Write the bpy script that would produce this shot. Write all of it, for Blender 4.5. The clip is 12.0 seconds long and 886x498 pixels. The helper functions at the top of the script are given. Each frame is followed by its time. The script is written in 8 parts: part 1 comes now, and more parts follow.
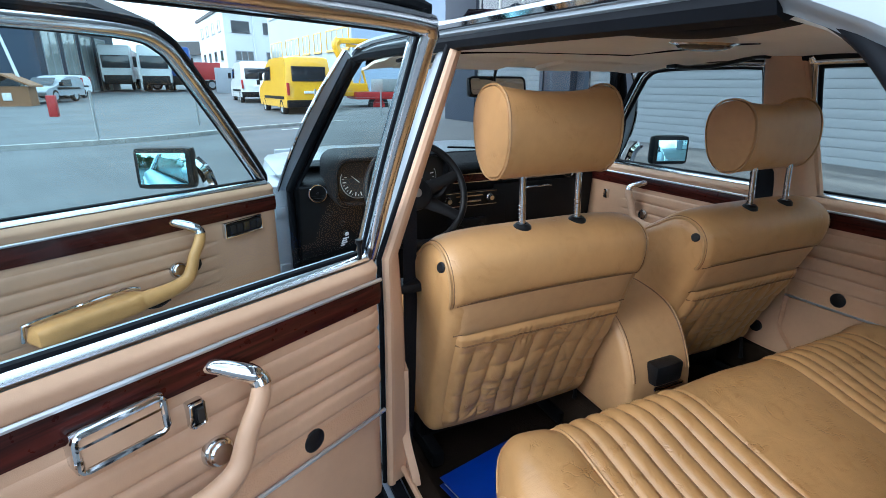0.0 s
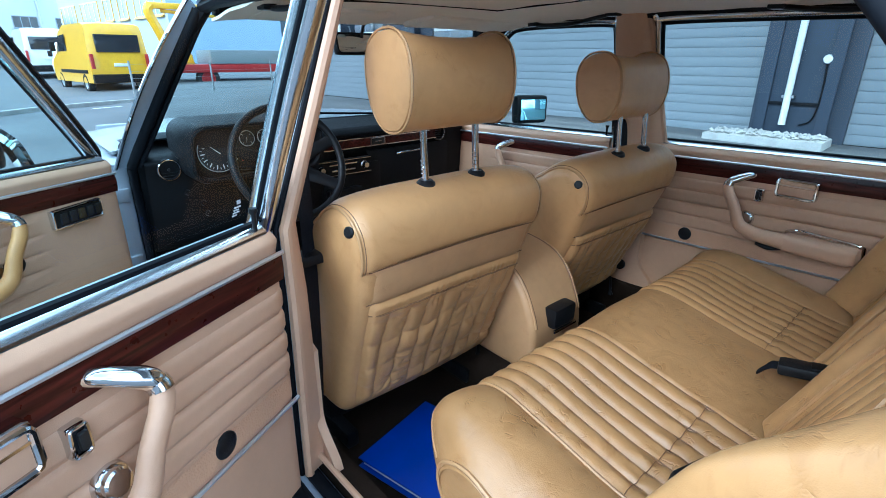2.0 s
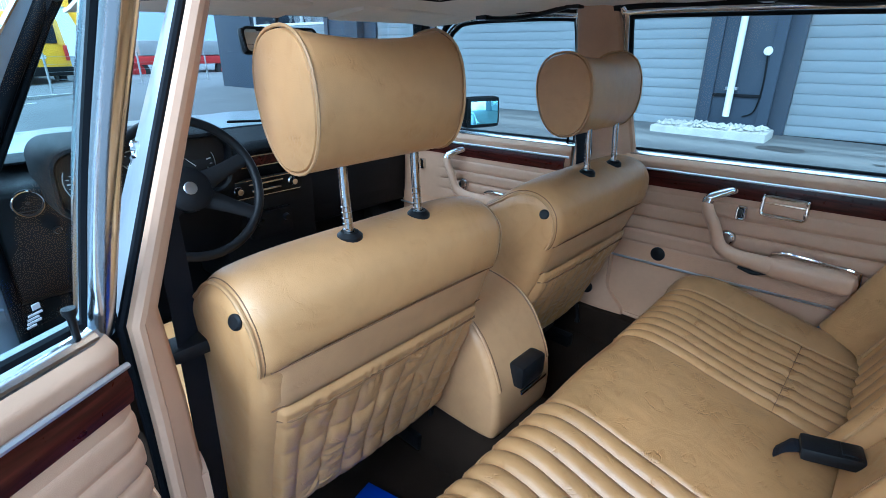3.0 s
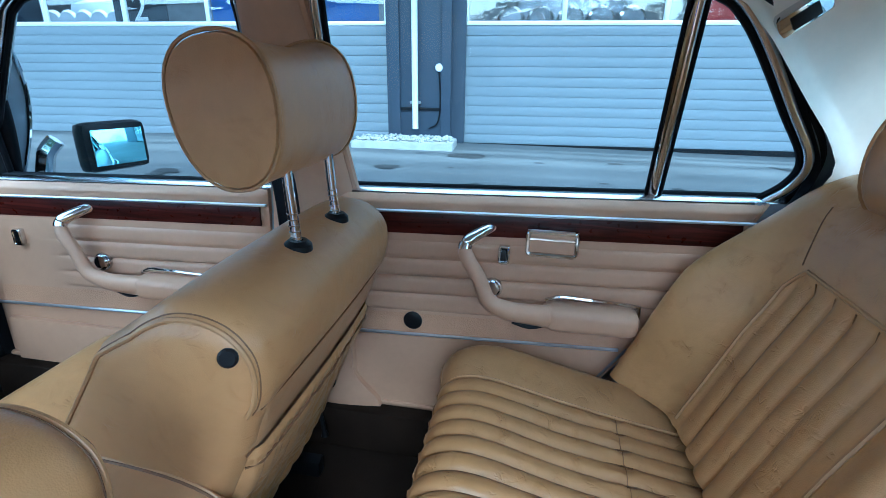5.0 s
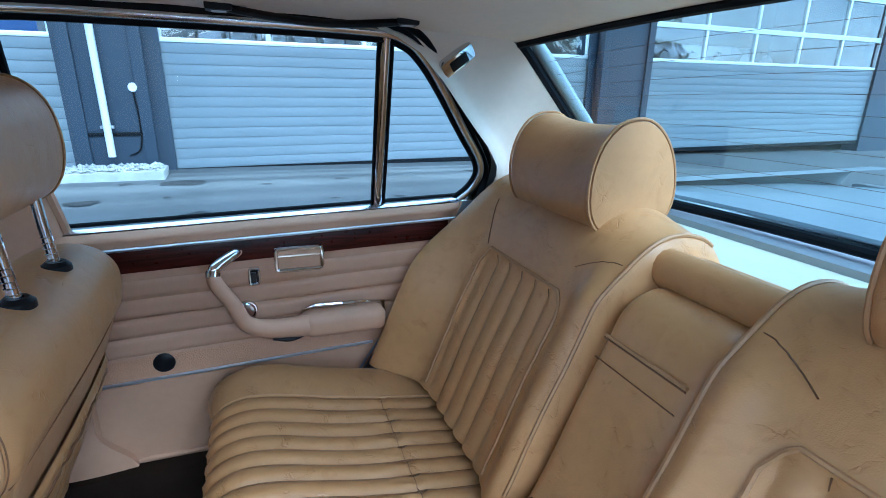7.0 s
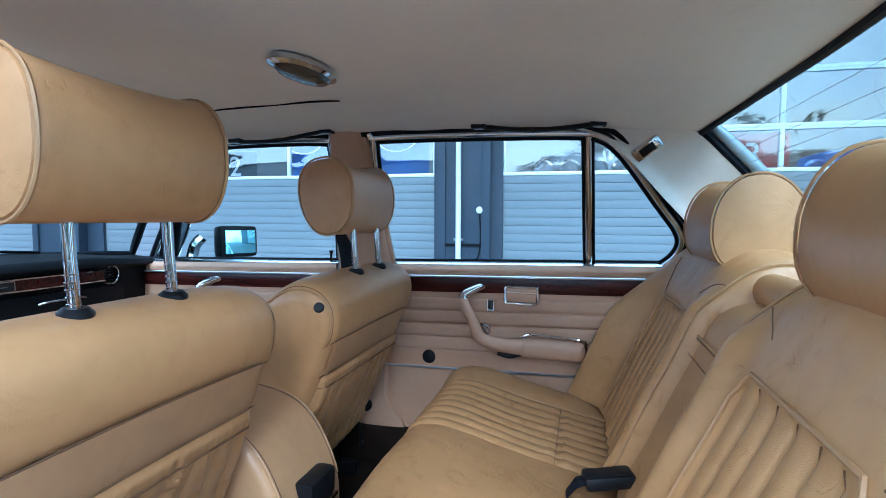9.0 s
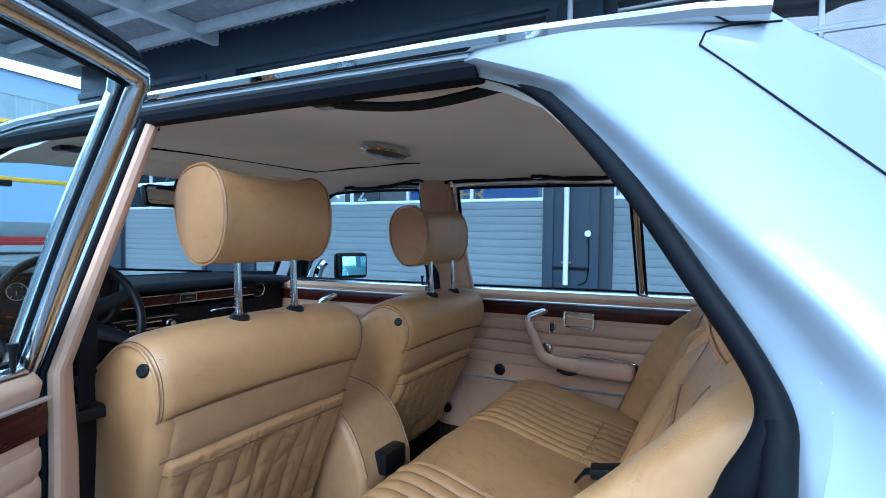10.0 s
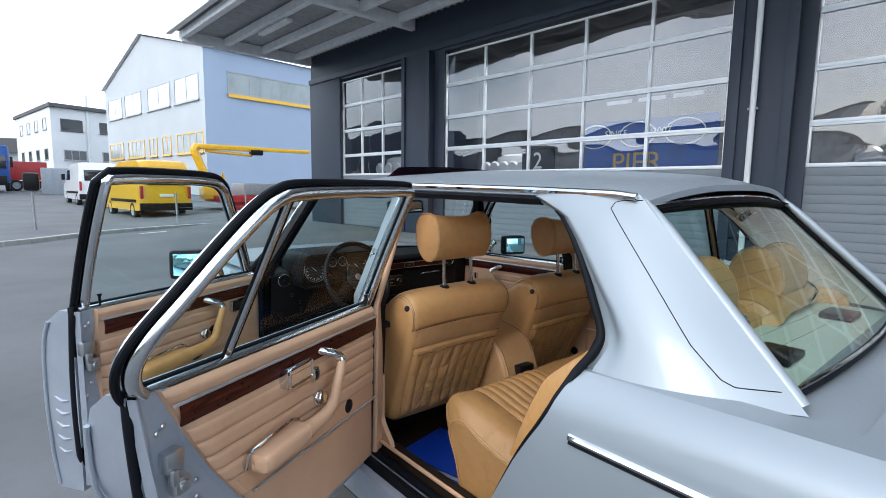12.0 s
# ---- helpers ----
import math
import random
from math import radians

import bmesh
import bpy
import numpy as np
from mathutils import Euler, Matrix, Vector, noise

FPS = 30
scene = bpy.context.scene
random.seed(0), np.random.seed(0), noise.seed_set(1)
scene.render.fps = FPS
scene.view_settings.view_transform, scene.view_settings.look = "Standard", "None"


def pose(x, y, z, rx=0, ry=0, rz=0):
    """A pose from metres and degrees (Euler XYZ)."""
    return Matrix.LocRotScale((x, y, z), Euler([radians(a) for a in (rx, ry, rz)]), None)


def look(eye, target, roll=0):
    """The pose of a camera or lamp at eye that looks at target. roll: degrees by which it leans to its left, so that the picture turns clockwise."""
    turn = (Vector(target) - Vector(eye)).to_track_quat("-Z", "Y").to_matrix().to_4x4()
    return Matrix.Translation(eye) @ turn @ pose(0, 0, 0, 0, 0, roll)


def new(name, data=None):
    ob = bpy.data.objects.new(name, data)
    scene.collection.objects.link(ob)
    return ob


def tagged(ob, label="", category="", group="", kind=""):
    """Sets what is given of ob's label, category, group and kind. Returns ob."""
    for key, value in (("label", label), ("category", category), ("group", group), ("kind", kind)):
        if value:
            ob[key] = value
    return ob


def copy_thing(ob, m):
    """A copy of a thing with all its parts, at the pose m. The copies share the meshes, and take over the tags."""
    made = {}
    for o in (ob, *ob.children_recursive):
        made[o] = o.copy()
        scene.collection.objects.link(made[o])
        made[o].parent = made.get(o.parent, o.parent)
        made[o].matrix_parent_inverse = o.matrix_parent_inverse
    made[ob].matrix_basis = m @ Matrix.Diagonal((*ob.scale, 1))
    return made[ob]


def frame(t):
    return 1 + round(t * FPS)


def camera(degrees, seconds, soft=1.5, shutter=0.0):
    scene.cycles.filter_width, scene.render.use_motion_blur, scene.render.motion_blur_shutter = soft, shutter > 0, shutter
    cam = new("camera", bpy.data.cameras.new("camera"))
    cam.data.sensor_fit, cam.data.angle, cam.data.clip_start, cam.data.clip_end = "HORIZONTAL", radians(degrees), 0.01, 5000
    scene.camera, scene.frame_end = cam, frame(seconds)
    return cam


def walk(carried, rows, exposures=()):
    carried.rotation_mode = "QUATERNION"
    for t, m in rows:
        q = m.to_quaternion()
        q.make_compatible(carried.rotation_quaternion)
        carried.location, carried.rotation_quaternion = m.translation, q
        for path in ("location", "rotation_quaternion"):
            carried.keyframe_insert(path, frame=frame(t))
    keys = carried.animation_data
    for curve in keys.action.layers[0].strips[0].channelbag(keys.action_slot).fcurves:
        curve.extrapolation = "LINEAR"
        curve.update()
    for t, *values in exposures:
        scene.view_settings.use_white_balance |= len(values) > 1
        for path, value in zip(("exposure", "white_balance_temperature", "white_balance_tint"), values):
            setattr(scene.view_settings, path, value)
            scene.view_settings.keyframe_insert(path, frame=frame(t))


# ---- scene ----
# camera
cam = camera(82.5, 12.0, 0.45)
PATH = [
    (0, (-1.076, -0.874, 1.321), (-0.274, 0.839, 0.671), 0.6),
    (0.5, (-1.226, -0.803, 1.299), (-0.372, 0.885, 0.649), 0.8),
    (1, (-1.279, -0.816, 1.278), (-0.283, 0.786, 0.614), 0.8),
    (1.5, (-1.249, -0.819, 1.263), (-0.099, 0.661, 0.565), 0.8),
    (2, (-1.136, -0.773, 1.268), (0.112, 0.606, 0.534), 0.8),
    (2.5, (-1.03, -0.689, 1.282), (0.29, 0.608, 0.525), 1.0),
    (2.7, (-0.985, -0.642, 1.295), (0.353, 0.635, 0.534), 0.9),
    (4.3, (-0.509, -0.357, 1.229), (1.165, 0.457, 0.497), 1.5),
    (4.5, (-0.455, -0.34, 1.227), (1.283, 0.339, 0.506), 1.6),
    (5, (-0.366, -0.31, 1.233), (1.491, -0.003, 0.555), 1.6),
    (5.5, (-0.332, -0.281, 1.233), (1.564, -0.332, 0.599), 1.7),
    (6, (-0.339, -0.298, 1.25), (1.519, -0.724, 0.646), 1.7),
    (6.5, (-0.388, -0.291, 1.269), (1.405, -0.949, 0.675), 1.7),
    (6.7, (-0.42, -0.288, 1.266), (1.359, -0.981, 0.672), 1.6),
    (8.3, (-0.78, -0.401, 1.191), (1.186, -0.474, 0.834), 1.2),
    (8.5, (-0.823, -0.447, 1.169), (1.153, -0.313, 0.891), 1.1),
    (9, (-0.923, -0.555, 1.13), (1.001, -0.025, 0.997), 1.2),
    (9.5, (-1.052, -0.689, 1.136), (0.801, 0.064, 1.079), 1.3),
    (10, (-1.155, -0.818, 1.187), (0.596, 0.146, 1.12), 1.6),
    (10.5, (-1.247, -0.966, 1.266), (0.365, 0.212, 1.147), 1.4),
    (11, (-1.367, -1.171, 1.376), (0.073, 0.204, 1.184), 1.3),
    (11.5, (-1.538, -1.345, 1.427), (-0.207, 0.13, 1.197), 1.3),
    (12, (-1.814, -1.511, 1.433), (-0.514, -0.015, 1.169), 1.4),
]
EXPOSURE = [(0.0, 1.50, 5500, 4), (0.5, 1.63, 5400, 2), (1.5, 1.62, 5000, 0), (2.5, 1.76, 4700, -1), (4.3, 1.92, 4250, -5), (5.5, 1.99, 4320, -5), (6.6, 1.93, 4350, 0), (8.4, 1.85, 4450, 0), (9.5, 1.75, 4450, 0), (10.0, 1.38, 4450, 0), (10.5, 1.19, 4850, 3), (11.0, 1.12, 5400, 4), (12.0, 0.92, 6000, 8)]
walk(cam, [(t, look(eye, target, roll)) for t, eye, target, roll in PATH], EXPOSURE)

# world and sun: bright overcast sky over an open yard
world = bpy.data.worlds.new("sky")
scene.world = world
world.use_nodes = True
wn, wl = world.node_tree.nodes, world.node_tree.links
sky = wn.new("ShaderNodeTexSky")
sky.sky_type = "NISHITA"
sky.sun_disc = False
sky.sun_elevation, sky.sun_rotation = radians(36), radians(-101)
sky.dust_density, sky.air_density = 2.0, 1.0
wtc = wn.new("ShaderNodeTexCoord")
cloud = wn.new("ShaderNodeTexNoise")
cloud.inputs["Scale"].default_value, cloud.inputs["Detail"].default_value = 3.2, 8.0
cramp = wn.new("ShaderNodeValToRGB")
cramp.color_ramp.elements[0].position, cramp.color_ramp.elements[1].position = 0.40, 0.60
cramp.color_ramp.elements[0].color = (0.28, 0.28, 0.28, 1)
cmix = wn.new("ShaderNodeMixRGB")
cmix.inputs["Color2"].default_value = (10.5, 11.0, 11.8, 1)
bg = wn["Background"]
bg.inputs["Strength"].default_value = 0.12
wl.new(wtc.outputs["Generated"], cloud.inputs["Vector"])
wl.new(cloud.outputs["Fac"], cramp.inputs["Fac"])
wl.new(cramp.outputs["Color"], cmix.inputs["Fac"])
wl.new(sky.outputs["Color"], cmix.inputs["Color1"])
wl.new(cmix.outputs["Color"], bg.inputs["Color"])
sun_data = bpy.data.lights.new("sun", "SUN")
sun_data.energy, sun_data.angle, sun_data.color = 0.75, radians(24), (1.0, 0.96, 0.9)
sun = new("sun", sun_data)
sun.matrix_world = look((-10, -2, 7.5), (0, 0, 0))

# ------------------------------------------------------------ materials


def mat(name, col, rough=0.5, metal=0.0, vary=0.12, scale=6.0, bump=0.0, bscale=300.0, coat=0.0, fine=60.0, spec=0.5, tint=None):
    """A surface with broad and fine colour variation, and a fine relief."""
    m = bpy.data.materials.new(name)
    m.use_nodes = True
    n, l = m.node_tree.nodes, m.node_tree.links
    p = n["Principled BSDF"]
    tc = n.new("ShaderNodeTexCoord")
    a, b = n.new("ShaderNodeTexNoise"), n.new("ShaderNodeTexNoise")
    a.inputs["Scale"].default_value, a.inputs["Detail"].default_value = scale, 5.0
    b.inputs["Scale"].default_value, b.inputs["Detail"].default_value = fine, 3.0
    mixn = n.new("ShaderNodeMath")
    mixn.operation = "MULTIPLY_ADD"
    mixn.inputs[1].default_value = 0.35
    ramp = n.new("ShaderNodeValToRGB")
    dark = tint or tuple(c * (1 - vary * 1.6) for c in col)
    ramp.color_ramp.elements[0].position, ramp.color_ramp.elements[1].position = 0.42, 0.86
    ramp.color_ramp.elements[0].color = (*dark, 1)
    ramp.color_ramp.elements[1].color = (*[min(1, c * (1 + vary * 0.6)) for c in col], 1)
    rr = n.new("ShaderNodeMapRange")
    rr.inputs["To Min"].default_value, rr.inputs["To Max"].default_value = max(0.02, rough - (0.09 if metal < 0.5 else 0.025)), min(1, rough + (0.09 if metal < 0.5 else 0.025))
    l.new(tc.outputs["Object"], a.inputs["Vector"])
    l.new(tc.outputs["Object"], b.inputs["Vector"])
    l.new(b.outputs["Fac"], mixn.inputs[0])
    l.new(a.outputs["Fac"], mixn.inputs[2])
    l.new(mixn.outputs[0], ramp.inputs["Fac"])
    l.new(ramp.outputs["Color"], p.inputs["Base Color"])
    l.new(b.outputs["Fac"], rr.inputs["Value"])
    l.new(rr.outputs["Result"], p.inputs["Roughness"])
    p.inputs["Metallic"].default_value = metal
    p.inputs["Coat Weight"].default_value = coat
    p.inputs["Coat Roughness"].default_value = 0.06
    p.inputs["Specular IOR Level"].default_value = spec
    if bump:
        v = n.new("ShaderNodeTexVoronoi")
        v.inputs["Scale"].default_value = bscale
        bp = n.new("ShaderNodeBump")
        bp.inputs["Strength"].default_value, bp.inputs["Distance"].default_value = bump, 0.001
        l.new(tc.outputs["Object"], v.inputs["Vector"])
        l.new(v.outputs["Distance"], bp.inputs["Height"])
        l.new(bp.outputs["Normal"], p.inputs["Normal"])
    return m


def leather(name, col, wear=0.5, rough=0.42):
    """Smooth seat leather: fine grain, mottled dye, darker creases and rubbed patches."""
    m = mat(name, col, rough, vary=0.10, scale=5.0, bump=0.16, bscale=620.0, fine=38.0)
    n, l = m.node_tree.nodes, m.node_tree.links
    p = n["Principled BSDF"]
    src = p.inputs["Base Color"].links[0].from_socket
    tc = n.new("ShaderNodeTexCoord")
    w = n.new("ShaderNodeTexNoise")
    w.inputs["Scale"].default_value, w.inputs["Detail"].default_value, w.inputs["Distortion"].default_value = 11.0, 6.0, 2.2
    r = n.new("ShaderNodeValToRGB")
    r.color_ramp.elements[0].position, r.color_ramp.elements[1].position = 0.53, 0.72
    mx = n.new("ShaderNodeMixRGB")
    mx.blend_type = "MULTIPLY"
    mx.inputs["Color2"].default_value = (0.80, 0.72, 0.60, 1)
    sc = n.new("ShaderNodeMath")
    sc.operation = "MULTIPLY"
    sc.inputs[1].default_value = wear
    l.new(tc.outputs["Object"], w.inputs["Vector"])
    l.new(w.outputs["Fac"], r.inputs["Fac"])
    l.new(r.outputs["Color"], sc.inputs[0])
    l.new(sc.outputs[0], mx.inputs["Fac"])
    l.new(src, mx.inputs["Color1"])
    l.new(mx.outputs["Color"], p.inputs["Base Color"])
    # soft wrinkles
    cr = n.new("ShaderNodeTexNoise")
    cr.inputs["Scale"].default_value, cr.inputs["Detail"].default_value, cr.inputs["Distortion"].default_value = 16.0, 3.0, 1.0
    b2 = n.new("ShaderNodeBump")
    b2.inputs["Strength"].default_value, b2.inputs["Distance"].default_value = 0.5 * wear, 0.006
    l.new(tc.outputs["Object"], cr.inputs["Vector"])
    l.new(cr.outputs["Fac"], b2.inputs["Height"])
    wp = n.new("ShaderNodeMixRGB")
    wp.blend_type = "ADD"
    wp.inputs["Fac"].default_value = 0.10
    vo = n.new("ShaderNodeTexVoronoi")
    vo.feature = "DISTANCE_TO_EDGE"
    vo.inputs["Scale"].default_value = 24.0
    vr = n.new("ShaderNodeValToRGB")
    vr.color_ramp.elements[0].position, vr.color_ramp.elements[1].position = 0.0, 0.09
    b3 = n.new("ShaderNodeBump")
    b3.inputs["Distance"].default_value = 0.0022
    b3s = n.new("ShaderNodeMath")
    b3s.operation = "MULTIPLY"
    b3s.inputs[1].default_value = 0.9 * wear
    l.new(tc.outputs["Object"], wp.inputs["Color1"])
    l.new(cr.outputs["Color"], wp.inputs["Color2"])
    l.new(wp.outputs["Color"], vo.inputs["Vector"])
    l.new(vo.outputs["Distance"], vr.inputs["Fac"])
    l.new(vr.outputs["Color"], b3.inputs["Height"])
    l.new(r.outputs["Color"], b3s.inputs[0])
    l.new(b3s.outputs[0], b3.inputs["Strength"])
    l.new(b2.outputs["Normal"], b3.inputs["Normal"])
    old = p.inputs["Normal"].links[0].from_node
    l.new(b3.outputs["Normal"], old.inputs["Normal"])
    return m


def glass(name, tint=(0.93, 0.97, 0.97), gloss=1.0, ior=1.5):
    m = bpy.data.materials.new(name)
    m.use_nodes = True
    n, l = m.node_tree.nodes, m.node_tree.links
    n.remove(n["Principled BSDF"])
    out = n["Material Output"]
    t, g, f, mx = n.new("ShaderNodeBsdfTransparent"), n.new("ShaderNodeBsdfGlossy"), n.new("ShaderNodeLayerWeight"), n.new("ShaderNodeMixShader")
    pw, ma = n.new("ShaderNodeMath"), n.new("ShaderNodeMath")
    t.inputs["Color"].default_value = (*tint, 1)
    g.inputs["Roughness"].default_value = 0.015
    g.inputs["Color"].default_value = (gloss, gloss, gloss, 1)
    f.inputs["Blend"].default_value = 0.5
    pw.operation, ma.operation = "POWER", "MULTIPLY_ADD"
    pw.inputs[1].default_value = 5.0
    f0 = 1.3 * ((ior - 1) / (ior + 1)) ** 2
    ma.inputs[1].default_value, ma.inputs[2].default_value = 0.85 - f0, f0
    l.new(f.outputs["Facing"], pw.inputs[0])
    l.new(pw.outputs[0], ma.inputs[0])
    l.new(ma.outputs[0], mx.inputs[0])
    l.new(t.outputs[0], mx.inputs[1])
    l.new(g.outputs[0], mx.inputs[2])
    l.new(mx.outputs[0], out.inputs["Surface"])
    return m


def wood_mat(name):
    """Dark red-brown polished veneer with long grain."""
    m = mat(name, (0.055, 0.012, 0.008), 0.30, vary=0.3, coat=0.03, spec=0.2)
    n, l = m.node_tree.nodes, m.node_tree.links
    p = n["Principled BSDF"]
    tc, mp = n.new("ShaderNodeTexCoord"), n.new("ShaderNodeMapping")
    mp.inputs["Scale"].default_value = (30, 3.0, 45)
    w = n.new("ShaderNodeTexNoise")
    w.inputs["Scale"].default_value, w.inputs["Detail"].default_value, w.inputs["Distortion"].default_value = 1.6, 8.0, 1.5
    r = n.new("ShaderNodeValToRGB")
    r.color_ramp.elements[0].position, r.color_ramp.elements[1].position = 0.35, 0.72
    r.color_ramp.elements[0].color, r.color_ramp.elements[1].color = (0.018, 0.004, 0.003, 1), (0.085, 0.015, 0.010, 1)
    l.new(tc.outputs["Object"], mp.inputs["Vector"])
    l.new(mp.outputs["Vector"], w.inputs["Vector"])
    l.new(w.outputs["Fac"], r.inputs["Fac"])
    l.new(r.outputs["Color"], p.inputs["Base Color"])
    return m


LEATHER = leather("seat_leather", (0.505, 0.272, 0.101), 0.60, 0.36)
LEATHER_BACK = leather("seat_back_leather", (0.485, 0.264, 0.104), 0.40, 0.36)
ARM_LEATHER = leather("armrest_leather", (0.60, 0.315, 0.105), 0.4, 0.40)
CUSHION = leather("cushion_leather", (0.400, 0.214, 0.080), 0.75, 0.38)
PANEL_HIDE = leather("panel_leather", (0.50, 0.285, 0.130), 0.25, 0.42)
PIPING = mat("piping", (0.43, 0.24, 0.10), 0.45)
AMBER = mat("amber_plastic", (0.06, 0.040, 0.018), 0.75, spec=0.1)
VINYL = mat("door_vinyl", (0.55, 0.335, 0.205), 0.5, vary=0.06, bump=0.2, bscale=900)
VINYL_PERF = mat("perforated_vinyl", (0.56, 0.325, 0.188), 0.55, vary=0.06, bump=0.8, bscale=260)
STITCH = mat("stitch", (0.17, 0.083, 0.034), 0.6)
CREAM = mat("headliner_cream", (0.85, 0.79, 0.69), 0.85, vary=0.05, bump=0.25, bscale=1200, scale=3)
SHELF = mat("shelf_cream", (0.52, 0.52, 0.41), 0.7, vary=0.07, bump=0.15, bscale=700, scale=4)
CARPET = mat("brown_carpet", (0.024, 0.016, 0.011), 0.95, spec=0.05, vary=0.25, bump=1.0, bscale=900, fine=300)
WOOD = wood_mat("veneer")
ALLOY = mat("satin_alloy", (0.74, 0.76, 0.78), 0.20, 1.0, vary=0.012, fine=9.0)
CHROME = mat("chrome", (0.66, 0.67, 0.68), 0.06, 1.0, vary=0.012, fine=9.0)
STEEL = mat("brushed_steel", (0.55, 0.56, 0.57), 0.32, 1.0, vary=0.1)
SILVER = mat("silver_paint", (0.285, 0.318, 0.345), 0.46, 0.40, vary=0.02, coat=0.35, scale=2)
SILVER_IN = mat("silver_jamb_paint", (0.34, 0.375, 0.43), 0.42, 0.4, vary=0.08, coat=0.3)
RUBBER = mat("black_rubber", (0.0055, 0.0065, 0.009), 0.55, vary=0.2, spec=0.12)
BLACK = mat("black_plastic", (0.008, 0.008, 0.009), 0.40, vary=0.25, spec=0.22, bump=0.25, bscale=700)
DASH = mat("dash_vinyl", (0.007, 0.0075, 0.009), 0.5, vary=0.2, spec=0.2, bump=0.4, bscale=600)
BELT = mat("seat_belt_webbing", (0.007, 0.008, 0.012), 0.7, spec=0.2, vary=0.15, bump=0.4, bscale=900)
GAUGE = mat("gauge_face", (0.012, 0.012, 0.012), 0.5)
WHITE = mat("white_marking", (0.72, 0.72, 0.70), 0.6)
RED = mat("red_plastic", (0.62, 0.06, 0.015), 0.45)
BLUE = mat("blue_card", (0.006, 0.045, 0.36), 0.4, vary=0.10, scale=10)
PAPER = mat("paper", (0.75, 0.77, 0.80), 0.8)
TYRE = mat("tyre_rubber", (0.02, 0.02, 0.021), 0.85, vary=0.2)
GLASS = glass("window_glass", (0.86, 0.975, 0.975), 0.45, 1.45)
GLASS_SCREEN = glass("screen_glass", (0.86, 0.94, 0.935))
GLASS_REAR = glass("rear_glass", (0.66, 0.80, 0.80), 0.8)
MIRROR = mat("mirror_silver", (0.46, 0.82, 0.90), 0.02, 1.0, vary=0.0)
TRIM = mat("satin_trim", (0.70, 0.71, 0.73), 0.36, 0.85, vary=0.03)
MIRROR_IN = mat("inside_mirror_silver", (0.80, 0.82, 0.80), 0.02, 1.0, vary=0.0)
HEAT = mat("heating_wire", (0.10, 0.07, 0.04), 0.5)
DEFLECT = glass("smoked_acrylic", (0.16, 0.06, 0.12), 1.0, 1.49)
STICKER = mat("sticker_print", (0.36, 0.38, 0.40), 0.5)

# ------------------------------------------------------------ mesh tools


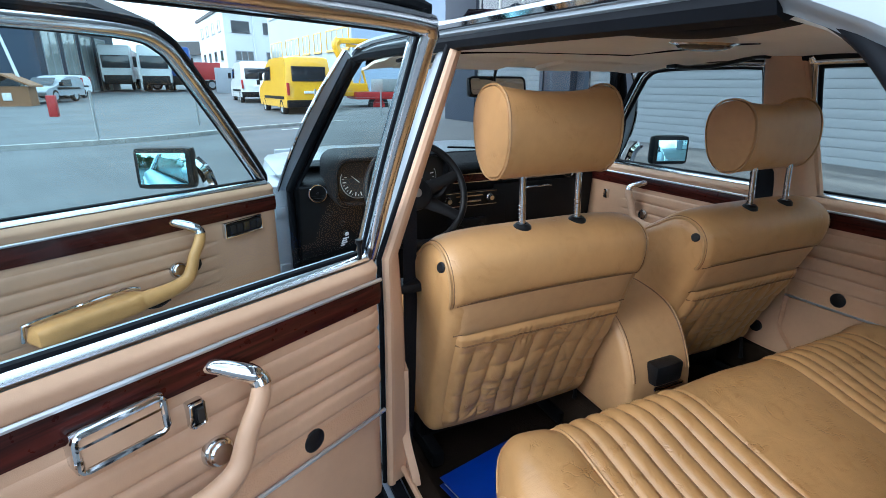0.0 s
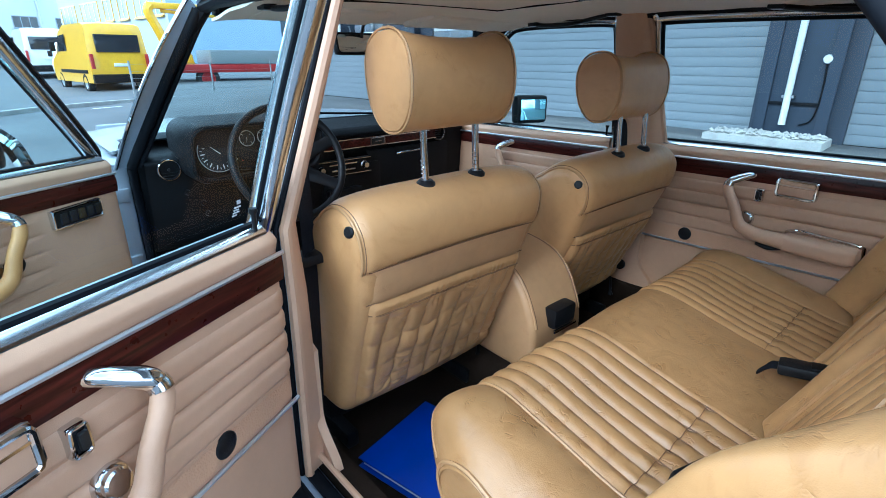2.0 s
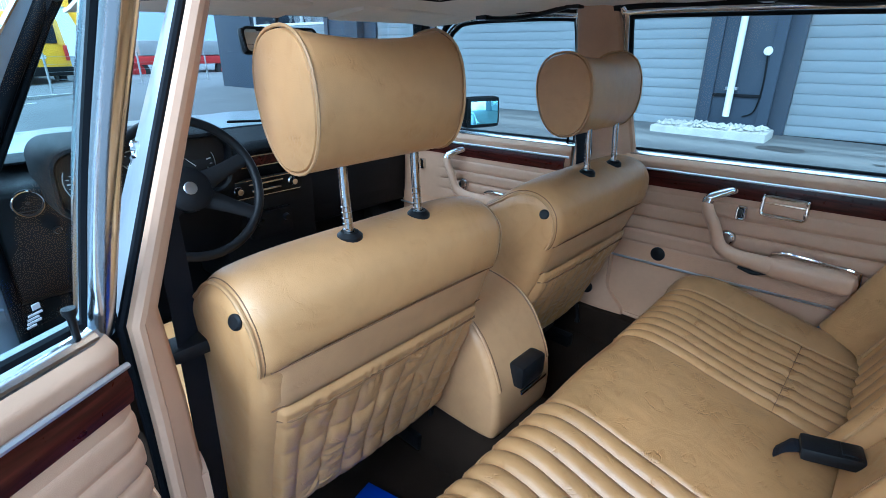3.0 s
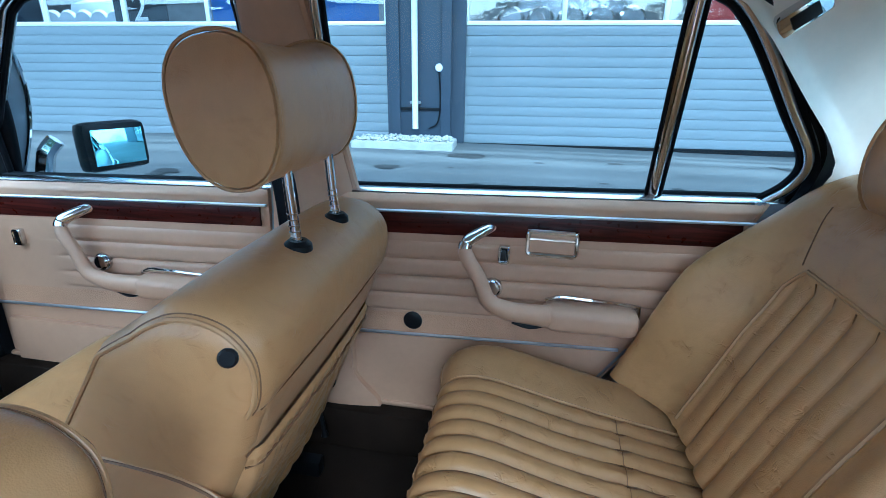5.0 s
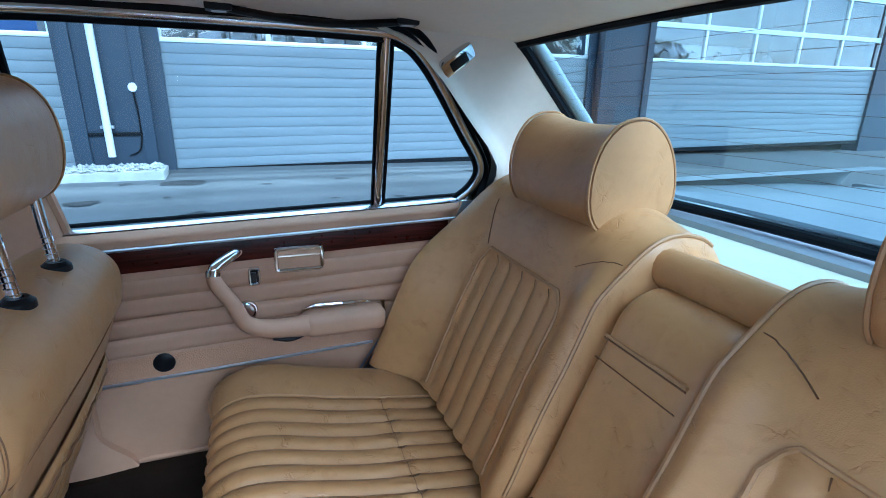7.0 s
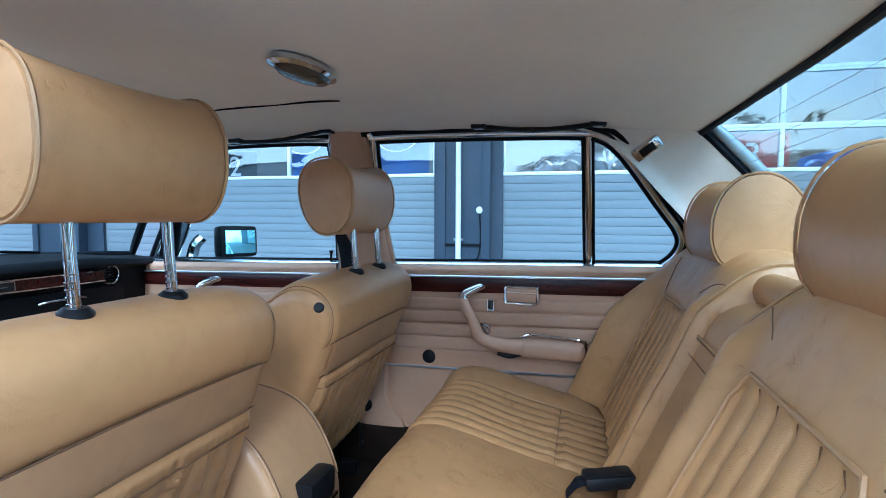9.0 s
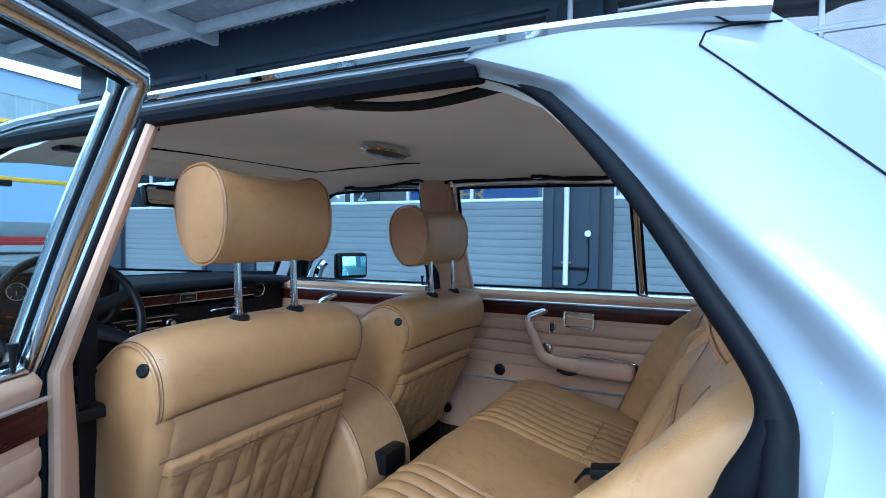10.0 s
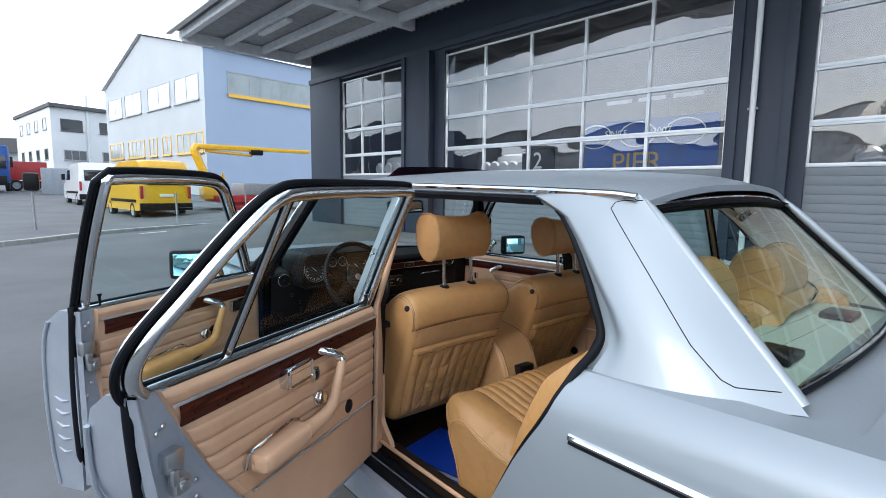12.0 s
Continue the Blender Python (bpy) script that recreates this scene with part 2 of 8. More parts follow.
class Mb:
    """A list of vertices and faces that grows piece by piece."""

    def __init__(self):
        self.v, self.f = [], []

    def add(self, v, f):
        k = len(self.v)
        self.v += [tuple(p) for p in v]
        self.f += [tuple(i + k for i in q) for q in f]
        return self

    def grid(self, fn, nu, nv, cu=False, cv=False, flip=False):
        """Faces over fn(u, v), u and v from 0 to 1; cu, cv: closed round."""
        us = [i / (nu if cu else nu - 1) for i in range(nu)]
        vs = [j / (nv if cv else nv - 1) for j in range(nv)]
        pts = [fn(u, v) for u in us for v in vs]
        fs = []
        for i in range(nu if cu else nu - 1):
            for j in range(nv if cv else nv - 1):
                a, b = i * nv + j, ((i + 1) % nu) * nv + j
                c, d = ((i + 1) % nu) * nv + (j + 1) % nv, i * nv + (j + 1) % nv
                fs.append((a, d, c, b) if flip else (a, b, c, d))
        return self.add(pts, fs)

    def box(self, x0, x1, y0, y1, z0, z1, r=0.0):
        """A box with chamfered edges."""
        if r <= 0:
            v = [(x, y, z) for x in (x0, x1) for y in (y0, y1) for z in (z0, z1)]
            return self.add(v, [(0, 1, 3, 2), (4, 6, 7, 5), (0, 4, 5, 1), (2, 3, 7, 6), (0, 2, 6, 4), (1, 5, 7, 3)])
        c, h = ((x0 + x1) / 2, (y0 + y1) / 2, (z0 + z1) / 2), ((x1 - x0) / 2, (y1 - y0) / 2, (z1 - z0) / 2)
        r = min(r, *[q * 0.98 for q in h])
        b = bmesh.new()
        bmesh.ops.create_cube(b, size=1)
        for q in b.verts:
            q.co = Vector([c[i] + q.co[i] * 2 * h[i] for i in range(3)])
        bmesh.ops.bevel(b, geom=b.edges[:], offset=r, segments=2, affect="EDGES", profile=0.6)
        b.verts.index_update()
        self.add([q.co[:] for q in b.verts], [[q.index for q in f.verts] for f in b.faces])
        b.free()
        return self

    def tube(self, path, rad, n=8, caps=True, flat=1.0, closed=False, up=None):
        """A tube along a path; rad: one radius or one for each point; flat squeezes it across the frame's second axis."""
        path = [Vector(p) for p in path]
        m = len(path)
        rad = [rad] * m if isinstance(rad, (int, float)) else list(rad)
        k0, e1 = len(self.v), None
        for i, p in enumerate(path):
            if closed:
                t = path[(i + 1) % m] - path[i - 1]
            else:
                t = path[min(i + 1, m - 1)] - path[max(i - 1, 0)]
            t = t.normalized()
            if up is not None:
                e1 = t.cross(Vector(up))
                e1 = e1 if e1.length > 1e-6 else t.orthogonal()
            else:
                e1 = t.orthogonal() if e1 is None else e1 - t * e1.dot(t)
            e1 = e1.normalized()
            e2 = t.cross(e1)
            for j in range(n):
                a = 2 * math.pi * j / n
                self.v.append(tuple(p + rad[i] * (e1 * math.cos(a) + e2 * math.sin(a) * flat)))
        for i in range(m if closed else m - 1):
            for j in range(n):
                a, b = k0 + i * n, k0 + ((i + 1) % m) * n
                self.f.append((a + j, a + (j + 1) % n, b + (j + 1) % n, b + j))
        if caps and not closed:
            self.f.append(tuple(k0 + j for j in range(n))[::-1])
            self.f.append(tuple(k0 + (m - 1) * n + j for j in range(n)))
        return self

    def lathe(self, prof, centre, axis, n=24):
        """Turns a profile of (radius, height) round an axis through the centre."""
        ax = Vector(axis).normalized()
        e1 = ax.orthogonal().normalized()
        e2 = ax.cross(e1)
        c = Vector(centre)
        k0 = len(self.v)
        for r, h in prof:
            for j in range(n):
                a = 2 * math.pi * j / n
                self.v.append(tuple(c + ax * h + (e1 * math.cos(a) + e2 * math.sin(a)) * max(r, 1e-5)))
        for i in range(len(prof) - 1):
            for j in range(n):
                a, b = k0 + i * n, k0 + (i + 1) * n
                self.f.append((a + j, a + (j + 1) % n, b + (j + 1) % n, b + j))
        return self

    def prism(self, poly, fn0, fn1):
        """Two copies of a flat outline, placed by fn0 and fn1, joined by sides."""
        k, n = len(self.v), len(poly)
        self.v += [tuple(fn0(*p)) for p in poly] + [tuple(fn1(*p)) for p in poly]
        self.f.append(tuple(range(k, k + n))[::-1])
        self.f.append(tuple(range(k + n, k + 2 * n)))
        self.f += [(k + i, k + (i + 1) % n, k + n + (i + 1) % n, k + n + i) for i in range(n)]
        return self

    def shell(self, fn, nu, nv, th):
        """A sheet with thickness: fn(u, v) and the same moved by th (a vector or a function of u, v)."""
        tf = th if callable(th) else (lambda u, v: th)

        def back(u, v):
            p, q = fn(u, v), tf(u, v)
            return (p[0] + q[0], p[1] + q[1], p[2] + q[2])

        k = len(self.v)
        self.grid(fn, nu, nv)
        k2 = len(self.v)
        self.grid(back, nu, nv, flip=True)
        ring = [i * nv for i in range(nu)] + [(nu - 1) * nv + j for j in range(1, nv)] + [i * nv + nv - 1 for i in range(nu - 2, -1, -1)] + [j for j in range(nv - 2, 0, -1)]
        m = len(ring)
        for i in range(m):
            a, b = ring[i], ring[(i + 1) % m]
            self.f.append((k + a, k2 + a, k2 + b, k + b))
        return self

    def mirrored(self):
        o = Mb()
        o.v = [(-x, y, z) for x, y, z in self.v]
        o.f = [q[::-1] for q in self.f]
        return o

    def moved(self, m):
        o = Mb()
        o.v = [tuple(m @ Vector(p)) for p in self.v]
        o.f = list(self.f)
        return o


def spline(pts, n=6, closed=False):
    """A smooth line through the points."""
    p = [Vector(q) for q in pts]
    m, out = len(p), []
    for i in range(m if closed else m - 1):
        a, b = p[i], p[(i + 1) % m]
        z = p[i - 1] if closed or i else 2 * a - b
        c = p[(i + 2) % m] if closed or i + 2 < m else 2 * b - a
        for k in range(n):
            t = k / n
            out.append(0.5 * ((2 * a) + (b - z) * t + (2 * z - 5 * a + 4 * b - c) * t * t + (3 * a - z - 3 * b + c) * t ** 3))
    if not closed:
        out.append(p[-1])
    return out


def lerp_table(table, x):
    """Linear reading of a table of (x, value) rows."""
    if x <= table[0][0]:
        return table[0][1]
    for (a, va), (b, vb) in zip(table, table[1:]):
        if x <= b:
            return va + (vb - va) * (x - a) / (b - a)
    return table[-1][1]


def smooth(a, b, x):
    t = max(0.0, min(1.0, (x - a) / (b - a)))
    return t * t * (3 - 2 * t)


def mesh_of(name, mb, material, sharp=38):
    me = bpy.data.meshes.new(name)
    me.from_pydata(mb.v, [], mb.f)
    me.validate()
    b = bmesh.new()
    b.from_mesh(me)
    bmesh.ops.recalc_face_normals(b, faces=b.faces)
    b.to_mesh(me)
    b.free()
    me.materials.append(material)
    me.shade_smooth()
    me.set_sharp_from_angle(angle=radians(sharp))
    return me


def part(name, mb, material, parent, label="", sharp=38):
    """One mesh object under a thing or a part."""
    ob = new(name, mesh_of(name, mb, material, sharp))
    ob.parent = parent
    if label:
        ob["label"] = label
    return ob


def thing(name, label, category, group="", at=(0, 0, 0)):
    """An empty that carries the parts of one thing."""
    ob = new(name)
    ob.location = at
    ob.empty_display_size = 0.1
    return tagged(ob, label, category, group)


def structure(name, mb, material, label, category, sharp=38):
    ob = new(name, mesh_of(name, mb, material, sharp))
    return tagged(ob, label, category, kind="structure")

# ------------------------------------------------------------ the yard
ASPHALT = mat("asphalt", (0.125, 0.13, 0.135), 0.9, vary=0.16, scale=0.6, bump=0.7, bscale=160, fine=9.0)
CONCRETE = mat("concrete", (0.40, 0.40, 0.38), 0.85, vary=0.14, scale=5, bump=0.4, bscale=120)
PANEL = mat("door_panel_grey", (0.18, 0.205, 0.23), 0.5, vary=0.03, scale=1.0)
FRAME_ALU = mat("alu_profile", (0.74, 0.77, 0.80), 0.4, 0.35, vary=0.04)
STEEL_DARK = mat("anthracite_steel", (0.027, 0.038, 0.060), 0.55, vary=0.06, scale=1.5)
CANOPY = mat("canopy_steel", (0.82, 0.84, 0.86), 0.6, vary=0.08)
CORRUGATED = mat("corrugated_sheet", (0.40, 0.40, 0.41), 0.55, 0.1, vary=0.12)
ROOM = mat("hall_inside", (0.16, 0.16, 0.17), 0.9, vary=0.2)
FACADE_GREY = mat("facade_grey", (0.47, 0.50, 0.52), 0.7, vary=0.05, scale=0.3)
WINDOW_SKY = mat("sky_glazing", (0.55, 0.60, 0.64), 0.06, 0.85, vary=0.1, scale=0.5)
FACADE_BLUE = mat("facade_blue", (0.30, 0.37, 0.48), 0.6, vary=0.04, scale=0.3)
FACADE_WHITE = mat("facade_white", (0.66, 0.68, 0.68), 0.7, vary=0.05, scale=0.3)
FACADE_NAVY = mat("facade_navy", (0.03, 0.045, 0.075), 0.6, vary=0.08, scale=0.4)
ROOF_DARK = mat("roof_dark", (0.09, 0.09, 0.095), 0.8, vary=0.1)
YELLOW = mat("yellow_paint", (0.74, 0.42, 0.012), 0.35, vary=0.06, coat=0.4)
WHITE_PAINT = mat("white_paint", (0.70, 0.72, 0.73), 0.35, vary=0.05, coat=0.4)
RED_PAINT = mat("red_paint", (0.36, 0.02, 0.02), 0.45, vary=0.12)
GREY_PAINT = mat("grey_paint", (0.30, 0.33, 0.36), 0.5, vary=0.08)
WINDOW_DARK = mat("dark_glazing", (0.02, 0.024, 0.03), 0.08, vary=0.1, coat=0.3)
WINDOW_PALE = mat("pale_glazing", (0.30, 0.34, 0.34), 0.1, vary=0.15, scale=0.8)
GALV = mat("galvanised_steel", (0.36, 0.37, 0.38), 0.45, 0.6, vary=0.1)
TIMBER = mat("timber", (0.26, 0.13, 0.06), 0.7, vary=0.2)
PANE = glass("door_pane", (0.74, 0.77, 0.82), 1.0, 2.05)
FOLIAGE = mat("foliage", (0.05, 0.09, 0.025), 0.7, vary=0.4, scale=3)
SIGN_BLUE = mat("banner_blue", (0.01, 0.07, 0.30), 0.5, vary=0.2, scale=4)
SIGN_GOLD = mat("banner_gold", (0.48, 0.30, 0.06), 0.5)
MACHINE = mat("machine_chrome", (0.30, 0.30, 0.31), 0.25, 0.7, vary=0.3, scale=5)


YARD = Matrix.Translation((-0.10, -0.05, 0)) @ Matrix.Rotation(radians(-2.9), 4, "Z") @ Matrix.Rotation(radians(-1.0), 4, "X")  # the far side of the yard, from the line of its kerb


def ground_z(x, y):
    """The yard rises a little towards the hall and falls away past the kerb."""
    return 0.21 * smooth(1.2, 6.4, x) - 0.0175 * min(y, 22) * smooth(1.6, 8, y)


g = Mb()
xs = [-600, -200, -60, -30, -15, -8, -4, -2, 0, 1.2, 2, 3, 4, 5, 6, 6.4, 8, 14, 30, 80, 200, 600]
ys = [-600, -200, -60, -30, -10, -4, 0, 4, 8, 12, 14, 16, 20, 26, 34, 45, 60, 120, 250, 600]
g.add([(x, y, ground_z(x, y)) for x in xs for y in ys],
      [(i * len(ys) + j, (i + 1) * len(ys) + j, (i + 1) * len(ys) + j + 1, i * len(ys) + j + 1) for i in range(len(xs) - 1) for j in range(len(ys) - 1)])
structure("ground", g, ASPHALT, "worn grey asphalt yard with faint oil stains", "ground")

# oil stains on the asphalt before the hall
STAIN = mat("oil_stain", (0.045, 0.045, 0.047), 0.75, vary=0.3, scale=20)
st = Mb()
rs = random.Random(4)
for k in range(46):
    sx, sy = rs.uniform(3.3, 6.2), rs.uniform(-6.5, 5.0)
    r0 = rs.choice((0.03, 0.04, 0.05, 0.08, 0.14)) * rs.uniform(0.7, 1.3)
    ring = []
    for j in range(9):
        a = 2 * math.pi * j / 9
        rr = r0 * rs.uniform(0.6, 1.25)
        px, py = sx + rr * math.cos(a) * 0.8, sy + rr * math.sin(a) * 1.3
        ring.append((px, py, ground_z(px, py) + 0.005))
    st.add(ring, [tuple(range(9))])
tagged(new("oil_stains", mesh_of("oil_stains", st, STAIN)), "dark oil drips on the asphalt", "stain", kind="stuff")

# kerb line across the yard
KERB = [(-14.0, 9.0), (-5.4, 12.0), (-2.5, 13.4), (-0.55, 15.5), (1.95, 17.0), (6.2, 18.4), (16, 20)]
kb = Mb()
kp = spline([(x, y, 0) for x, y in KERB], 5)
for a, b in zip(kp, kp[1:]):
    d = (b - a).normalized()
    n2 = Vector((-d.y, d.x, 0)) * 0.09
    q = [a - n2, b - n2, b + n2, a + n2]
    kb.add([(p.x, p.y, -0.05) for p in q] + [(p.x, p.y, 0.10) for p in q],
           [(0, 1, 5, 4), (1, 2, 6, 5), (2, 3, 7, 6), (3, 0, 4, 7), (4, 5, 6, 7)])
structure("kerb", kb.moved(YARD), CONCRETE, "low concrete kerb along the yard", "kerb")

# pale road marks
mk = Mb()
for (x, y, l, a) in ((-2.3, 5.9, 1.3, 10), (0.8, 15.4, 0.9, 60), (-6.0, 10.6, 1.0, 70)):
    ca, sa = math.cos(radians(a)), math.sin(radians(a))
    q = [(-0.06, -l / 2), (0.06, -l / 2), (0.06, l / 2), (-0.06, l / 2)]
    mk.add([(x + u * ca + v * sa, y - u * sa + v * ca, 0.012) for u, v in q], [(0, 1, 2, 3)])
structure("road_marking", mk.moved(YARD), WHITE, "short worn white paint marks on the asphalt", "road marking")

# ------------------------------------------------------------ the hall beside the car
HALL = Matrix.Translation((6.98, 1.09, 0)) @ Matrix.Rotation(radians(2.1), 4, "Z") @ Matrix.Rotation(radians(-1.0), 4, "X")  # local y runs along the wall, local -x faces the yard


def hall_mb(mb):
    return mb.moved(HALL)


BAYS = [(0.65, 7.18, 5), (-6.86, -0.45, 5), (-14.8, -8.2, 5), (8.8, 11.97, 3)]
ROWS_Z = [1.76, 2.37, 3.14, 3.92, 4.68]
hall = thing("workshop_hall", "dark anthracite steel workshop hall with glazed sectional doors", "building")
w = Mb()
for a, b in ((-22, -14.8), (-8.2, -6.86), (-0.45, 0.65), (7.18, 8.8), (11.97, 13.9)):
    pier = Mb()
    pier.box(-0.06, 0.30, a, b, -0.1, 4.75)
    part("wall_pier", hall_mb(pier), STEEL_DARK, hall)
w.box(-0.06, 0.30, -22, 13.9, 4.75, 7.2)
part("wall", hall_mb(w), STEEL_DARK, hall, "anthracite sheet steel")
w = Mb()
w.box(0.30, 9.0, 13.6, 13.9, -0.1, 7.0)
part("end_wall", hall_mb(w), STEEL_DARK, hall)
w = Mb()
w.box(0.30, 9.0, -22, 13.9, 7.0, 7.2)
part("roof", hall_mb(w), ROOF_DARK, hall)
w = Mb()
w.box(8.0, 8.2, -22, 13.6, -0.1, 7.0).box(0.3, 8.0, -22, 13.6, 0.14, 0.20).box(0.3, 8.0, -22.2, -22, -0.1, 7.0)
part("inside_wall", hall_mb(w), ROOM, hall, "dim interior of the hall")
# columns that stand proud, with flanges
for a, b in ((-0.25, 0.52), (7.55, 8.6), (-8.0, -7.0)):
    w = Mb()
    w.box(-0.24, -0.06, a, b, 0.1, 4.8, 0.006)
    col = part("column", hall_mb(w), STEEL_DARK, hall)
    for f0 in (a - 0.03, b - 0.10):
        w = Mb()
        w.box(-0.28, -0.24, f0, f0 + 0.13, 0.1, 4.8, 0.004)
        part("flange", hall_mb(w), STEEL_DARK, col)
w = Mb()
w.box(-0.10, -0.06, 12.0, 13.9, 0.1, 4.9, 0.004).box(-0.15, -0.06, -22, 13.9, 4.82, 4.98, 0.01)
part("lintel", hall_mb(w), STEEL_DARK, hall)

# sectional doors: slats of ribbed steel below, rows of panes above
rs = random.Random(8)
for a, b, n in BAYS:
    door = thing("sectional_door", "grey ribbed sectional door with rows of windows", "garage door", "hall doors")
    zs = [0.20, 0.72, 1.24, 1.76]
    for z0, z1 in zip(zs, zs[1:]):
        s = Mb()
        ribs = [z0 + (z1 - z0) * k / 4 for k in range(5)]
        for r0, r1 in zip(ribs, ribs[1:]):
            s.box(0.0, 0.05, a, b, r0 + 0.005, r1 - 0.005, 0.004)
        s.box(0.012, 0.045, a, b, z0, z1)
        part("door_section", hall_mb(s), PANEL, door)
    s = Mb()
    s.box(-0.01, 0.06, a, b, 0.13, 0.20)
    part("bottom_seal", hall_mb(s), RUBBER, door)
    for z0, z1 in zip(ROWS_Z, ROWS_Z[1:]):
        fr = Mb()
        fr.box(-0.012, 0.05, a, b, z0, z0 + 0.055, 0.004).box(-0.012, 0.05, a, b, z1 - 0.035, z1, 0.004)
        step = (b - a) / n
        for k in range(n + 1):
            c = a + k * step
            fr.box(-0.010, 0.05, max(a, c - 0.03), min(b, c + 0.03), z0 + 0.05, z1 - 0.03, 0.004)
        part("window_frame", hall_mb(fr), FRAME_ALU, door)
        for k in range(n):
            gp = Mb()
            c0, c1 = a + k * step + 0.02, a + (k + 1) * step - 0.02
            # acrylic panes bulge and ripple a little
            ph, am = rs.uniform(0, 6), rs.uniform(0.004, 0.010)

            def bulge(u, v, c0=c0, c1=c1, z0=z0, z1=z1, ph=ph, am=am):
                q = math.sin(math.pi * u) * math.sin(math.pi * v)
                x = 0.022 - am * q * (1 + 0.5 * math.sin(5 * u + ph)) + 0.0016 * math.sin(9 * v + ph + 3 * u)
                return (x, c0 + (c1 - c0) * u, z0 + 0.045 + (z1 - z0 - 0.07) * v)

            gp.grid(bulge, 9, 7)
            o = part("pane", hall_mb(gp), PANE, door)
            o.visible_shadow = False
    s = Mb()
    s.box(-0.03, 0.06, a - 0.07, a, 0.15, 4.75, 0.004).box(-0.03, 0.06, b, b + 0.07, 0.15, 4.75, 0.004)
    part("guide_rail", hall_mb(s), GALV, door)

# down pipe with its splash bed, and a wall socket
dp = thing("down_pipe", "white rain pipe on the dark column", "pipe")
w = Mb()
w.tube([(-0.33, 0.20, 0.42), (-0.33, 0.20, 6.2)], 0.042, 12)
part("pipe", hall_mb(w), WHITE_PAINT, dp)
for z in (0.75, 2.6, 4.4):
    w = Mb()
    w.box(-0.34, -0.26, 0.13, 0.27, z, z + 0.035, 0.004)
    part("bracket", hall_mb(w), GALV, dp)
bed = thing("splash_bed", "concrete trough filled with grey gravel", "planter")
w = Mb()
w.box(-0.85, -0.30, -0.38, 0.98, 0.12, 0.30, 0.02)
part("trough", hall_mb(w), CONCRETE, bed)
w = Mb()
for k in range(240):
    gx, gy, s = rs.uniform(-0.80, -0.32), rs.uniform(-0.33, 0.93), rs.uniform(0.018, 0.04)
    c = (gx, gy, 0.30 + rs.uniform(0, 0.03))
    w.add([(c[0] + s * dx, c[1] + s * dy * rs.uniform(0.7, 1.3), c[2] + s * dz) for dx, dy, dz in ((1, 0, 0), (-1, 0, 0), (0, 1, 0), (0, -1, 0), (0, 0, 0.8), (0, 0, -0.8))],
          [(0, 2, 4), (2, 1, 4), (1, 3, 4), (3, 0, 4), (2, 0, 5), (1, 2, 5), (3, 1, 5), (0, 3, 5)])
gv = part("gravel", hall_mb(w), CONCRETE, bed, "loose grey gravel")
gv["kind"] = "stuff"
so = thing("wall_socket", "white round wall socket with a hanging cable", "socket")
w = Mb()
w.lathe([(0, 0.05), (0.045, 0.05), (0.055, 0.03), (0.055, 0)], (-0.24, -0.12, 1.22), (-1, 0, 0), 16)
part("socket_cover", hall_mb(w), WHITE_PAINT, so)
w = Mb()
w.tube(spline([(-0.27, -0.12, 1.18), (-0.27, -0.14, 0.8), (-0.26, -0.10, 0.5), (-0.28, 0.02, 0.42)], 6), 0.010, 6)
part("cable", hall_mb(w), RUBBER, so)
w = Mb()
w.box(-0.27, -0.22, -0.24, 0.52, 0.66, 0.70, 0.004)
tagged(new("skirting_rail", mesh_of("skirting_rail", hall_mb(w), RUBBER)), "dark rail low on the column", "rail")

# ceiling lamps that burn inside the hall
GLOW = bpy.data.materials.new("lamp_tube")
GLOW.use_nodes = True
GLOW.node_tree.nodes["Principled BSDF"].inputs["Emission Color"].default_value = (1.0, 0.93, 0.82, 1)
GLOW.node_tree.nodes["Principled BSDF"].inputs["Emission Strength"].default_value = 6.0
for y in (-4.0, 4.5):
    hl = thing("hall_lamp", "long lit ceiling lamp inside the hall", "lamp", "hall lamps")
    w = Mb()
    w.box(1.15, 1.35, y - 1.6, y + 1.6, 6.72, 7.0, 0.02)
    part("housing", hall_mb(w), WHITE_PAINT, hl)
    w = Mb()
    w.box(1.18, 1.32, y - 1.55, y + 1.55, 6.68, 6.715, 0.01)
    part("tube", hall_mb(w), GLOW, hl)
    ld = bpy.data.lights.new("hall_light", "AREA")
    ld.shape, ld.size, ld.size_y, ld.energy, ld.color = "RECTANGLE", 0.3, 3.0, 260.0, (1.0, 0.94, 0.84)
    lo_ = new("hall_light", ld)
    lo_.matrix_world = HALL @ Matrix.Translation((1.25, y, 6.66)) @ Matrix.Rotation(radians(-14), 4, "Y")

# things behind the panes
bn = thing("wall_banner", "blue banner with gold lettering behind the panes", "banner")
w = Mb()
w.box(0.16, 0.175, 0.8, 3.28, 1.3, 2.69)
part("cloth", hall_mb(w), SIGN_BLUE, bn)


def lettering(text, size, y, z, x, material, parent, name, flip=False):
    cu = bpy.data.curves.new(name, "FONT")
    cu.body, cu.size, cu.extrude, cu.align_x = text, size, 0.004, "CENTER"
    cu.materials.append(material)
    dg = bpy.context.evaluated_depsgraph_get()
    tmp = bpy.data.objects.new(name, cu)
    scene.collection.objects.link(tmp)
    dg.update()
    me = bpy.data.meshes.new_from_object(tmp.evaluated_get(dg))
    bpy.data.objects.remove(tmp)
    ob = new(name, me)
    if not me.materials:
        me.materials.append(material)
    ob.matrix_world = HALL @ Matrix.Translation((x, y, z)) @ Matrix.Rotation(radians(-90), 4, "Z") @ Matrix.Rotation(radians(90), 4, "X")
    if parent:
        ob.parent = parent
        ob.matrix_parent_inverse = parent.matrix_world.inverted()
    return ob


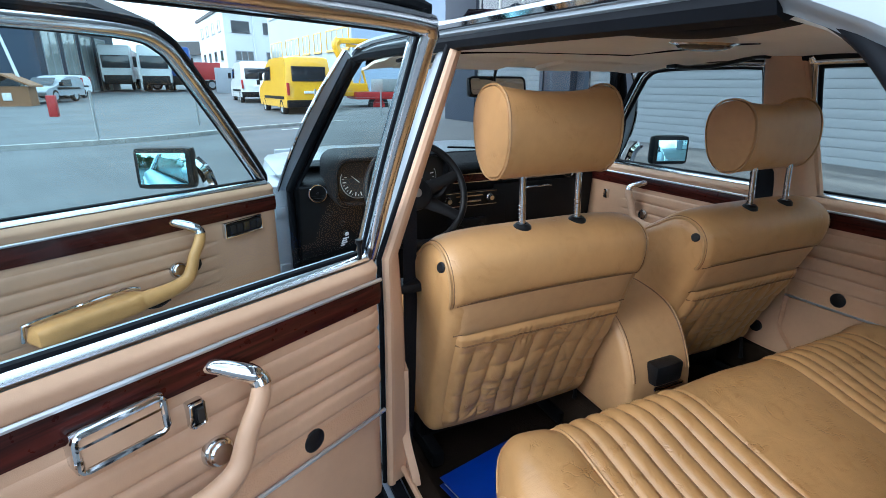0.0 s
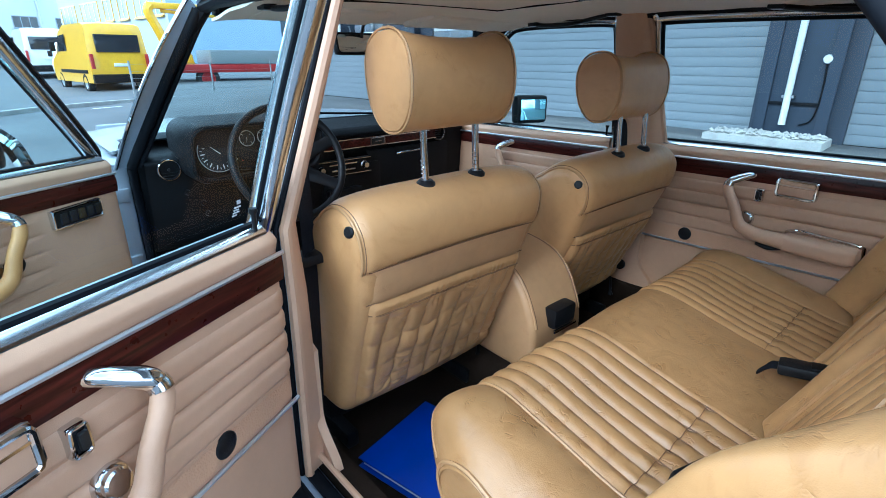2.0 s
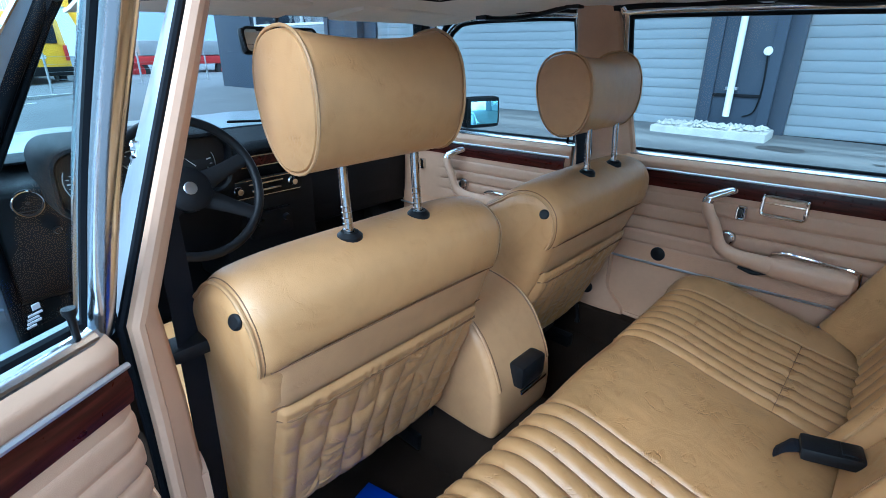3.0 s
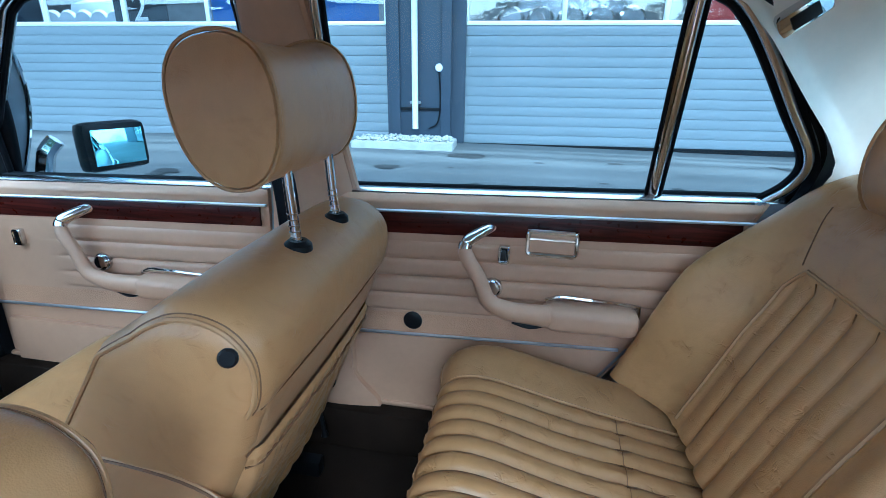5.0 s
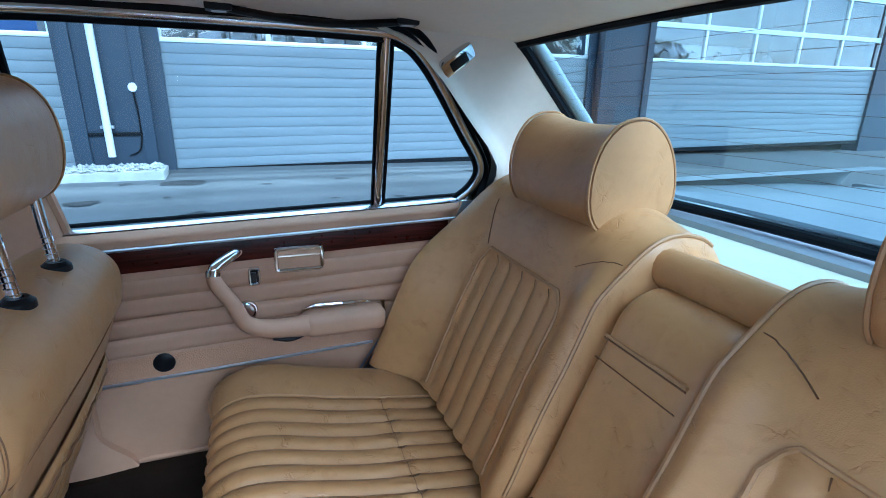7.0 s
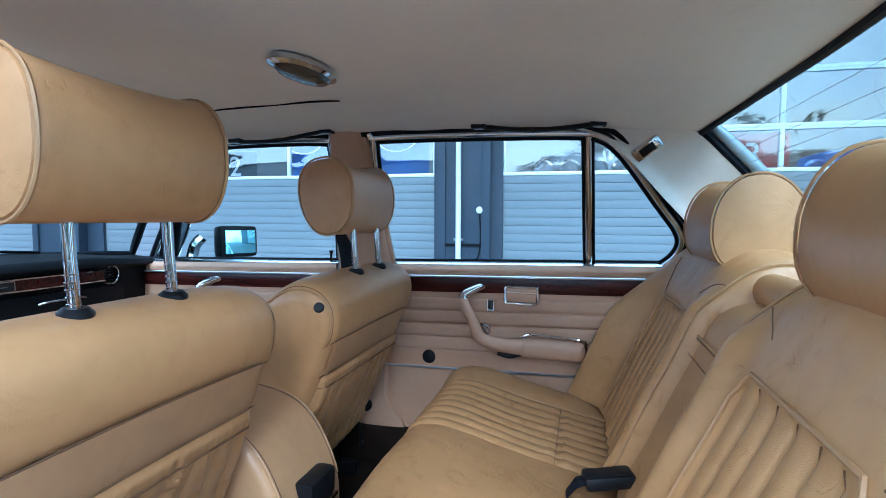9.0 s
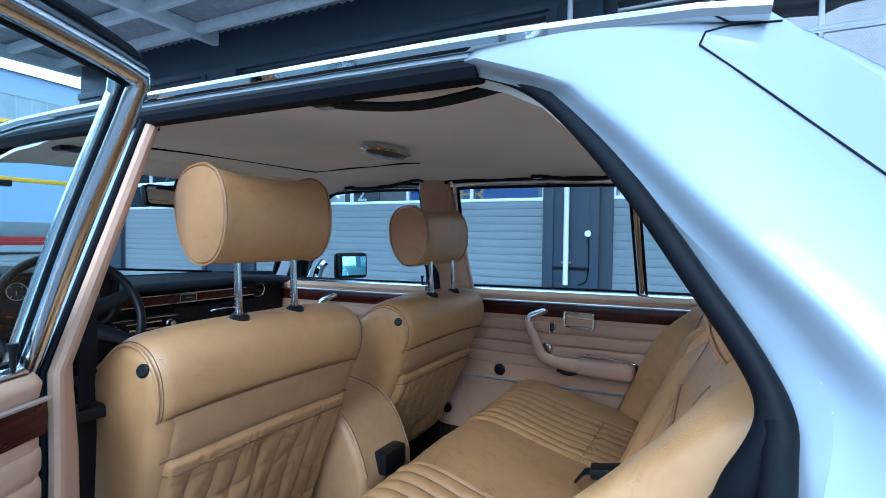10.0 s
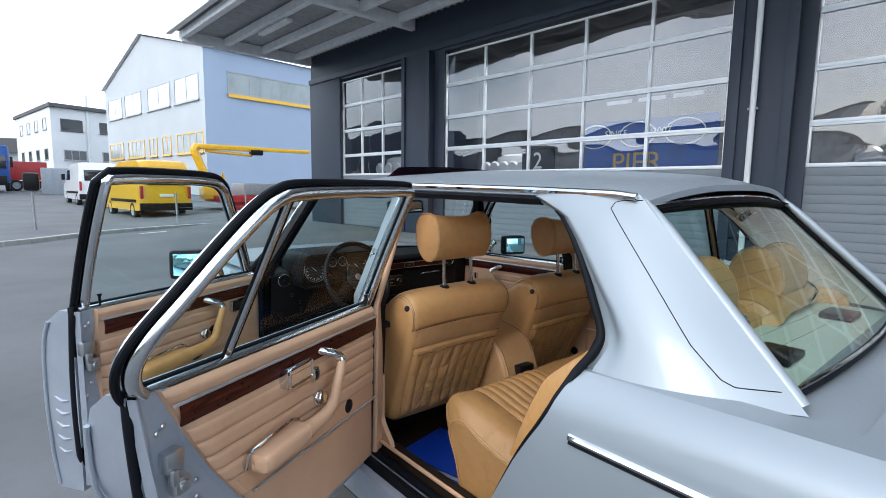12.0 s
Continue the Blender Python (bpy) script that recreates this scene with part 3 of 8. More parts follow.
lettering("PIER", 0.52, 2.2, 1.74, 0.150, SIGN_GOLD, bn, "lettering")
lettering("SINCE", 0.17, 2.62, 2.40, 0.150, WHITE, bn, "small_lettering")
lettering("2007", 0.17, 1.75, 2.40, 0.150, WHITE, bn, "small_lettering")
w = Mb()
for k in range(3):
    w.tube([(0.148, 1.35 + 0.85 * k + 0.34 * math.cos(a * 0.35), 2.42 + 0.22 * math.sin(a * 0.35)) for a in range(19)], 0.012, 5)
part("print", hall_mb(w), WHITE, bn)
w = Mb()
for k in range(3):
    w.box(0.06, 0.064, 1.05 + 0.62 * k, 1.55 + 0.62 * k, 2.98, 3.05)
part("web_lettering", hall_mb(w), WHITE, bn, "unreadable white lettering")
nb = thing("race_number_board", "black board with a white racing number", "sign")
w = Mb()
w.box(0.13, 0.16, 3.98, 4.83, 1.75, 2.27, 0.012)
part("board", hall_mb(w), BLACK, nb)
lettering("2", 0.50, 4.40, 1.84, 0.122, WHITE, nb, "numeral")
nb2 = thing("race_number_board", "dark red board with a white racing number", "sign")
w = Mb()
w.box(0.13, 0.16, -4.45, -3.5, 1.75, 2.32, 0.012)
part("board", hall_mb(w), RED_PAINT, nb2)
lettering("3", 0.50, -3.97, 1.84, 0.122, WHITE, nb2, "numeral")
# machines and cars in the hall, dimly seen
for (y0, y1, x0, x1, z1, m, nm, lb) in ((5.5, 7.0, 1.2, 2.4, 2.3, WHITE_PAINT, "covered_car", "pale covered car inside the hall"),
                                   (-3.0, -0.8, 1.0, 2.2, 2.3, MACHINE, "engine_display", "chrome engine on a stand in the hall"),
                                   (-6.4, -5.0, 1.0, 2.3, 2.2, SIGN_BLUE, "display_cabinet", "blue display cabinet in the hall"),
                                   (9.2, 11.6, 1.0, 2.6, 2.4, WHITE_PAINT, "covered_car", "pale covered car inside the hall"),
                                   (-13.5, -9.5, 1.4, 2.6, 2.3, MACHINE, "engine_display", "chrome engine on a stand in the hall")):
    w = Mb()
    w.box(x0, x1, y0, y1, 0.20, z1 * 0.62, 0.18)
    w.box(x0 + 0.15, x1 - 0.1, y0 + 0.25, y1 - 0.25, z1 * 0.60, z1, 0.25)
    for k in range(5):
        yy = y0 + (y1 - y0) * (k + 0.5) / 5
        w.lathe([(0, 0.05), (0.16, 0.05), (0.2, 0.0), (0.12, -0.02)], (x0 - 0.01, yy, z1 * 0.83), (-1, 0, 0), 14)
    tagged(new(nm, mesh_of(nm, hall_mb(w), m)), lb, "machine" if m is MACHINE else "furniture")

# canopy: steel beams under a corrugated sheet
cn = thing("canopy", "grey steel canopy with a corrugated sheet roof", "canopy")
ZC = 5.40
w = Mb()


def corr(u, v):
    y = -16.0 + 30.2 * u
    return (-4.35 + 4.35 * v, y, ZC + 0.36 + 0.10 * (1 - v) + 0.022 * math.sin(y * 2 * math.pi / 0.23))


w.grid(corr, 1050, 2)
part("roof_sheet", hall_mb(w), CORRUGATED, cn, "ribbed dark sheet metal")
for y in (13.85, 8.35, 2.85, -2.65, -8.15, -13.65):
    w = Mb()
    w.box(-4.15, -0.1, y - 0.08, y + 0.08, ZC + 0.06, ZC + 0.36, 0.01)
    part("beam", hall_mb(w), CANOPY, cn)
for x in (-4.08, -2.9, -1.75, -0.6):
    w = Mb()
    w.box(x - 0.08, x + 0.08, -16.0, 14.0, ZC + 0.16, ZC + 0.36, 0.01)
    part("purlin", hall_mb(w), CANOPY, cn)
# extra sheet added out of view, to darken what the top panes reflect
w = Mb()
w.grid(lambda u, v: (-5.5 + 1.15 * v, -16.0 + 24.0 * u, ZC + 0.50 - 0.04 * v), 40, 2)
part("reflection_sheet", hall_mb(w), CORRUGATED, cn, "added unseen sheet that darkens reflections in the top panes")
w = Mb()
w.box(-4.45, -4.30, -16.0, 14.25, ZC + 0.30, ZC + 0.62, 0.02)
part("gutter", hall_mb(w), CANOPY, cn)
w = Mb()
w.box(-2.87, -2.70, 9.9, 11.6, ZC + 0.05, ZC + 0.13, 0.02)
part("strip_light", hall_mb(w), WHITE_PAINT, cn, "white fluorescent batten, switched off")

# ------------------------------------------------------------ the car: x to its right, y forward, z up
car = thing("car", "silver four-door saloon with its near-side doors open", "car")


def belt(y):
    return 0.965 - 0.035 * y


def gx(z):
    """Half width of the side glass."""
    return 0.745 - 0.453 * (z - 0.985)


SKIN = [(0.18, 0.79), (0.30, 0.835), (0.45, 0.862), (0.62, 0.875), (0.78, 0.874), (0.86, 0.864), (0.91, 0.848), (0.945, 0.822), (0.965, 0.775)]


def xo(y, z):
    """Half width of the outer skin below the waist."""
    taper = 0.10 * smooth(1.6, 2.5, y) + 0.09 * smooth(-1.5, -2.4, y)
    return lerp_table(SKIN, z + 0.035 * y) - taper


OPEN = [(0.16, 1.372), (-0.20, 1.382), (-0.54, 1.382), (-0.63, 1.372), (-0.690, 1.345), (-0.745, 1.300), (-0.820, 1.220), (-0.880, 1.145), (-0.915, 1.100), (-0.935, 1.065), (-0.935, 1.032), (-0.921, 0.99),
        (-0.883, 0.885), (-0.81, 0.75), (-0.725, 0.57), (-0.665, 0.45), (-0.60, 0.37), (-0.50, 0.335), (-0.10, 0.33), (0.16, 0.33)]
SET = 0.080           # the rear pillars sit this much further forward than the lines below


LIFT = 0.016          # the roof stands this much higher than the lines of the openings below


def lifted(z):
    return z + LIFT * smooth(1.02, 1.32, z)


def open_line(s):
    """The rear door opening of one side."""
    return spline([(0, y + SET * smooth(-0.45, -0.62, y), lifted(z)) for y, z in OPEN], 5)



def seal_x(z):
    return gx(z) - 0.012 if z > 0.985 else 0.715 + 0.085 * smooth(0.985, 0.5, z)


def both(fn):
    """Builds the right and the mirrored left version."""
    for s in (1, -1):
        fn(s)


WIDE = 0.02           # the body sides stand this much further out


def sided(mb, s):
    mb = mb.moved(Matrix.Translation((WIDE, 0, 0)))
    return mb if s > 0 else mb.mirrored()


def c_rear(z):
    return -1.005 - (1.34 - z) * 1.05


# --- roof, pillars, screens
def roof_half(y):
    return lerp_table([(-0.96, 0.515), (-0.85, 0.555), (-0.6, 0.572), (0.4, 0.578), (0.7, 0.572), (0.80, 0.566), (0.90, 0.552)], y)


def roof_z(x, y):
    e = lerp_table([(-0.96, 1.372), (-0.8, 1.392), (-0.5, 1.396), (0.2, 1.396), (0.6, 1.392), (0.80, 1.380), (0.90, 1.366)], y)
    c = lerp_table([(-0.96, 1.428), (-0.8, 1.452), (-0.5, 1.466), (0.1, 1.466), (0.55, 1.444), (0.80, 1.412), (0.90, 1.388)], y)
    return 0.024 + e + (c - e) * (1 - min(1, abs(x) / roof_half(y)) ** 2.6)


def roof_fn(u, v):
    t = 2 * v - 1
    back = c_rear(1.392) + SET + 0.004 - 0.040 * (1 - t * t)
    y = 0.90 + (back - 0.90) * u + 0.045 * (1 - t * t) * (1 - u)
    yy = max(-0.96, min(0.90, y))
    x = t * roof_half(yy)
    return (x + WIDE * t, y, roof_z(x, yy) - 0.014 * smooth(0.90, 1.0, u))


part("roof", Mb().shell(roof_fn, 44, 33, (0, 0, -0.018)), SILVER, car, "silver painted roof")


def head_fn(u, v):
    t = 2 * v - 1
    y = 0.84 - 1.685 * u + 0.04 * (1 - t * t) * (1 - u) - 0.038 * u * (1 - t * t)
    x = t * (roof_half(max(-0.96, min(0.8, y))) + 0.010)
    z = lerp_table([(-0.93, 1.362), (-0.80, 1.376), (-0.5, 1.391), (0.1, 1.391), (0.45, 1.376), (0.68, 1.356), (0.84, 1.338)], y)
    return (x, y, z + LIFT - 0.020 * abs(t) ** 3 - 0.0015 * math.sin(31 * y + 4 * t))


w = Mb()
w.tube([(lambda p: (p[0], p[1] - 0.004, p[2] - 0.004))(head_fn(1.0, k / 24)) for k in range(25)], 0.008, 8)
w.grid(lambda u, v: (lambda p: (p[0], p[1] - 0.038 * v, p[2] + 0.012 * v))(head_fn(1.0, u)), 25, 3)
part("rear_screen_lip", w, RUBBER, car, "black rubber lip of the rear screen")
part("headliner", Mb().shell(head_fn, 44, 25, (0, 0, 0.008)), CREAM, car, "beige fabric headliner")
w = Mb()
for path in ([(-0.43, 0.485, 0), (0.21, 0.465, 0)], [(0.21, 0.465, 0), (0.22, 0.03, 0)]):
    pts = []
    for k in range(12):
        a, b = Vector(path[0]), Vector(path[1])
        p = a + (b - a) * k / 11
        z = lerp_table([(0.1, 1.391), (0.45, 1.376), (0.68, 1.356), (0.84, 1.338)], p.y) - 0.020 * abs(p.x / 0.55) ** 3 - 0.001 + LIFT
        pts.append((p.x, p.y, z))
    w.tube(pts, 0.0028, 5)
part("sunroof_seam", w, RUBBER, car, "dark seam of the sunroof panel")
w = Mb()
w.shell(lambda u, v: ((2 * v - 1) * 0.36, 0.60 - 0.10 * u + 0.02 * math.cos((2 * v - 1) * 1.4), 1.456 + 0.048 * u - 0.012 * (2 * v - 1) ** 2), 5, 21, (0, 0, 0.005))
part("wind_deflector", w, DEFLECT, car, "smoked purple sunroof wind deflector")


def c_front(z):
    return lerp_table([(0.93, -0.948), (1.0, -0.955), (1.045, -0.968), (1.068, -0.970), (1.09, -0.963), (1.135, -0.928), (1.195, -0.868), (1.285, -0.782), (1.345, -0.715), (1.372, -0.650), (1.392, -0.58)], z)


def c_rear_x(z):
    return 0.565 + (1.34 - z) * 0.25


def cpillar(u, v, off=0.0, dy=0.0):
    z0 = belt(-0.95 - 0.42 * u) - 0.012
    z = z0 + (1.412 - z0) * v
    yf, yr = c_front(z), c_rear(z)
    k = max(0.0, u) ** 1.6
    return ((gx(z) + 0.022) * (1 - k) + c_rear_x(z) * k + 0.018 * math.sin(math.pi * u) - 0.020 * (1 - smooth(0.0, 0.15, u)) * smooth(0.985, 1.05, z) - off, yf + (yr - yf) * u + dy, z)


def build_cpillar(s):
    dy = SET
    ring = open_line(s)
    part("rear_pillar", sided(Mb().grid(lambda u, v: cpillar(u, v, 0.0, dy), 36, 26), s), SILVER, car, "silver painted rear pillar")
    part("pillar_trim", sided(Mb().grid(lambda u, v: cpillar(-0.02 + u * 0.86, v, 0.050 - 0.02 * v, dy + 0.012), 14, 18), s), CREAM, car, "cream vinyl pillar trim")
    w = Mb()
    w.tube([(lambda q: (q[0] - 0.016, q[1] + 0.006, q[2]))(cpillar(1.0, 0.02 + 0.95 * k / 16, 0.0, dy)) for k in range(17)], [0.016] * 14 + [0.014, 0.011, 0.006], 12)
    part("screen_flange", sided(w, s), SILVER, car, "rounded silver flange beside the rear window")
    # recessed seam of the air outlet panel
    pts = []
    for y, z in ((-0.945, 1.398), (-0.895, 1.396), (-0.876, 1.390), (-0.872, 1.374), (-1.140, 1.103), (-1.210, 1.050), (-1.235, 1.041), (-1.315, 1.044)):
        v = (z - belt(y)) / (1.412 - belt(y))
        u = (y - c_front(z)) / (c_rear(z) - c_front(z))
        pts.append(cpillar(min(max(u, 0.02), 0.99), min(max(v, 0.02), 0.99), -0.0008, 0.0))
    w = Mb()
    pp = []
    for a, b in zip(pts, pts[1:]):
        a, b = Vector(a), Vector(b)
        for k in range(8):
            q = a + (b - a) * k / 8
            zq, yq = q.z, q.y
            u = min(max((yq - c_front(zq)) / (c_rear(zq) - c_front(zq)), 0.01), 0.99)
            z0 = belt(-0.95 - 0.42 * u) - 0.012
            pp.append(cpillar(u, min(0.995, (zq - z0) / (1.412 - z0)), -0.0008, dy))
    w.tube(pp, 0.0011, 5)
    part("vent_panel_seam", sided(w, s), RUBBER, car, "thin dark gap round the air outlet panel")
    # jamb between the seal and the skin
    path = [p for p in ring if p.y < -0.5]
    w = Mb()
    n = len(path)

    def jamb(u, v):
        p = path[min(n - 1, int(round(u * (n - 1))))]
        z = p.z
        x0 = seal_x(z)
        if z > 0.985:
            x1, y1 = gx(z) + 0.022 - 0.020 * smooth(0.985, 1.05, z), c_front(min(z, 1.41)) + dy
        else:
            x1, y1 = xo(p.y, z) - 0.004, p.y - 0.02
        return (x0 + (x1 - x0) * v, p.y + (y1 - p.y) * v, z)

    w.grid(jamb, n, 4)
    part("door_jamb", sided(w, s), SILVER, car, "silver painted door jamb")
    w = Mb()
    w.tube([(seal_x(p.z) - 0.006 - 0.014 * smooth(1.12, 1.0, p.z) + 0.015 * smooth(0.985, 1.05, p.z), p.y - 0.003 + 0.004 * smooth(1.12, 1.0, p.z), p.z) for p in ring], [0.0105 + (0.012 if s < 0 else -0.002) * smooth(1.09, 1.0, p.z) for p in ring], 10)
    part("door_seal", sided(w, s), RUBBER, car, "thick black rubber door seal")
    w = Mb()
    low = [p for p in ring if p.y < -0.5 and p.z < 1.06]
    w.tube([(lambda k, a, b: (a + (b - a) * k, p.y - 0.003 - 0.010 * k, p.z))(smooth(1.05, 0.94, p.z), seal_x(p.z) + 0.009, xo(p.y - 0.02, min(p.z, 0.95)) - 0.014) for p in low], 0.0112, 10)
    part("edge_seal", sided(w, s), RUBBER, car, "black rubber edge seal")
    # inner panel behind the opening, beside the bench
    path2 = [p for p in ring if p.y < -0.45 and p.z < 1.0]
    w = Mb()
    n2 = len(path2)
    w.grid(lambda u, v: (seal_x(path2[min(n2 - 1, int(round(u * (n2 - 1))))].z) - 0.012 - 0.05 * v, path2[min(n2 - 1, int(round(u * (n2 - 1))))].y - 0.01 - 0.12 * v, path2[min(n2 - 1, int(round(u * (n2 - 1))))].z), n2, 4)
    part("side_trim", sided(w, s), VINYL, car)


both(build_cpillar)


def build_rails(s):
    w = Mb()
    gut = [(roof_half(y) + 0.010, y, roof_z(roof_half(y), y) - 0.004) for y in [0.90 - 0.0625 * k for k in range(29)]]
    w.tube(gut, 0.010, 8)
    part("drip_rail", sided(w, s), CHROME, car, "bright drip rail")
    w = Mb()
    w.grid(lambda u, v: (lambda y: ((roof_half(y) - 0.02) + (0.032 - 0.012 * v) * (1 - abs(2 * v - 1)) + 0.014 * v, y, roof_z(roof_half(y), y) - 0.002 - 0.030 * v))(0.90 - 1.54 * u), 24, 6)
    part("side_rail", sided(w, s), SILVER, car)
    w = Mb()
    w.tube([(0.556, 0.895, 1.372), (0.562, 0.75, 1.382), (0.564, 0.45, 1.386), (0.564, 0.2, 1.386), (0.564, -0.2, 1.388), (0.564, -0.55, 1.388)], 0.018, 8)
    part("rail_trim", sided(w, s), RUBBER, car)
    # front pillar: bright gutter, painted face, black padded roll, set between its outer and inner edges
    def gutter(k):
        return Vector((0.822, 1.126, 0.896)).lerp(Vector((0.594, 0.895, 1.395)), k) + Vector((0.027, -0.062, 0.018)) * math.sin(math.pi * k)

    def inner_edge(k):
        return Vector((0.757, 1.075, 0.905)).lerp(Vector((0.555, 0.900, 1.345)), k)

    def pillar_at(k, v, lift=0.0):
        return gutter(k).lerp(inner_edge(k), v) + Vector((0.35, -0.70, 0.15)) * lift

    ks = [k / 16 for k in range(17)]
    part("front_pillar", sided(Mb().shell(lambda u, v: pillar_at(u, 0.44 * v), 17, 5, (-0.012, 0.030, 0.004)), s), SILVER_IN, car, "slim silver front pillar")
    w = Mb()
    w.tube([pillar_at(k, -0.02, 0.004) for k in ks], 0.0062, 8)
    part("pillar_gutter", sided(w, s), CHROME, car, "bright gutter along the front pillar")
    w = Mb()
    w.shell(lambda u, v: pillar_at(u, 0.40 + 0.60 * v, -0.002), 17, 5, (-0.012, 0.030, 0.004))
    w.tube([pillar_at(k, 0.60) for k in ks], 0.0165, 10)
    w.tube([pillar_at(k, 0.93) for k in ks], 0.0085, 8)
    w.tube([pillar_at(0, 0.60), Vector((0.776, 1.135, 0.85)), Vector((0.772, 1.150, 0.70)), Vector((0.772, 1.150, 0.36))], 0.0145, 10)
    part("pillar_cover", sided(w, s), RUBBER, car, "black padded pillar cover")
    w = Mb()
    w.box(0.786, 0.852, 1.165, 1.42, 0.36, 0.905, 0.008)
    part("hinge_pillar", sided(w, s), SILVER_IN, car, "silver painted hinge pillar")
    for z in (0.56, 0.80):
        w = Mb()
        w.box(0.796, 0.838, 1.150, 1.168, z - 0.022, z + 0.022, 0.004)
        part("door_hinge", sided(w, s), SILVER_IN, car)
    # centre pillar: tan trim inside, slim, with a tan edge roll towards the rear door
    w = Mb()
    secs = [(1.388, 0.125, 0.238, 0.528, 0.556), (1.15, 0.100, 0.262, 0.622, 0.655), (0.95, 0.085, 0.285, 0.700, 0.735), (0.80, 0.080, 0.29, 0.692, 0.735), (0.36, 0.08, 0.29, 0.685, 0.74)]
    for z, y0, y1, x0, x1 in secs:
        w.v += [(x0 + 0.010, y0 + 0.016, z), (x0, y0 + 0.034, z), (x0, y1 - 0.014, z), (x0 + 0.008, y1, z), (x1, y0 + 0.075, z), (x1, y0, z)]
    for i in range(len(secs) - 1):
        for j in range(6):
            w.f.append((i * 6 + j, i * 6 + (j + 1) % 6, (i + 1) * 6 + (j + 1) % 6, (i + 1) * 6 + j))
    part("centre_pillar", sided(w, s), VINYL, car, "tan trimmed centre pillar")
    w = Mb()
    w.grid(lambda u, v: (lambda q: (q[4] + 0.004 + (q[3] + 0.012 - q[4]) * max(0.0, v - 0.6) / 0.4, q[1] + 0.004 + (0.075 * min(1.0, v / 0.6)) + (q[2] - q[1] - 0.070) * max(0.0, v - 0.6) / 0.4, q[0]))([lerp_table([(5 - m[0], m[k]) for m in secs] if k else [(5 - m[0], m[0]) for m in secs], 5 - (1.388 - 1.026 * u)) for k in range(5)]), 20, 6)
    part("pillar_skin", sided(w, s), SILVER, car, "silver painted pillar face")
    w = Mb()
    w.tube([(x1 + 0.002, y0 + 0.004, z) for z, y0, y1, x0, x1 in secs], 0.011, 8)
    part("edge_roll", sided(w, s), VINYL, car, "tan vinyl edge roll")
    w = Mb()
    w.tube([(x1 + 0.016, y0 + 0.014, z) for z, y0, y1, x0, x1 in secs], 0.006, 8)
    part("pillar_seal", sided(w, s), RUBBER, car)
    # sill
    w = Mb()
    w.box(0.70, 0.835, -0.58, 1.22, 0.20, 0.335, 0.02)
    part("sill", sided(w, s), SILVER_IN, car, "silver painted door sill")
    w = Mb()
    w.box(0.715, 0.745, -0.52, 1.18, 0.337, 0.352, 0.005).box(0.76, 0.785, -0.52, 1.18, 0.337, 0.348, 0.004)
    part("sill_strip", sided(w, s), RUBBER, car, "black rubber sill strip")
    w = Mb()
    w.box(0.655, 0.705, -0.50, 1.20, 0.26, 0.385, 0.014)
    part("sill_trim", sided(w, s), CARPET, car, "dark carpeted sill")
    w = Mb()
    w.tube([(0.708, -0.50, 0.388), (0.708, 1.18, 0.388)], 0.0075, 8)
    part("sill_piping", sided(w, s), VINYL, car, "tan edging of the carpeted sill")
    w = Mb()
    w.shell(lambda u, v: (0.688 - 0.012 * math.sin(math.pi * v), (0.098 - 0.075 * smooth(0.55, 1.0, u) ** 1.5) + (0.272 - 0.098 + 0.075 * smooth(0.55, 1.0, u) ** 1.5) * v, 0.66 - 0.275 * u), 14, 8, (0.020, 0, 0))
    part("pillar_foot", sided(w, s), VINYL, car, "tan trim that flares at the foot of the pillar")


both(build_rails)


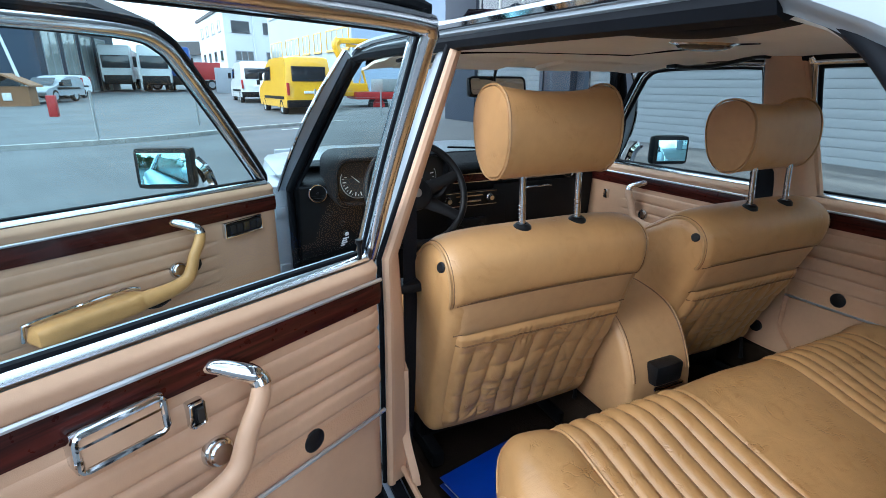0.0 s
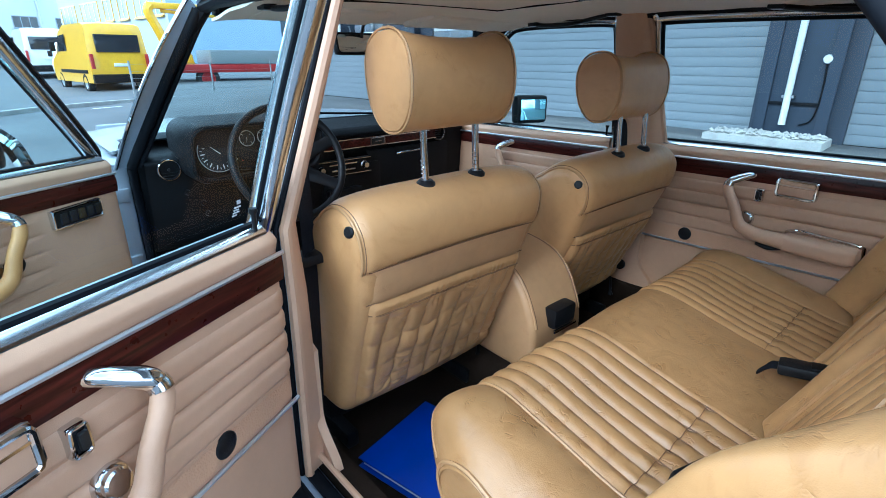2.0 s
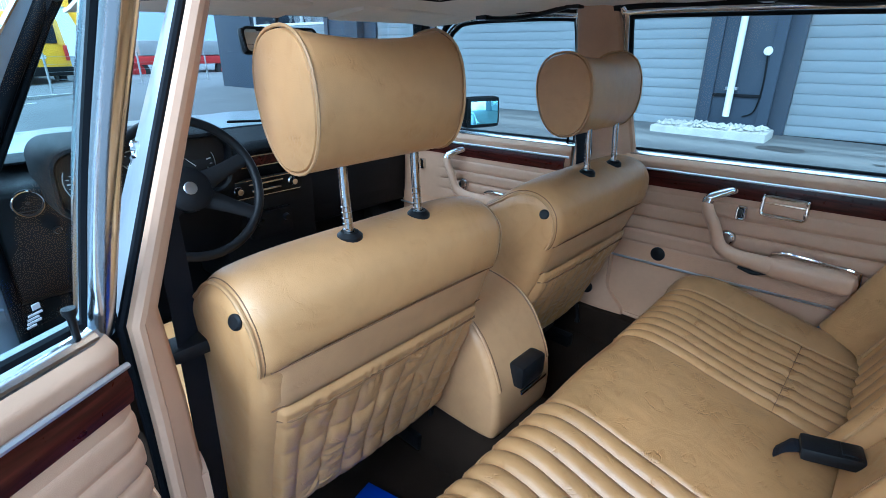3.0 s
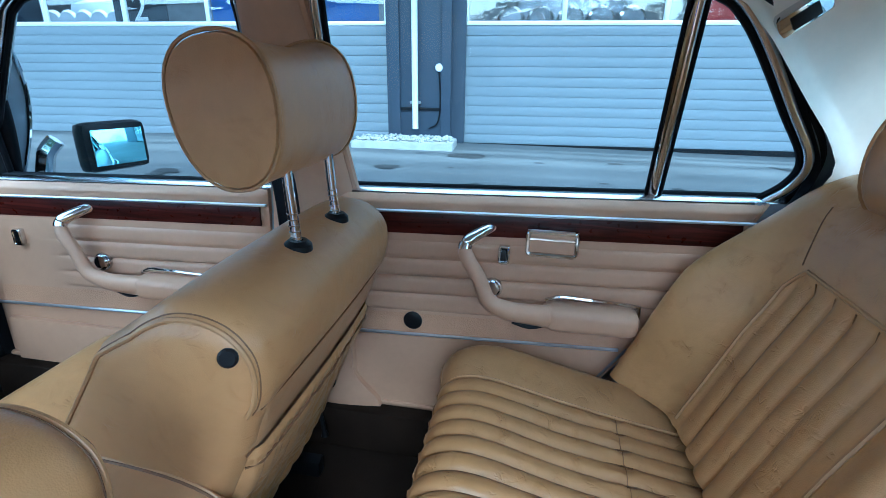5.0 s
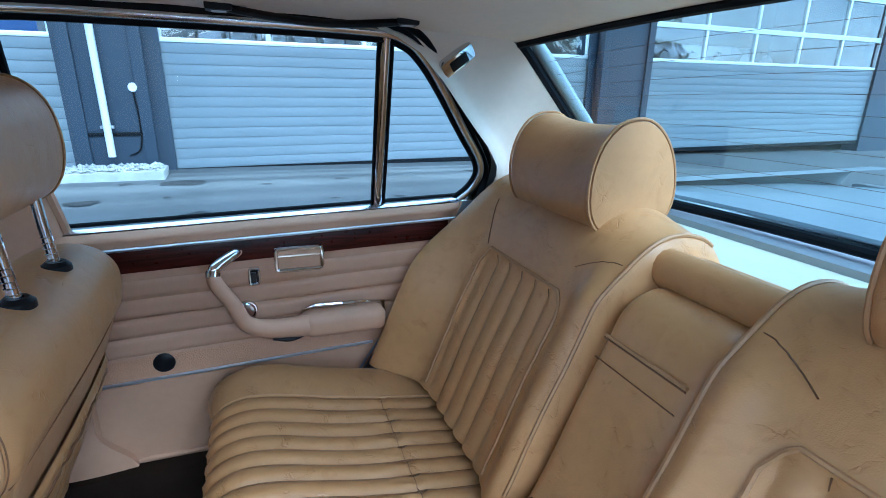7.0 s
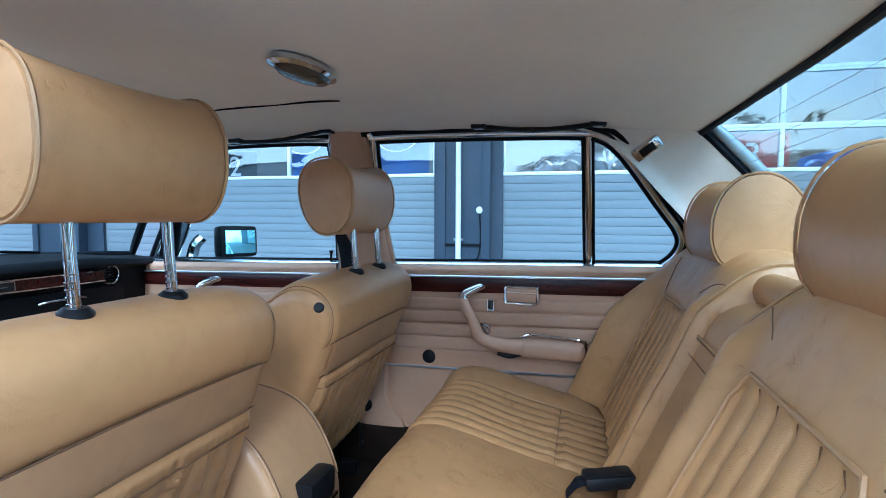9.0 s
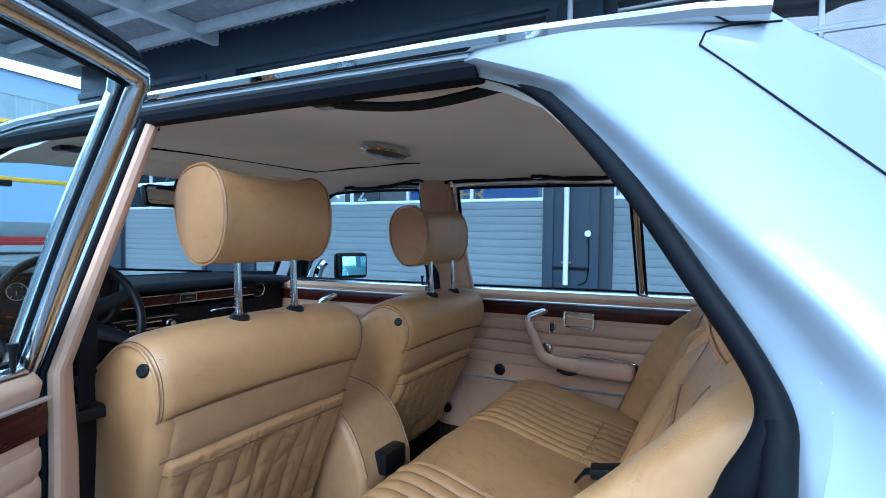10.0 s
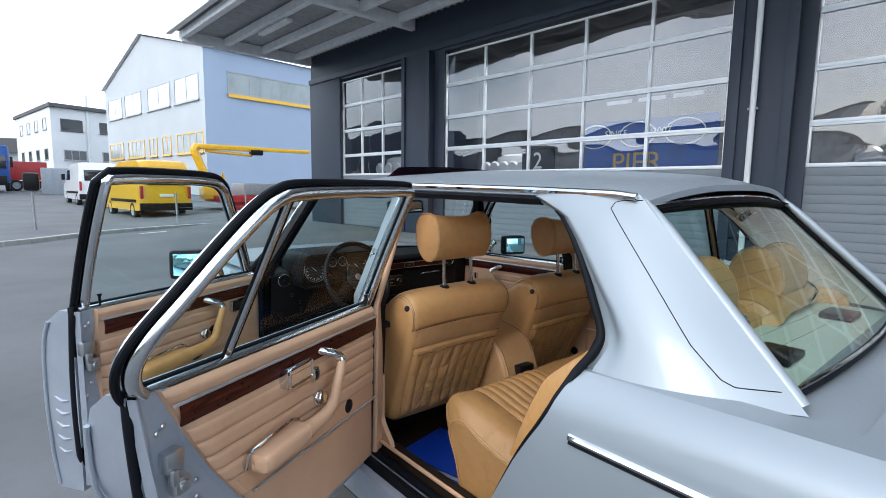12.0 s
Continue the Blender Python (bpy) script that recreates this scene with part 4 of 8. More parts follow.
# rear quarters, tail and nose
def build_quarter(s):
    def low(y):
        d = (y + 1.28) / 0.37
        return 0.22 + (0.46 * math.sqrt(max(0, 1 - d * d)) if abs(d) < 1 else 0)

    def fn(u, v):
        z = low(-0.60 - 1.78 * u)
        z += (belt(-0.60 - 1.78 * u) - z) * v
        # forward edge follows the door opening
        edge = lerp_table([(0.33, -0.44), (0.37, -0.52), (0.45, -0.586), (0.57, -0.651), (0.75, -0.741), (0.885, -0.821), (1.0, -0.861)], z)
        y2 = edge + (-2.38 - edge) * u
        zl = low(y2)
        z = zl + (belt(y2) - zl) * v
        edge = lerp_table([(0.33, -0.44), (0.37, -0.52), (0.45, -0.586), (0.57, -0.651), (0.75, -0.741), (0.885, -0.821), (1.0, -0.861)], z)
        y2 = edge + (-2.38 - edge) * u
        return (xo(y2, z), y2, z)

    part("rear_wing", sided(Mb().grid(fn, 48, 26), s), SILVER, car, "silver painted rear wing")
    w = Mb()
    w.grid(lambda u, v: (lambda y: (xo(y, belt(y)) + (lerp_table([(-2.38, 0.60), (-1.5, 0.69), (-1.42, 0.70), (-0.95, 0.70)], y) - xo(y, belt(y))) * v, y, belt(y) - 0.001 + 0.004 * v))(-0.860 - 1.52 * u), 24, 4)
    part("shoulder", sided(w, s), SILVER, car)
    w = Mb()
    w.tube([(xo(y, 0.865) + 0.003, y, 0.865 - 0.035 * y * 0.2) for y in [-0.895 - 0.064 * k for k in range(22)]], 0.0085, 8)
    part("trim_strip", sided(w, s), CHROME, car, "chrome side trim strip")
    w = Mb()
    w.tube([(xo(y, 0.85) + 0.001, y, 0.852 - 0.035 * y * 0.2) for y in [-0.895 - 0.064 * k for k in range(22)]], 0.005, 6)
    part("strip_seal", sided(w, s), RUBBER, car)
    # front wing

    def lowf(y):
        d = (y - 1.55) / 0.36
        return 0.22 + (0.46 * math.sqrt(max(0, 1 - d * d)) if abs(d) < 1 else 0)

    def fnf(u, v):
        y = 1.40 + 1.00 * u
        z0, z1 = lowf(y), 0.905 - 0.05 * u * u
        z = z0 + (z1 - z0) * v
        return (xo(y, z * 0.965 / 0.925 - 0.035 * y * 0.5) - 0.02 * v * v, y, z)

    part("front_wing", sided(Mb().grid(fnf, 36, 16), s), SILVER, car, "silver painted front wing")


both(build_quarter)


def hood_fn(u, v):
    t = 2 * v - 1
    y = 1.32 + 1.08 * u
    half = lerp_table([(1.32, 0.82), (1.9, 0.81), (2.40, 0.72)], y)
    z = lerp_table([(1.32, 0.955), (1.8, 0.945), (2.2, 0.915), (2.40, 0.875)], y) - 0.035 * abs(t) ** 3 + 0.008 * math.exp(-((abs(t) - 0.55) / 0.1) ** 2)
    return (t * half, y, z)


part("bonnet", Mb().grid(hood_fn, 20, 25), SILVER, car, "silver painted bonnet")
w = Mb()
w.box(-0.70, 0.70, 2.36, 2.40, 0.42, 0.885, 0.015)
part("nose_panel", w, SILVER, car)
w = Mb()
w.box(-0.82, 0.82, 2.40, 2.50, 0.46, 0.56, 0.03)
part("bumper", w, CHROME, car)
w = Mb()
w.box(-0.83, 0.83, -2.50, -2.39, 0.48, 0.58, 0.03)
part("bumper", w, CHROME, car)
w = Mb()
w.box(-0.74, 0.74, -2.40, -2.36, 0.40, 0.985, 0.015)
part("tail_panel", w, SILVER, car)


def boot_fn(u, v):
    t = 2 * v - 1
    y = -1.365 - 1.015 * u - 0.02 * (1 - t * t)
    half = lerp_table([(-2.4, 0.68), (-1.35, 0.742)], y)
    z = lerp_table([(-2.40, 0.985), (-2.0, 1.012), (-1.36, 1.016)], y) - 0.012 * abs(t) ** 3
    return (t * half, y, z)


part("boot_lid", Mb().shell(boot_fn, 16, 21, (0, 0, -0.02)), SILVER, car, "silver painted boot lid")
w = Mb()
w.box(-0.745, 0.745, -1.42, -1.215, 0.94, 0.998, 0.01)
part("rear_scuttle", w, SILVER, car)
w = Mb()
w.box(-0.70, 0.70, 1.24, 1.38, 0.88, 0.930, 0.015)
part("front_scuttle", w, SILVER, car)


# screens
def ws_fn(u, v, off=0.0):
    """Windscreen, u from the top down, v across."""
    t = 2 * v - 1
    half = 0.570 + 0.215 * u
    return (t * half, 0.925 - 0.055 * t * t + (0.470 - 0.055 * t * t) * u, 1.388 - 0.012 * t * t - 0.438 * u + off)


o = part("windscreen", Mb().grid(ws_fn, 10, 21), GLASS_SCREEN, car, "clear windscreen")
o.visible_shadow = False
w = Mb()
w.tube([ws_fn(0, k / 20) for k in range(21)] + [ws_fn(j / 8, 1) for j in range(1, 9)] + [ws_fn(1, 1 - k / 20) for k in range(1, 21)] + [ws_fn(1 - j / 8, 0) for j in range(1, 8)], 0.016, 8, closed=True)
part("windscreen_seal", w, RUBBER, car)


def rw_fn(u, v):
    t = 2 * v - 1
    z = 1.368 - 0.358 * u
    half = c_rear_x(z) + WIDE - 0.010
    y = c_rear(z) + SET + 0.042 - 0.040 * (1 - t * t)
    return (t * half, y, z + (0.006 + 0.024 * (1 - u)) * (1 - t * t))


o = part("rear_window", Mb().grid(rw_fn, 10, 25), GLASS_REAR, car, "tinted heated rear window")
o.visible_shadow = False
edge = [rw_fn(0, k / 24) for k in range(25)] + [rw_fn(j / 8, 1) for j in range(1, 9)] + [rw_fn(1, 1 - k / 24) for k in range(1, 25)] + [rw_fn(1 - j / 8, 0) for j in range(1, 8)]
part("rear_window_seal", Mb().tube(edge, 0.011, 8, closed=True), RUBBER, car)
part("rear_window_trim", Mb().tube([(x * 1.008, y - 0.004, z + 0.012) for x, y, z in edge], 0.0050, 8, closed=True), CHROME, car, "bright screen surround")
for k in range(11):
    w = Mb()
    u = 0.12 + 0.07 * k
    w.tube([(p[0], p[1] + 0.002, p[2]) for p in (rw_fn(u, 0.04 + 0.92 * j / 16) for j in range(17))], 0.0004, 4)
    part("heating_wire", w, HEAT, car)

# floor, tunnel, bulkheads
w = Mb()
w.box(-0.70, 0.70, -0.50, 1.42, 0.20, 0.262)
part("floor", w, CARPET, car, "dark brown carpet floor")
w = Mb()
w.grid(lambda u, v: (0.17 * math.cos(math.pi * (1 - v)) * (1.0 if v in (0, 1) else 1.0), -0.50 + 1.9 * u, 0.262 + 0.15 * math.sin(math.pi * v) ** 0.6), 10, 13)
part("tunnel", w, CARPET, car)
w = Mb()
w.box(-0.74, 0.74, 1.38, 1.42, 0.22, 0.93).box(-0.785, -0.745, 1.165, 1.40, 0.26, 0.90).box(0.745, 0.785, 1.165, 1.40, 0.26, 0.90)
part("bulkhead", w, DASH, car, "dark footwell lining")
w = Mb()
w.box(-0.72, 0.72, -1.06, -0.99, 0.25, 0.95)
part("rear_bulkhead", w, DASH, car)
w = Mb()
w.box(-0.82, 0.82, -2.3, 2.3, 0.16, 0.20)
part("underbody", w, RUBBER, car)
w = Mb()
w.grid(lambda u, v: ((2 * v - 1) * 0.70, -0.94 + (-0.37 + SET) * u, 0.982), 3, 9)
w.box(-0.70, 0.70, -1.20, -0.94, 0.955, 0.978)
part("parcel_shelf", w, SHELF, car, "cream vinyl parcel shelf")
for s in (-1, 1):
    sp = Mb()
    sc = 0.44 if s > 0 else -0.26
    sp.box(sc - 0.075, sc + 0.075, -1.16, -1.06, 0.982, 1.004, 0.011)
    part("speaker", sp, BLACK, car, "flat black parcel shelf speaker")


def car_wheel(x, y):
    s = 1 if x > 0 else -1
    t = Mb()
    t.lathe([(0.18, -0.09), (0.29, -0.09), (0.315, -0.06), (0.315, 0.06), (0.29, 0.09), (0.18, 0.09), (0.18, -0.09)], (x, y, 0.315), (s, 0, 0), 32)
    o = part("wheel", t, TYRE, car)
    h = Mb()
    h.lathe([(0, 0.075), (0.05, 0.075), (0.07, 0.05), (0.15, 0.055), (0.185, 0.085), (0.185, -0.085), (0, -0.08)], (x, y, 0.315), (s, 0, 0), 28)
    part("rim", h, STEEL, o)


for x in (-0.73, 0.73):
    car_wheel(x, 1.55)
    car_wheel(x, -1.28)


# ------------------------------------------------------------ doors
def tilted(y, w_):
    """Height of a trim line that runs with the waist."""
    return w_ - 0.035 * y


PLEATS = 4


def door(s, kind, m, label):
    front = kind == "front"
    y1 = 1.195 if front else 0.150          # forward edge
    shut = [(0.33, 0.235), (1.0, 0.235)] if front else [(0.335, -0.50), (0.37, -0.60), (0.45, -0.675), (0.57, -0.74), (0.75, -0.825), (0.885, -0.843), (0.99, -0.856)]

    def rear(z):
        return lerp_table(shut, z)

    def trim_rear(w_):
        """Rear edge of the trim panel."""
        if front:
            return 0.30
        return lerp_table([(0.335, -0.40), (0.45, -0.47), (0.60, -0.575), (0.72, -0.665), (0.88, -0.755), (0.97, -0.80)], w_)

    # painted shell: outer skin, inner sheet and shut faces
    sh = Mb()

    def outer(u, v):
        z = 0.325 + (belt(0.0) - 0.006 - 0.325) * v
        yy = y1 + (rear(z) - y1) * u
        z -= 0.035 * yy * v
        return (xo(yy, z), yy, z)

    def inner(u, v):
        x, yy, z = outer(u, v)
        return (0.738 - x, 0, 0)

    sh.shell(outer, 16, 18, inner)
    d = part(kind + "_door", sided(sh, s), SILVER_IN, car, label)
    d.matrix_basis = m
    # trim panel with pleats
    tp = Mb()
    wt, wb = 0.850, 0.664

    def panel(u, v):
        w_ = 0.372 + (0.958 - 0.372) * v
        yy = y1 - 0.012 + (trim_rear(w_) - y1 + 0.012) * u
        x = 0.703
        if wb < w_ < wt:
            f = ((w_ - wb) / (wt - wb) * PLEATS) % 1.0
            x -= (0.0085 * (1 - abs(2 * f - 1) ** 5) - 0.0045) * (smooth(0.93, 0.89, yy) if front else 1.0)
        if w_ > 0.918:
            x -= 0.008 * math.sin(math.pi * min(1, (w_ - 0.918) / 0.058) * 0.62)
            x += 0.02 * smooth(0.94, 0.965, w_)
        edge = min(u, 1 - u)
        x += 0.010 * (1 - smooth(0, 0.015, edge))
        if w_ < 0.604:
            x += 0.004
        return (x, yy, tilted(yy, w_))

    tp.grid(panel, 40, 170)
    part("trim_panel", sided(tp, s), VINYL, d, "tan pleated vinyl door trim")
    # panel edge back to the shell
    eb = Mb()
    eb.grid(lambda u, v: (0.704 + 0.036 * v, y1 - 0.012 + (trim_rear(0.34 + 0.62 * u) - y1 + 0.012) - 0.002, tilted(trim_rear(0.34 + 0.62 * u), 0.34 + 0.62 * u)), 20, 2)
    part("panel_edge", sided(eb, s), VINYL, d)
    # veneer strip between bright mouldings
    pf = Mb()
    pf.grid(lambda u, v: (lambda w_: (0.7012, y1 - 0.03 + (trim_rear(w_) - y1 + 0.05) * u, tilted(y1 - 0.03 + (trim_rear(w_) - y1 + 0.05) * u, w_)))(0.612 + 0.048 * v), 12, 4)
    part("perforated_insert", sided(pf, s), VINYL_PERF, d, "finely perforated tan vinyl")
    ye = trim_rear(0.90) + (0.02 if front else 0.01)
    wd = Mb()
    wd.shell(lambda u, v: (lambda yy, w_: (0.700 - 0.004 * math.sin(math.pi * v), yy, tilted(yy, w_)))(y1 - 0.016 + (ye - y1 + 0.016) * u, 0.867 + 0.052 * v), 24, 6, (0.006, 0, 0))
    part("veneer_strip", sided(wd, s), WOOD, d, "polished dark red-brown veneer strip")
    for w_, r in ((0.921, 0.0042), (0.606, 0.0042)):
        ch = Mb()
        yb = trim_rear(w_) + (0.03 if w_ < 0.8 else 0.0)
        ch.tube([(0.695, y1 - 0.016 + (yb - y1 + 0.016) * k / 10, tilted(y1 - 0.016 + (yb - y1 + 0.016) * k / 10, w_)) for k in range(11)], r, 6)
        part("chrome_moulding", sided(ch, s), TRIM, d, "thin chrome moulding")
    # waist rail: bright strip and black wiper
    yr_b = 0.255 if front else -0.835
    br = Mb()
    br.shell(lambda u, v: (lambda yy: (0.721 + 0.014 * v, yy, belt(yy) - 0.006 + 0.010 * math.sin(1.4 * v)))(y1 - 0.02 + (yr_b - y1 + 0.02) * u), 14, 5, (0, 0, -0.004))
    part("waist_strip", sided(br, s), ALLOY, d, "bright waist strip")
    br = Mb()
    br.tube([(0.745, y1 - 0.02 + (yr_b - y1 + 0.02) * k / 10, belt(y1 - 0.02 + (yr_b - y1 + 0.02) * k / 10) + 0.003) for k in range(11)], 0.0080, 8)
    part("waist_seal", sided(br, s), RUBBER, d)
    # window frame and glass
    if front:
        inner_o = [(0.300, belt(0.30) - 0.02), (0.262, 1.15), (0.242, 1.335), (0.262, 1.356), (0.45, 1.358), (0.68, 1.350), (0.760, 1.325), (0.82, 1.275), (1.01, 1.090), (1.155, 0.935), (1.175, belt(1.17) - 0.02)]
    else:
        inner_o = [(0.150, belt(0.2) - 0.02), (0.120, 1.15), (0.104, 1.340), (0.086, 1.360), (-0.20, 1.364), (-0.52, 1.362), (-0.600, 1.350), (-0.648, 1.318), (-0.700, 1.262), (-0.775, 1.172), (-0.832, 1.105), (-0.848, 1.060), (-0.832, 1.015), (-0.795, belt(-0.8) - 0.015)]
    inner_o = [(y, lifted(z)) for y, z in inner_o]
    cen_y = sum(p[0] for p in inner_o) / len(inner_o)

    def grown(dist):
        pts = spline([(0, y, z) for y, z in inner_o], 5)
        out = []
        for i, p in enumerate(pts):
            t = (pts[min(i + 1, len(pts) - 1)] - pts[max(i - 1, 0)]).normalized()
            n = Vector((0, -t.z, t.y))
            if n.dot(p - Vector((0, cen_y, 1.12))) < 0:
                n = -n
            out.append(p + n * dist)
        return out

    fr = Mb()
    closed = 0.016 if s > 0 else 0.0      # the seal of the closed door is pressed tight
    fr.tube([(gx(p.z) - 0.010, p.y, p.z) for p in grown(0.010 - closed)], 0.0175 - closed * 0.45, 10)
    part("window_frame", sided(fr, s), ALLOY, d, "bright metal window frame")
    fr = Mb()
    fr.tube([(gx(p.z) + 0.002, p.y, p.z) for p in grown(0.035 - closed)], 0.0115 if front else 0.0088, 8)
    part("frame_seal", sided(fr, s), RUBBER, d, "black rubber frame seal")
    fr = Mb()
    fr.tube([(gx(p.z) + 0.016, p.y, p.z) for p in grown(0.018 - closed)], 0.014, 12)
    part("outer_frame", sided(fr, s), ALLOY, d)
    fr = Mb()
    fr.tube([(gx(p.z) - 0.004, p.y, p.z) for p in grown(-0.003 - closed)], 0.0065, 8)
    part("glass_run", sided(fr, s), RUBBER, d)
    panes = []
    ring = [(p.y, p.z) for p in grown(0.006)]
    if front:
        panes = [ring]
    else:
        panes = [[q for q in ring if q[0] > -0.555] + [(-0.556, 1.380), (-0.572, belt(-0.567) - 0.015)], [(-0.586, belt(-0.58) - 0.015), (-0.566, 1.378)] + [q for q in ring if q[0] < -0.575]]
        po = Mb()
        po.grid(lambda u, v: (gx(0.975 + 0.411 * u) - 0.004 - 0.010 * math.sin(math.pi * v), -0.566 + 0.020 * u - 0.026 * v, 0.975 + 0.411 * u), 10, 6)
        part("window_post", sided(po, s), CHROME, d, "bright quarter window post")
        for off in (-0.002, 0.028):
            po = Mb()
            po.tube([(gx(z) - 0.004, -0.566 - off + 0.020 * (z - 0.975) / 0.395, z) for z in (0.975, 1.1, 1.25, 1.384)], 0.004, 6)
            part("post_seal", sided(po, s), RUBBER, d)
    for poly in panes:
        gp = Mb()
        gp.add([(gx(z), y, z) for y, z in poly], [tuple(range(len(poly)))])
        o = part("window_glass", sided(gp, s), GLASS, d, "clear side window glass")
        o.visible_shadow = False
    if not front and s < 0:
        for k, (za, ya, wy) in enumerate(((1.018, 0.074, 0.008), (1.011, 0.070, 0.015), (1.006, 0.070, 0.012), (1.001, 0.070, 0.015), (0.996, 0.070, 0.010))):
            a = Mb()
            a.box(gx(za) - 0.0035, gx(za) - 0.0022, ya, ya + wy, za, za + (0.006 if k == 0 else 0.0022))
            part("glass_print", sided(a, s), STICKER, d)
    # pull handle and armrest in one sweep
    yt = 0.850 if front else -0.183
    ln = 0.46 if front else 0.385
    z0 = 0.0 if not front else -0.030
    hp = [(0.704, yt - 0.062, 0.900), (0.684, yt - 0.036, 0.888), (0.659, yt - 0.005, 0.868), (0.650, yt - 0.011, 0.838), (0.648, yt - 0.038, 0.795), (0.648, yt - 0.062, 0.742), (0.648, yt - 0.105, 0.722), (0.649, yt - 0.155, 0.717), (0.650, yt - 0.20, 0.716), (0.652, yt - ln + 0.05, 0.711), (0.660, yt - ln + 0.01, 0.708), (0.677, yt - ln, 0.706)]
    hp = [(x, y, z + z0) for x, y, z in hp]
    rad = [0.0100, 0.0115, 0.0150, 0.0172, 0.0172, 0.0195, 0.022, 0.024, 0.026, 0.020, 0.016, 0.012]
    hs = spline(hp, 5)
    rs_ = []
    for i in range(len(rad) - 1):
        rs_ += [rad[i] + (rad[i + 1] - rad[i]) * k / 5 for k in range(5)]
    rs_.append(rad[-1])
    h = Mb()
    h.tube(hs, rs_, 12, flat=0.85)
    hb = part("armrest", sided(h, s), ARM_LEATHER if s < 0 and front else VINYL, d, "padded tan armrest with an upright pull")
    # fill the gap to the panel below the armrest and behind it
    h = Mb()
    h.grid(lambda u, v: (0.655 + 0.05 * v, yt - 0.20 - (ln - 0.22) * u, 0.706 + z0 - 0.012 + 0.02 * v), 8, 3)
    h.box(0.665, 0.703, yt - ln + 0.015, yt - 0.20, 0.690 + z0, 0.735 + z0, 0.01)
    part("armrest_base", sided(h, s), VINYL, hb)

    def pad_at(u, v):
        """The padded rest: flat on top, rounded along its front and at both ends."""
        y = yt - 0.175 - (ln - 0.165) * u
        a = 2 * math.pi * v
        ends = max(0.0, 1 - (2 * u - 1) ** 10) ** 0.5
        grow = smooth(0.0, 0.16, u)
        cx, cz = math.cos(a), math.sin(a)
        hx = (0.024 + 0.014 * grow) * ends * abs(cx) ** 0.6 * math.copysign(1, cx)
        hz = (0.020 + 0.008 * grow) * (0.25 + 0.75 * ends) * abs(cz) ** 0.5 * math.copysign(1, cz)
        return (0.664 + hx, y, 0.7145 + z0 + hz)

    if front:
        h = Mb()
        h.grid(pad_at, 24, 20)
        part("armrest_pad", sided(h, s), ARM_LEATHER if s < 0 else VINYL, hb, "flat topped tan armrest pad")
    else:
        h = Mb()
        h.grid(pad_at, 24, 20)
        part("armrest_pad", sided(h, s), VINYL, hb, "flat topped tan armrest pad")
    h = Mb()
    h.tube([(x - 0.0006 * k, y, z + 0.0040) for k, (x, y, z) in enumerate(hs[:12])], [0.004, 0.0105, 0.0122, 0.0130, 0.0135, 0.0140, 0.0142, 0.0143, 0.0140, 0.0132, 0.0115, 0.006], 16, flat=0.8)
    h.tube([hs[10], hs[11], hs[12]], 0.0160, 16)
    part("handle_cap", sided(h, s), CHROME, hb, "polished chrome handle cap")
    h = Mb()
    h.tube([(0.684, yt - 0.19, 0.740 + z0), (0.680, yt - 0.215, 0.752 + z0), (0.678, yt - 0.23, 0.7545 + z0), (0.676, yt - ln + 0.02, 0.750 + z0), (0.682, yt - ln - 0.008, 0.744 + z0), (0.690, yt - ln - 0.012, 0.700 + z0)], 0.0048, 8)
    part("armrest_moulding", sided(h, s), CHROME, hb)
    h = Mb()
    h.tube(spline([(0.672, yt - 0.12, 0.685 + z0), (0.664, yt - 0.16, 0.680 + z0), (0.668, yt - 0.20, 0.690 + z0), (0.675, yt - 0.25, 0.694 + z0)], 4), 0.0075, 8)
    part("door_release", sided(h, s), BLACK, d, "black door release lever")
    h = Mb()
    h.lathe([(0.019, 0.010), (0.0225, 0.010), (0.0245, 0.007), (0.025, 0.0)], (0.700, yt - 0.066, 0.752 + z0), (-1, 0, 0.15), 18)
    kn = part("lock_knob", sided(h, s), CHROME, d, "round chrome knob")
    h = Mb()
    kh = 0.022 if s < 0 else 0.016
    h.lathe([(0, kh), (0.0165, kh), (0.0195, kh - 0.003), (0.0205, 0.004)], (0.700, yt - 0.066, 0.752 + z0), (-1, 0, 0.15), 20)
    part("knob_body", sided(h, s), CHROME, kn)

    def framed(y, z, hy, hz, centre, name, lbl, depth=0.010, bar=False):
        rim = 0.0085 if bar else 0.006
        a = Mb()
        a.box(0.700 - depth, 0.704, y - hy, y + hy, z - hz, z + hz, 0.006 if bar else 0.004)
        o_ = part(name, sided(a, s), CHROME, d, lbl)
        rr = 0.0048 if bar else 0.0030
        ry, rz, c = hy - rr * 0.8, hz - rr * 0.8, 0.008 if bar else 0.004
        a = Mb()
        a.tube([(0.6985 - depth, y + py, z + pz) for py, pz in ((-ry, c - rz), (-ry + c * 0.3, c * 0.3 - rz), (c - ry, -rz), (ry - c, -rz), (ry - c * 0.3, c * 0.3 - rz), (ry, c - rz), (ry, rz - c), (ry - c * 0.3, rz - c * 0.3), (ry - c, rz), (c - ry, rz), (c * 0.3 - ry, rz - c * 0.3), (-ry, rz - c))], rr, 8, closed=True)
        part("bezel", sided(a, s), CHROME, o_)
        a = Mb()
        a.box(0.698 - depth, 0.702 - depth, y - hy + rim, y + hy - rim, z - hz + rim, z + hz - rim, 0.002)
        part("insert", sided(a, s), centre, o_)
        if bar:
            a = Mb()
            a.box(0.6965 - depth, 0.700 - depth, y - hy + 0.004, y + hy - 0.004, z + hz * 0.25, z + hz * 0.25 + 0.0035)
            part("lid_edge", sided(a, s), CHROME, o_)
        return o_

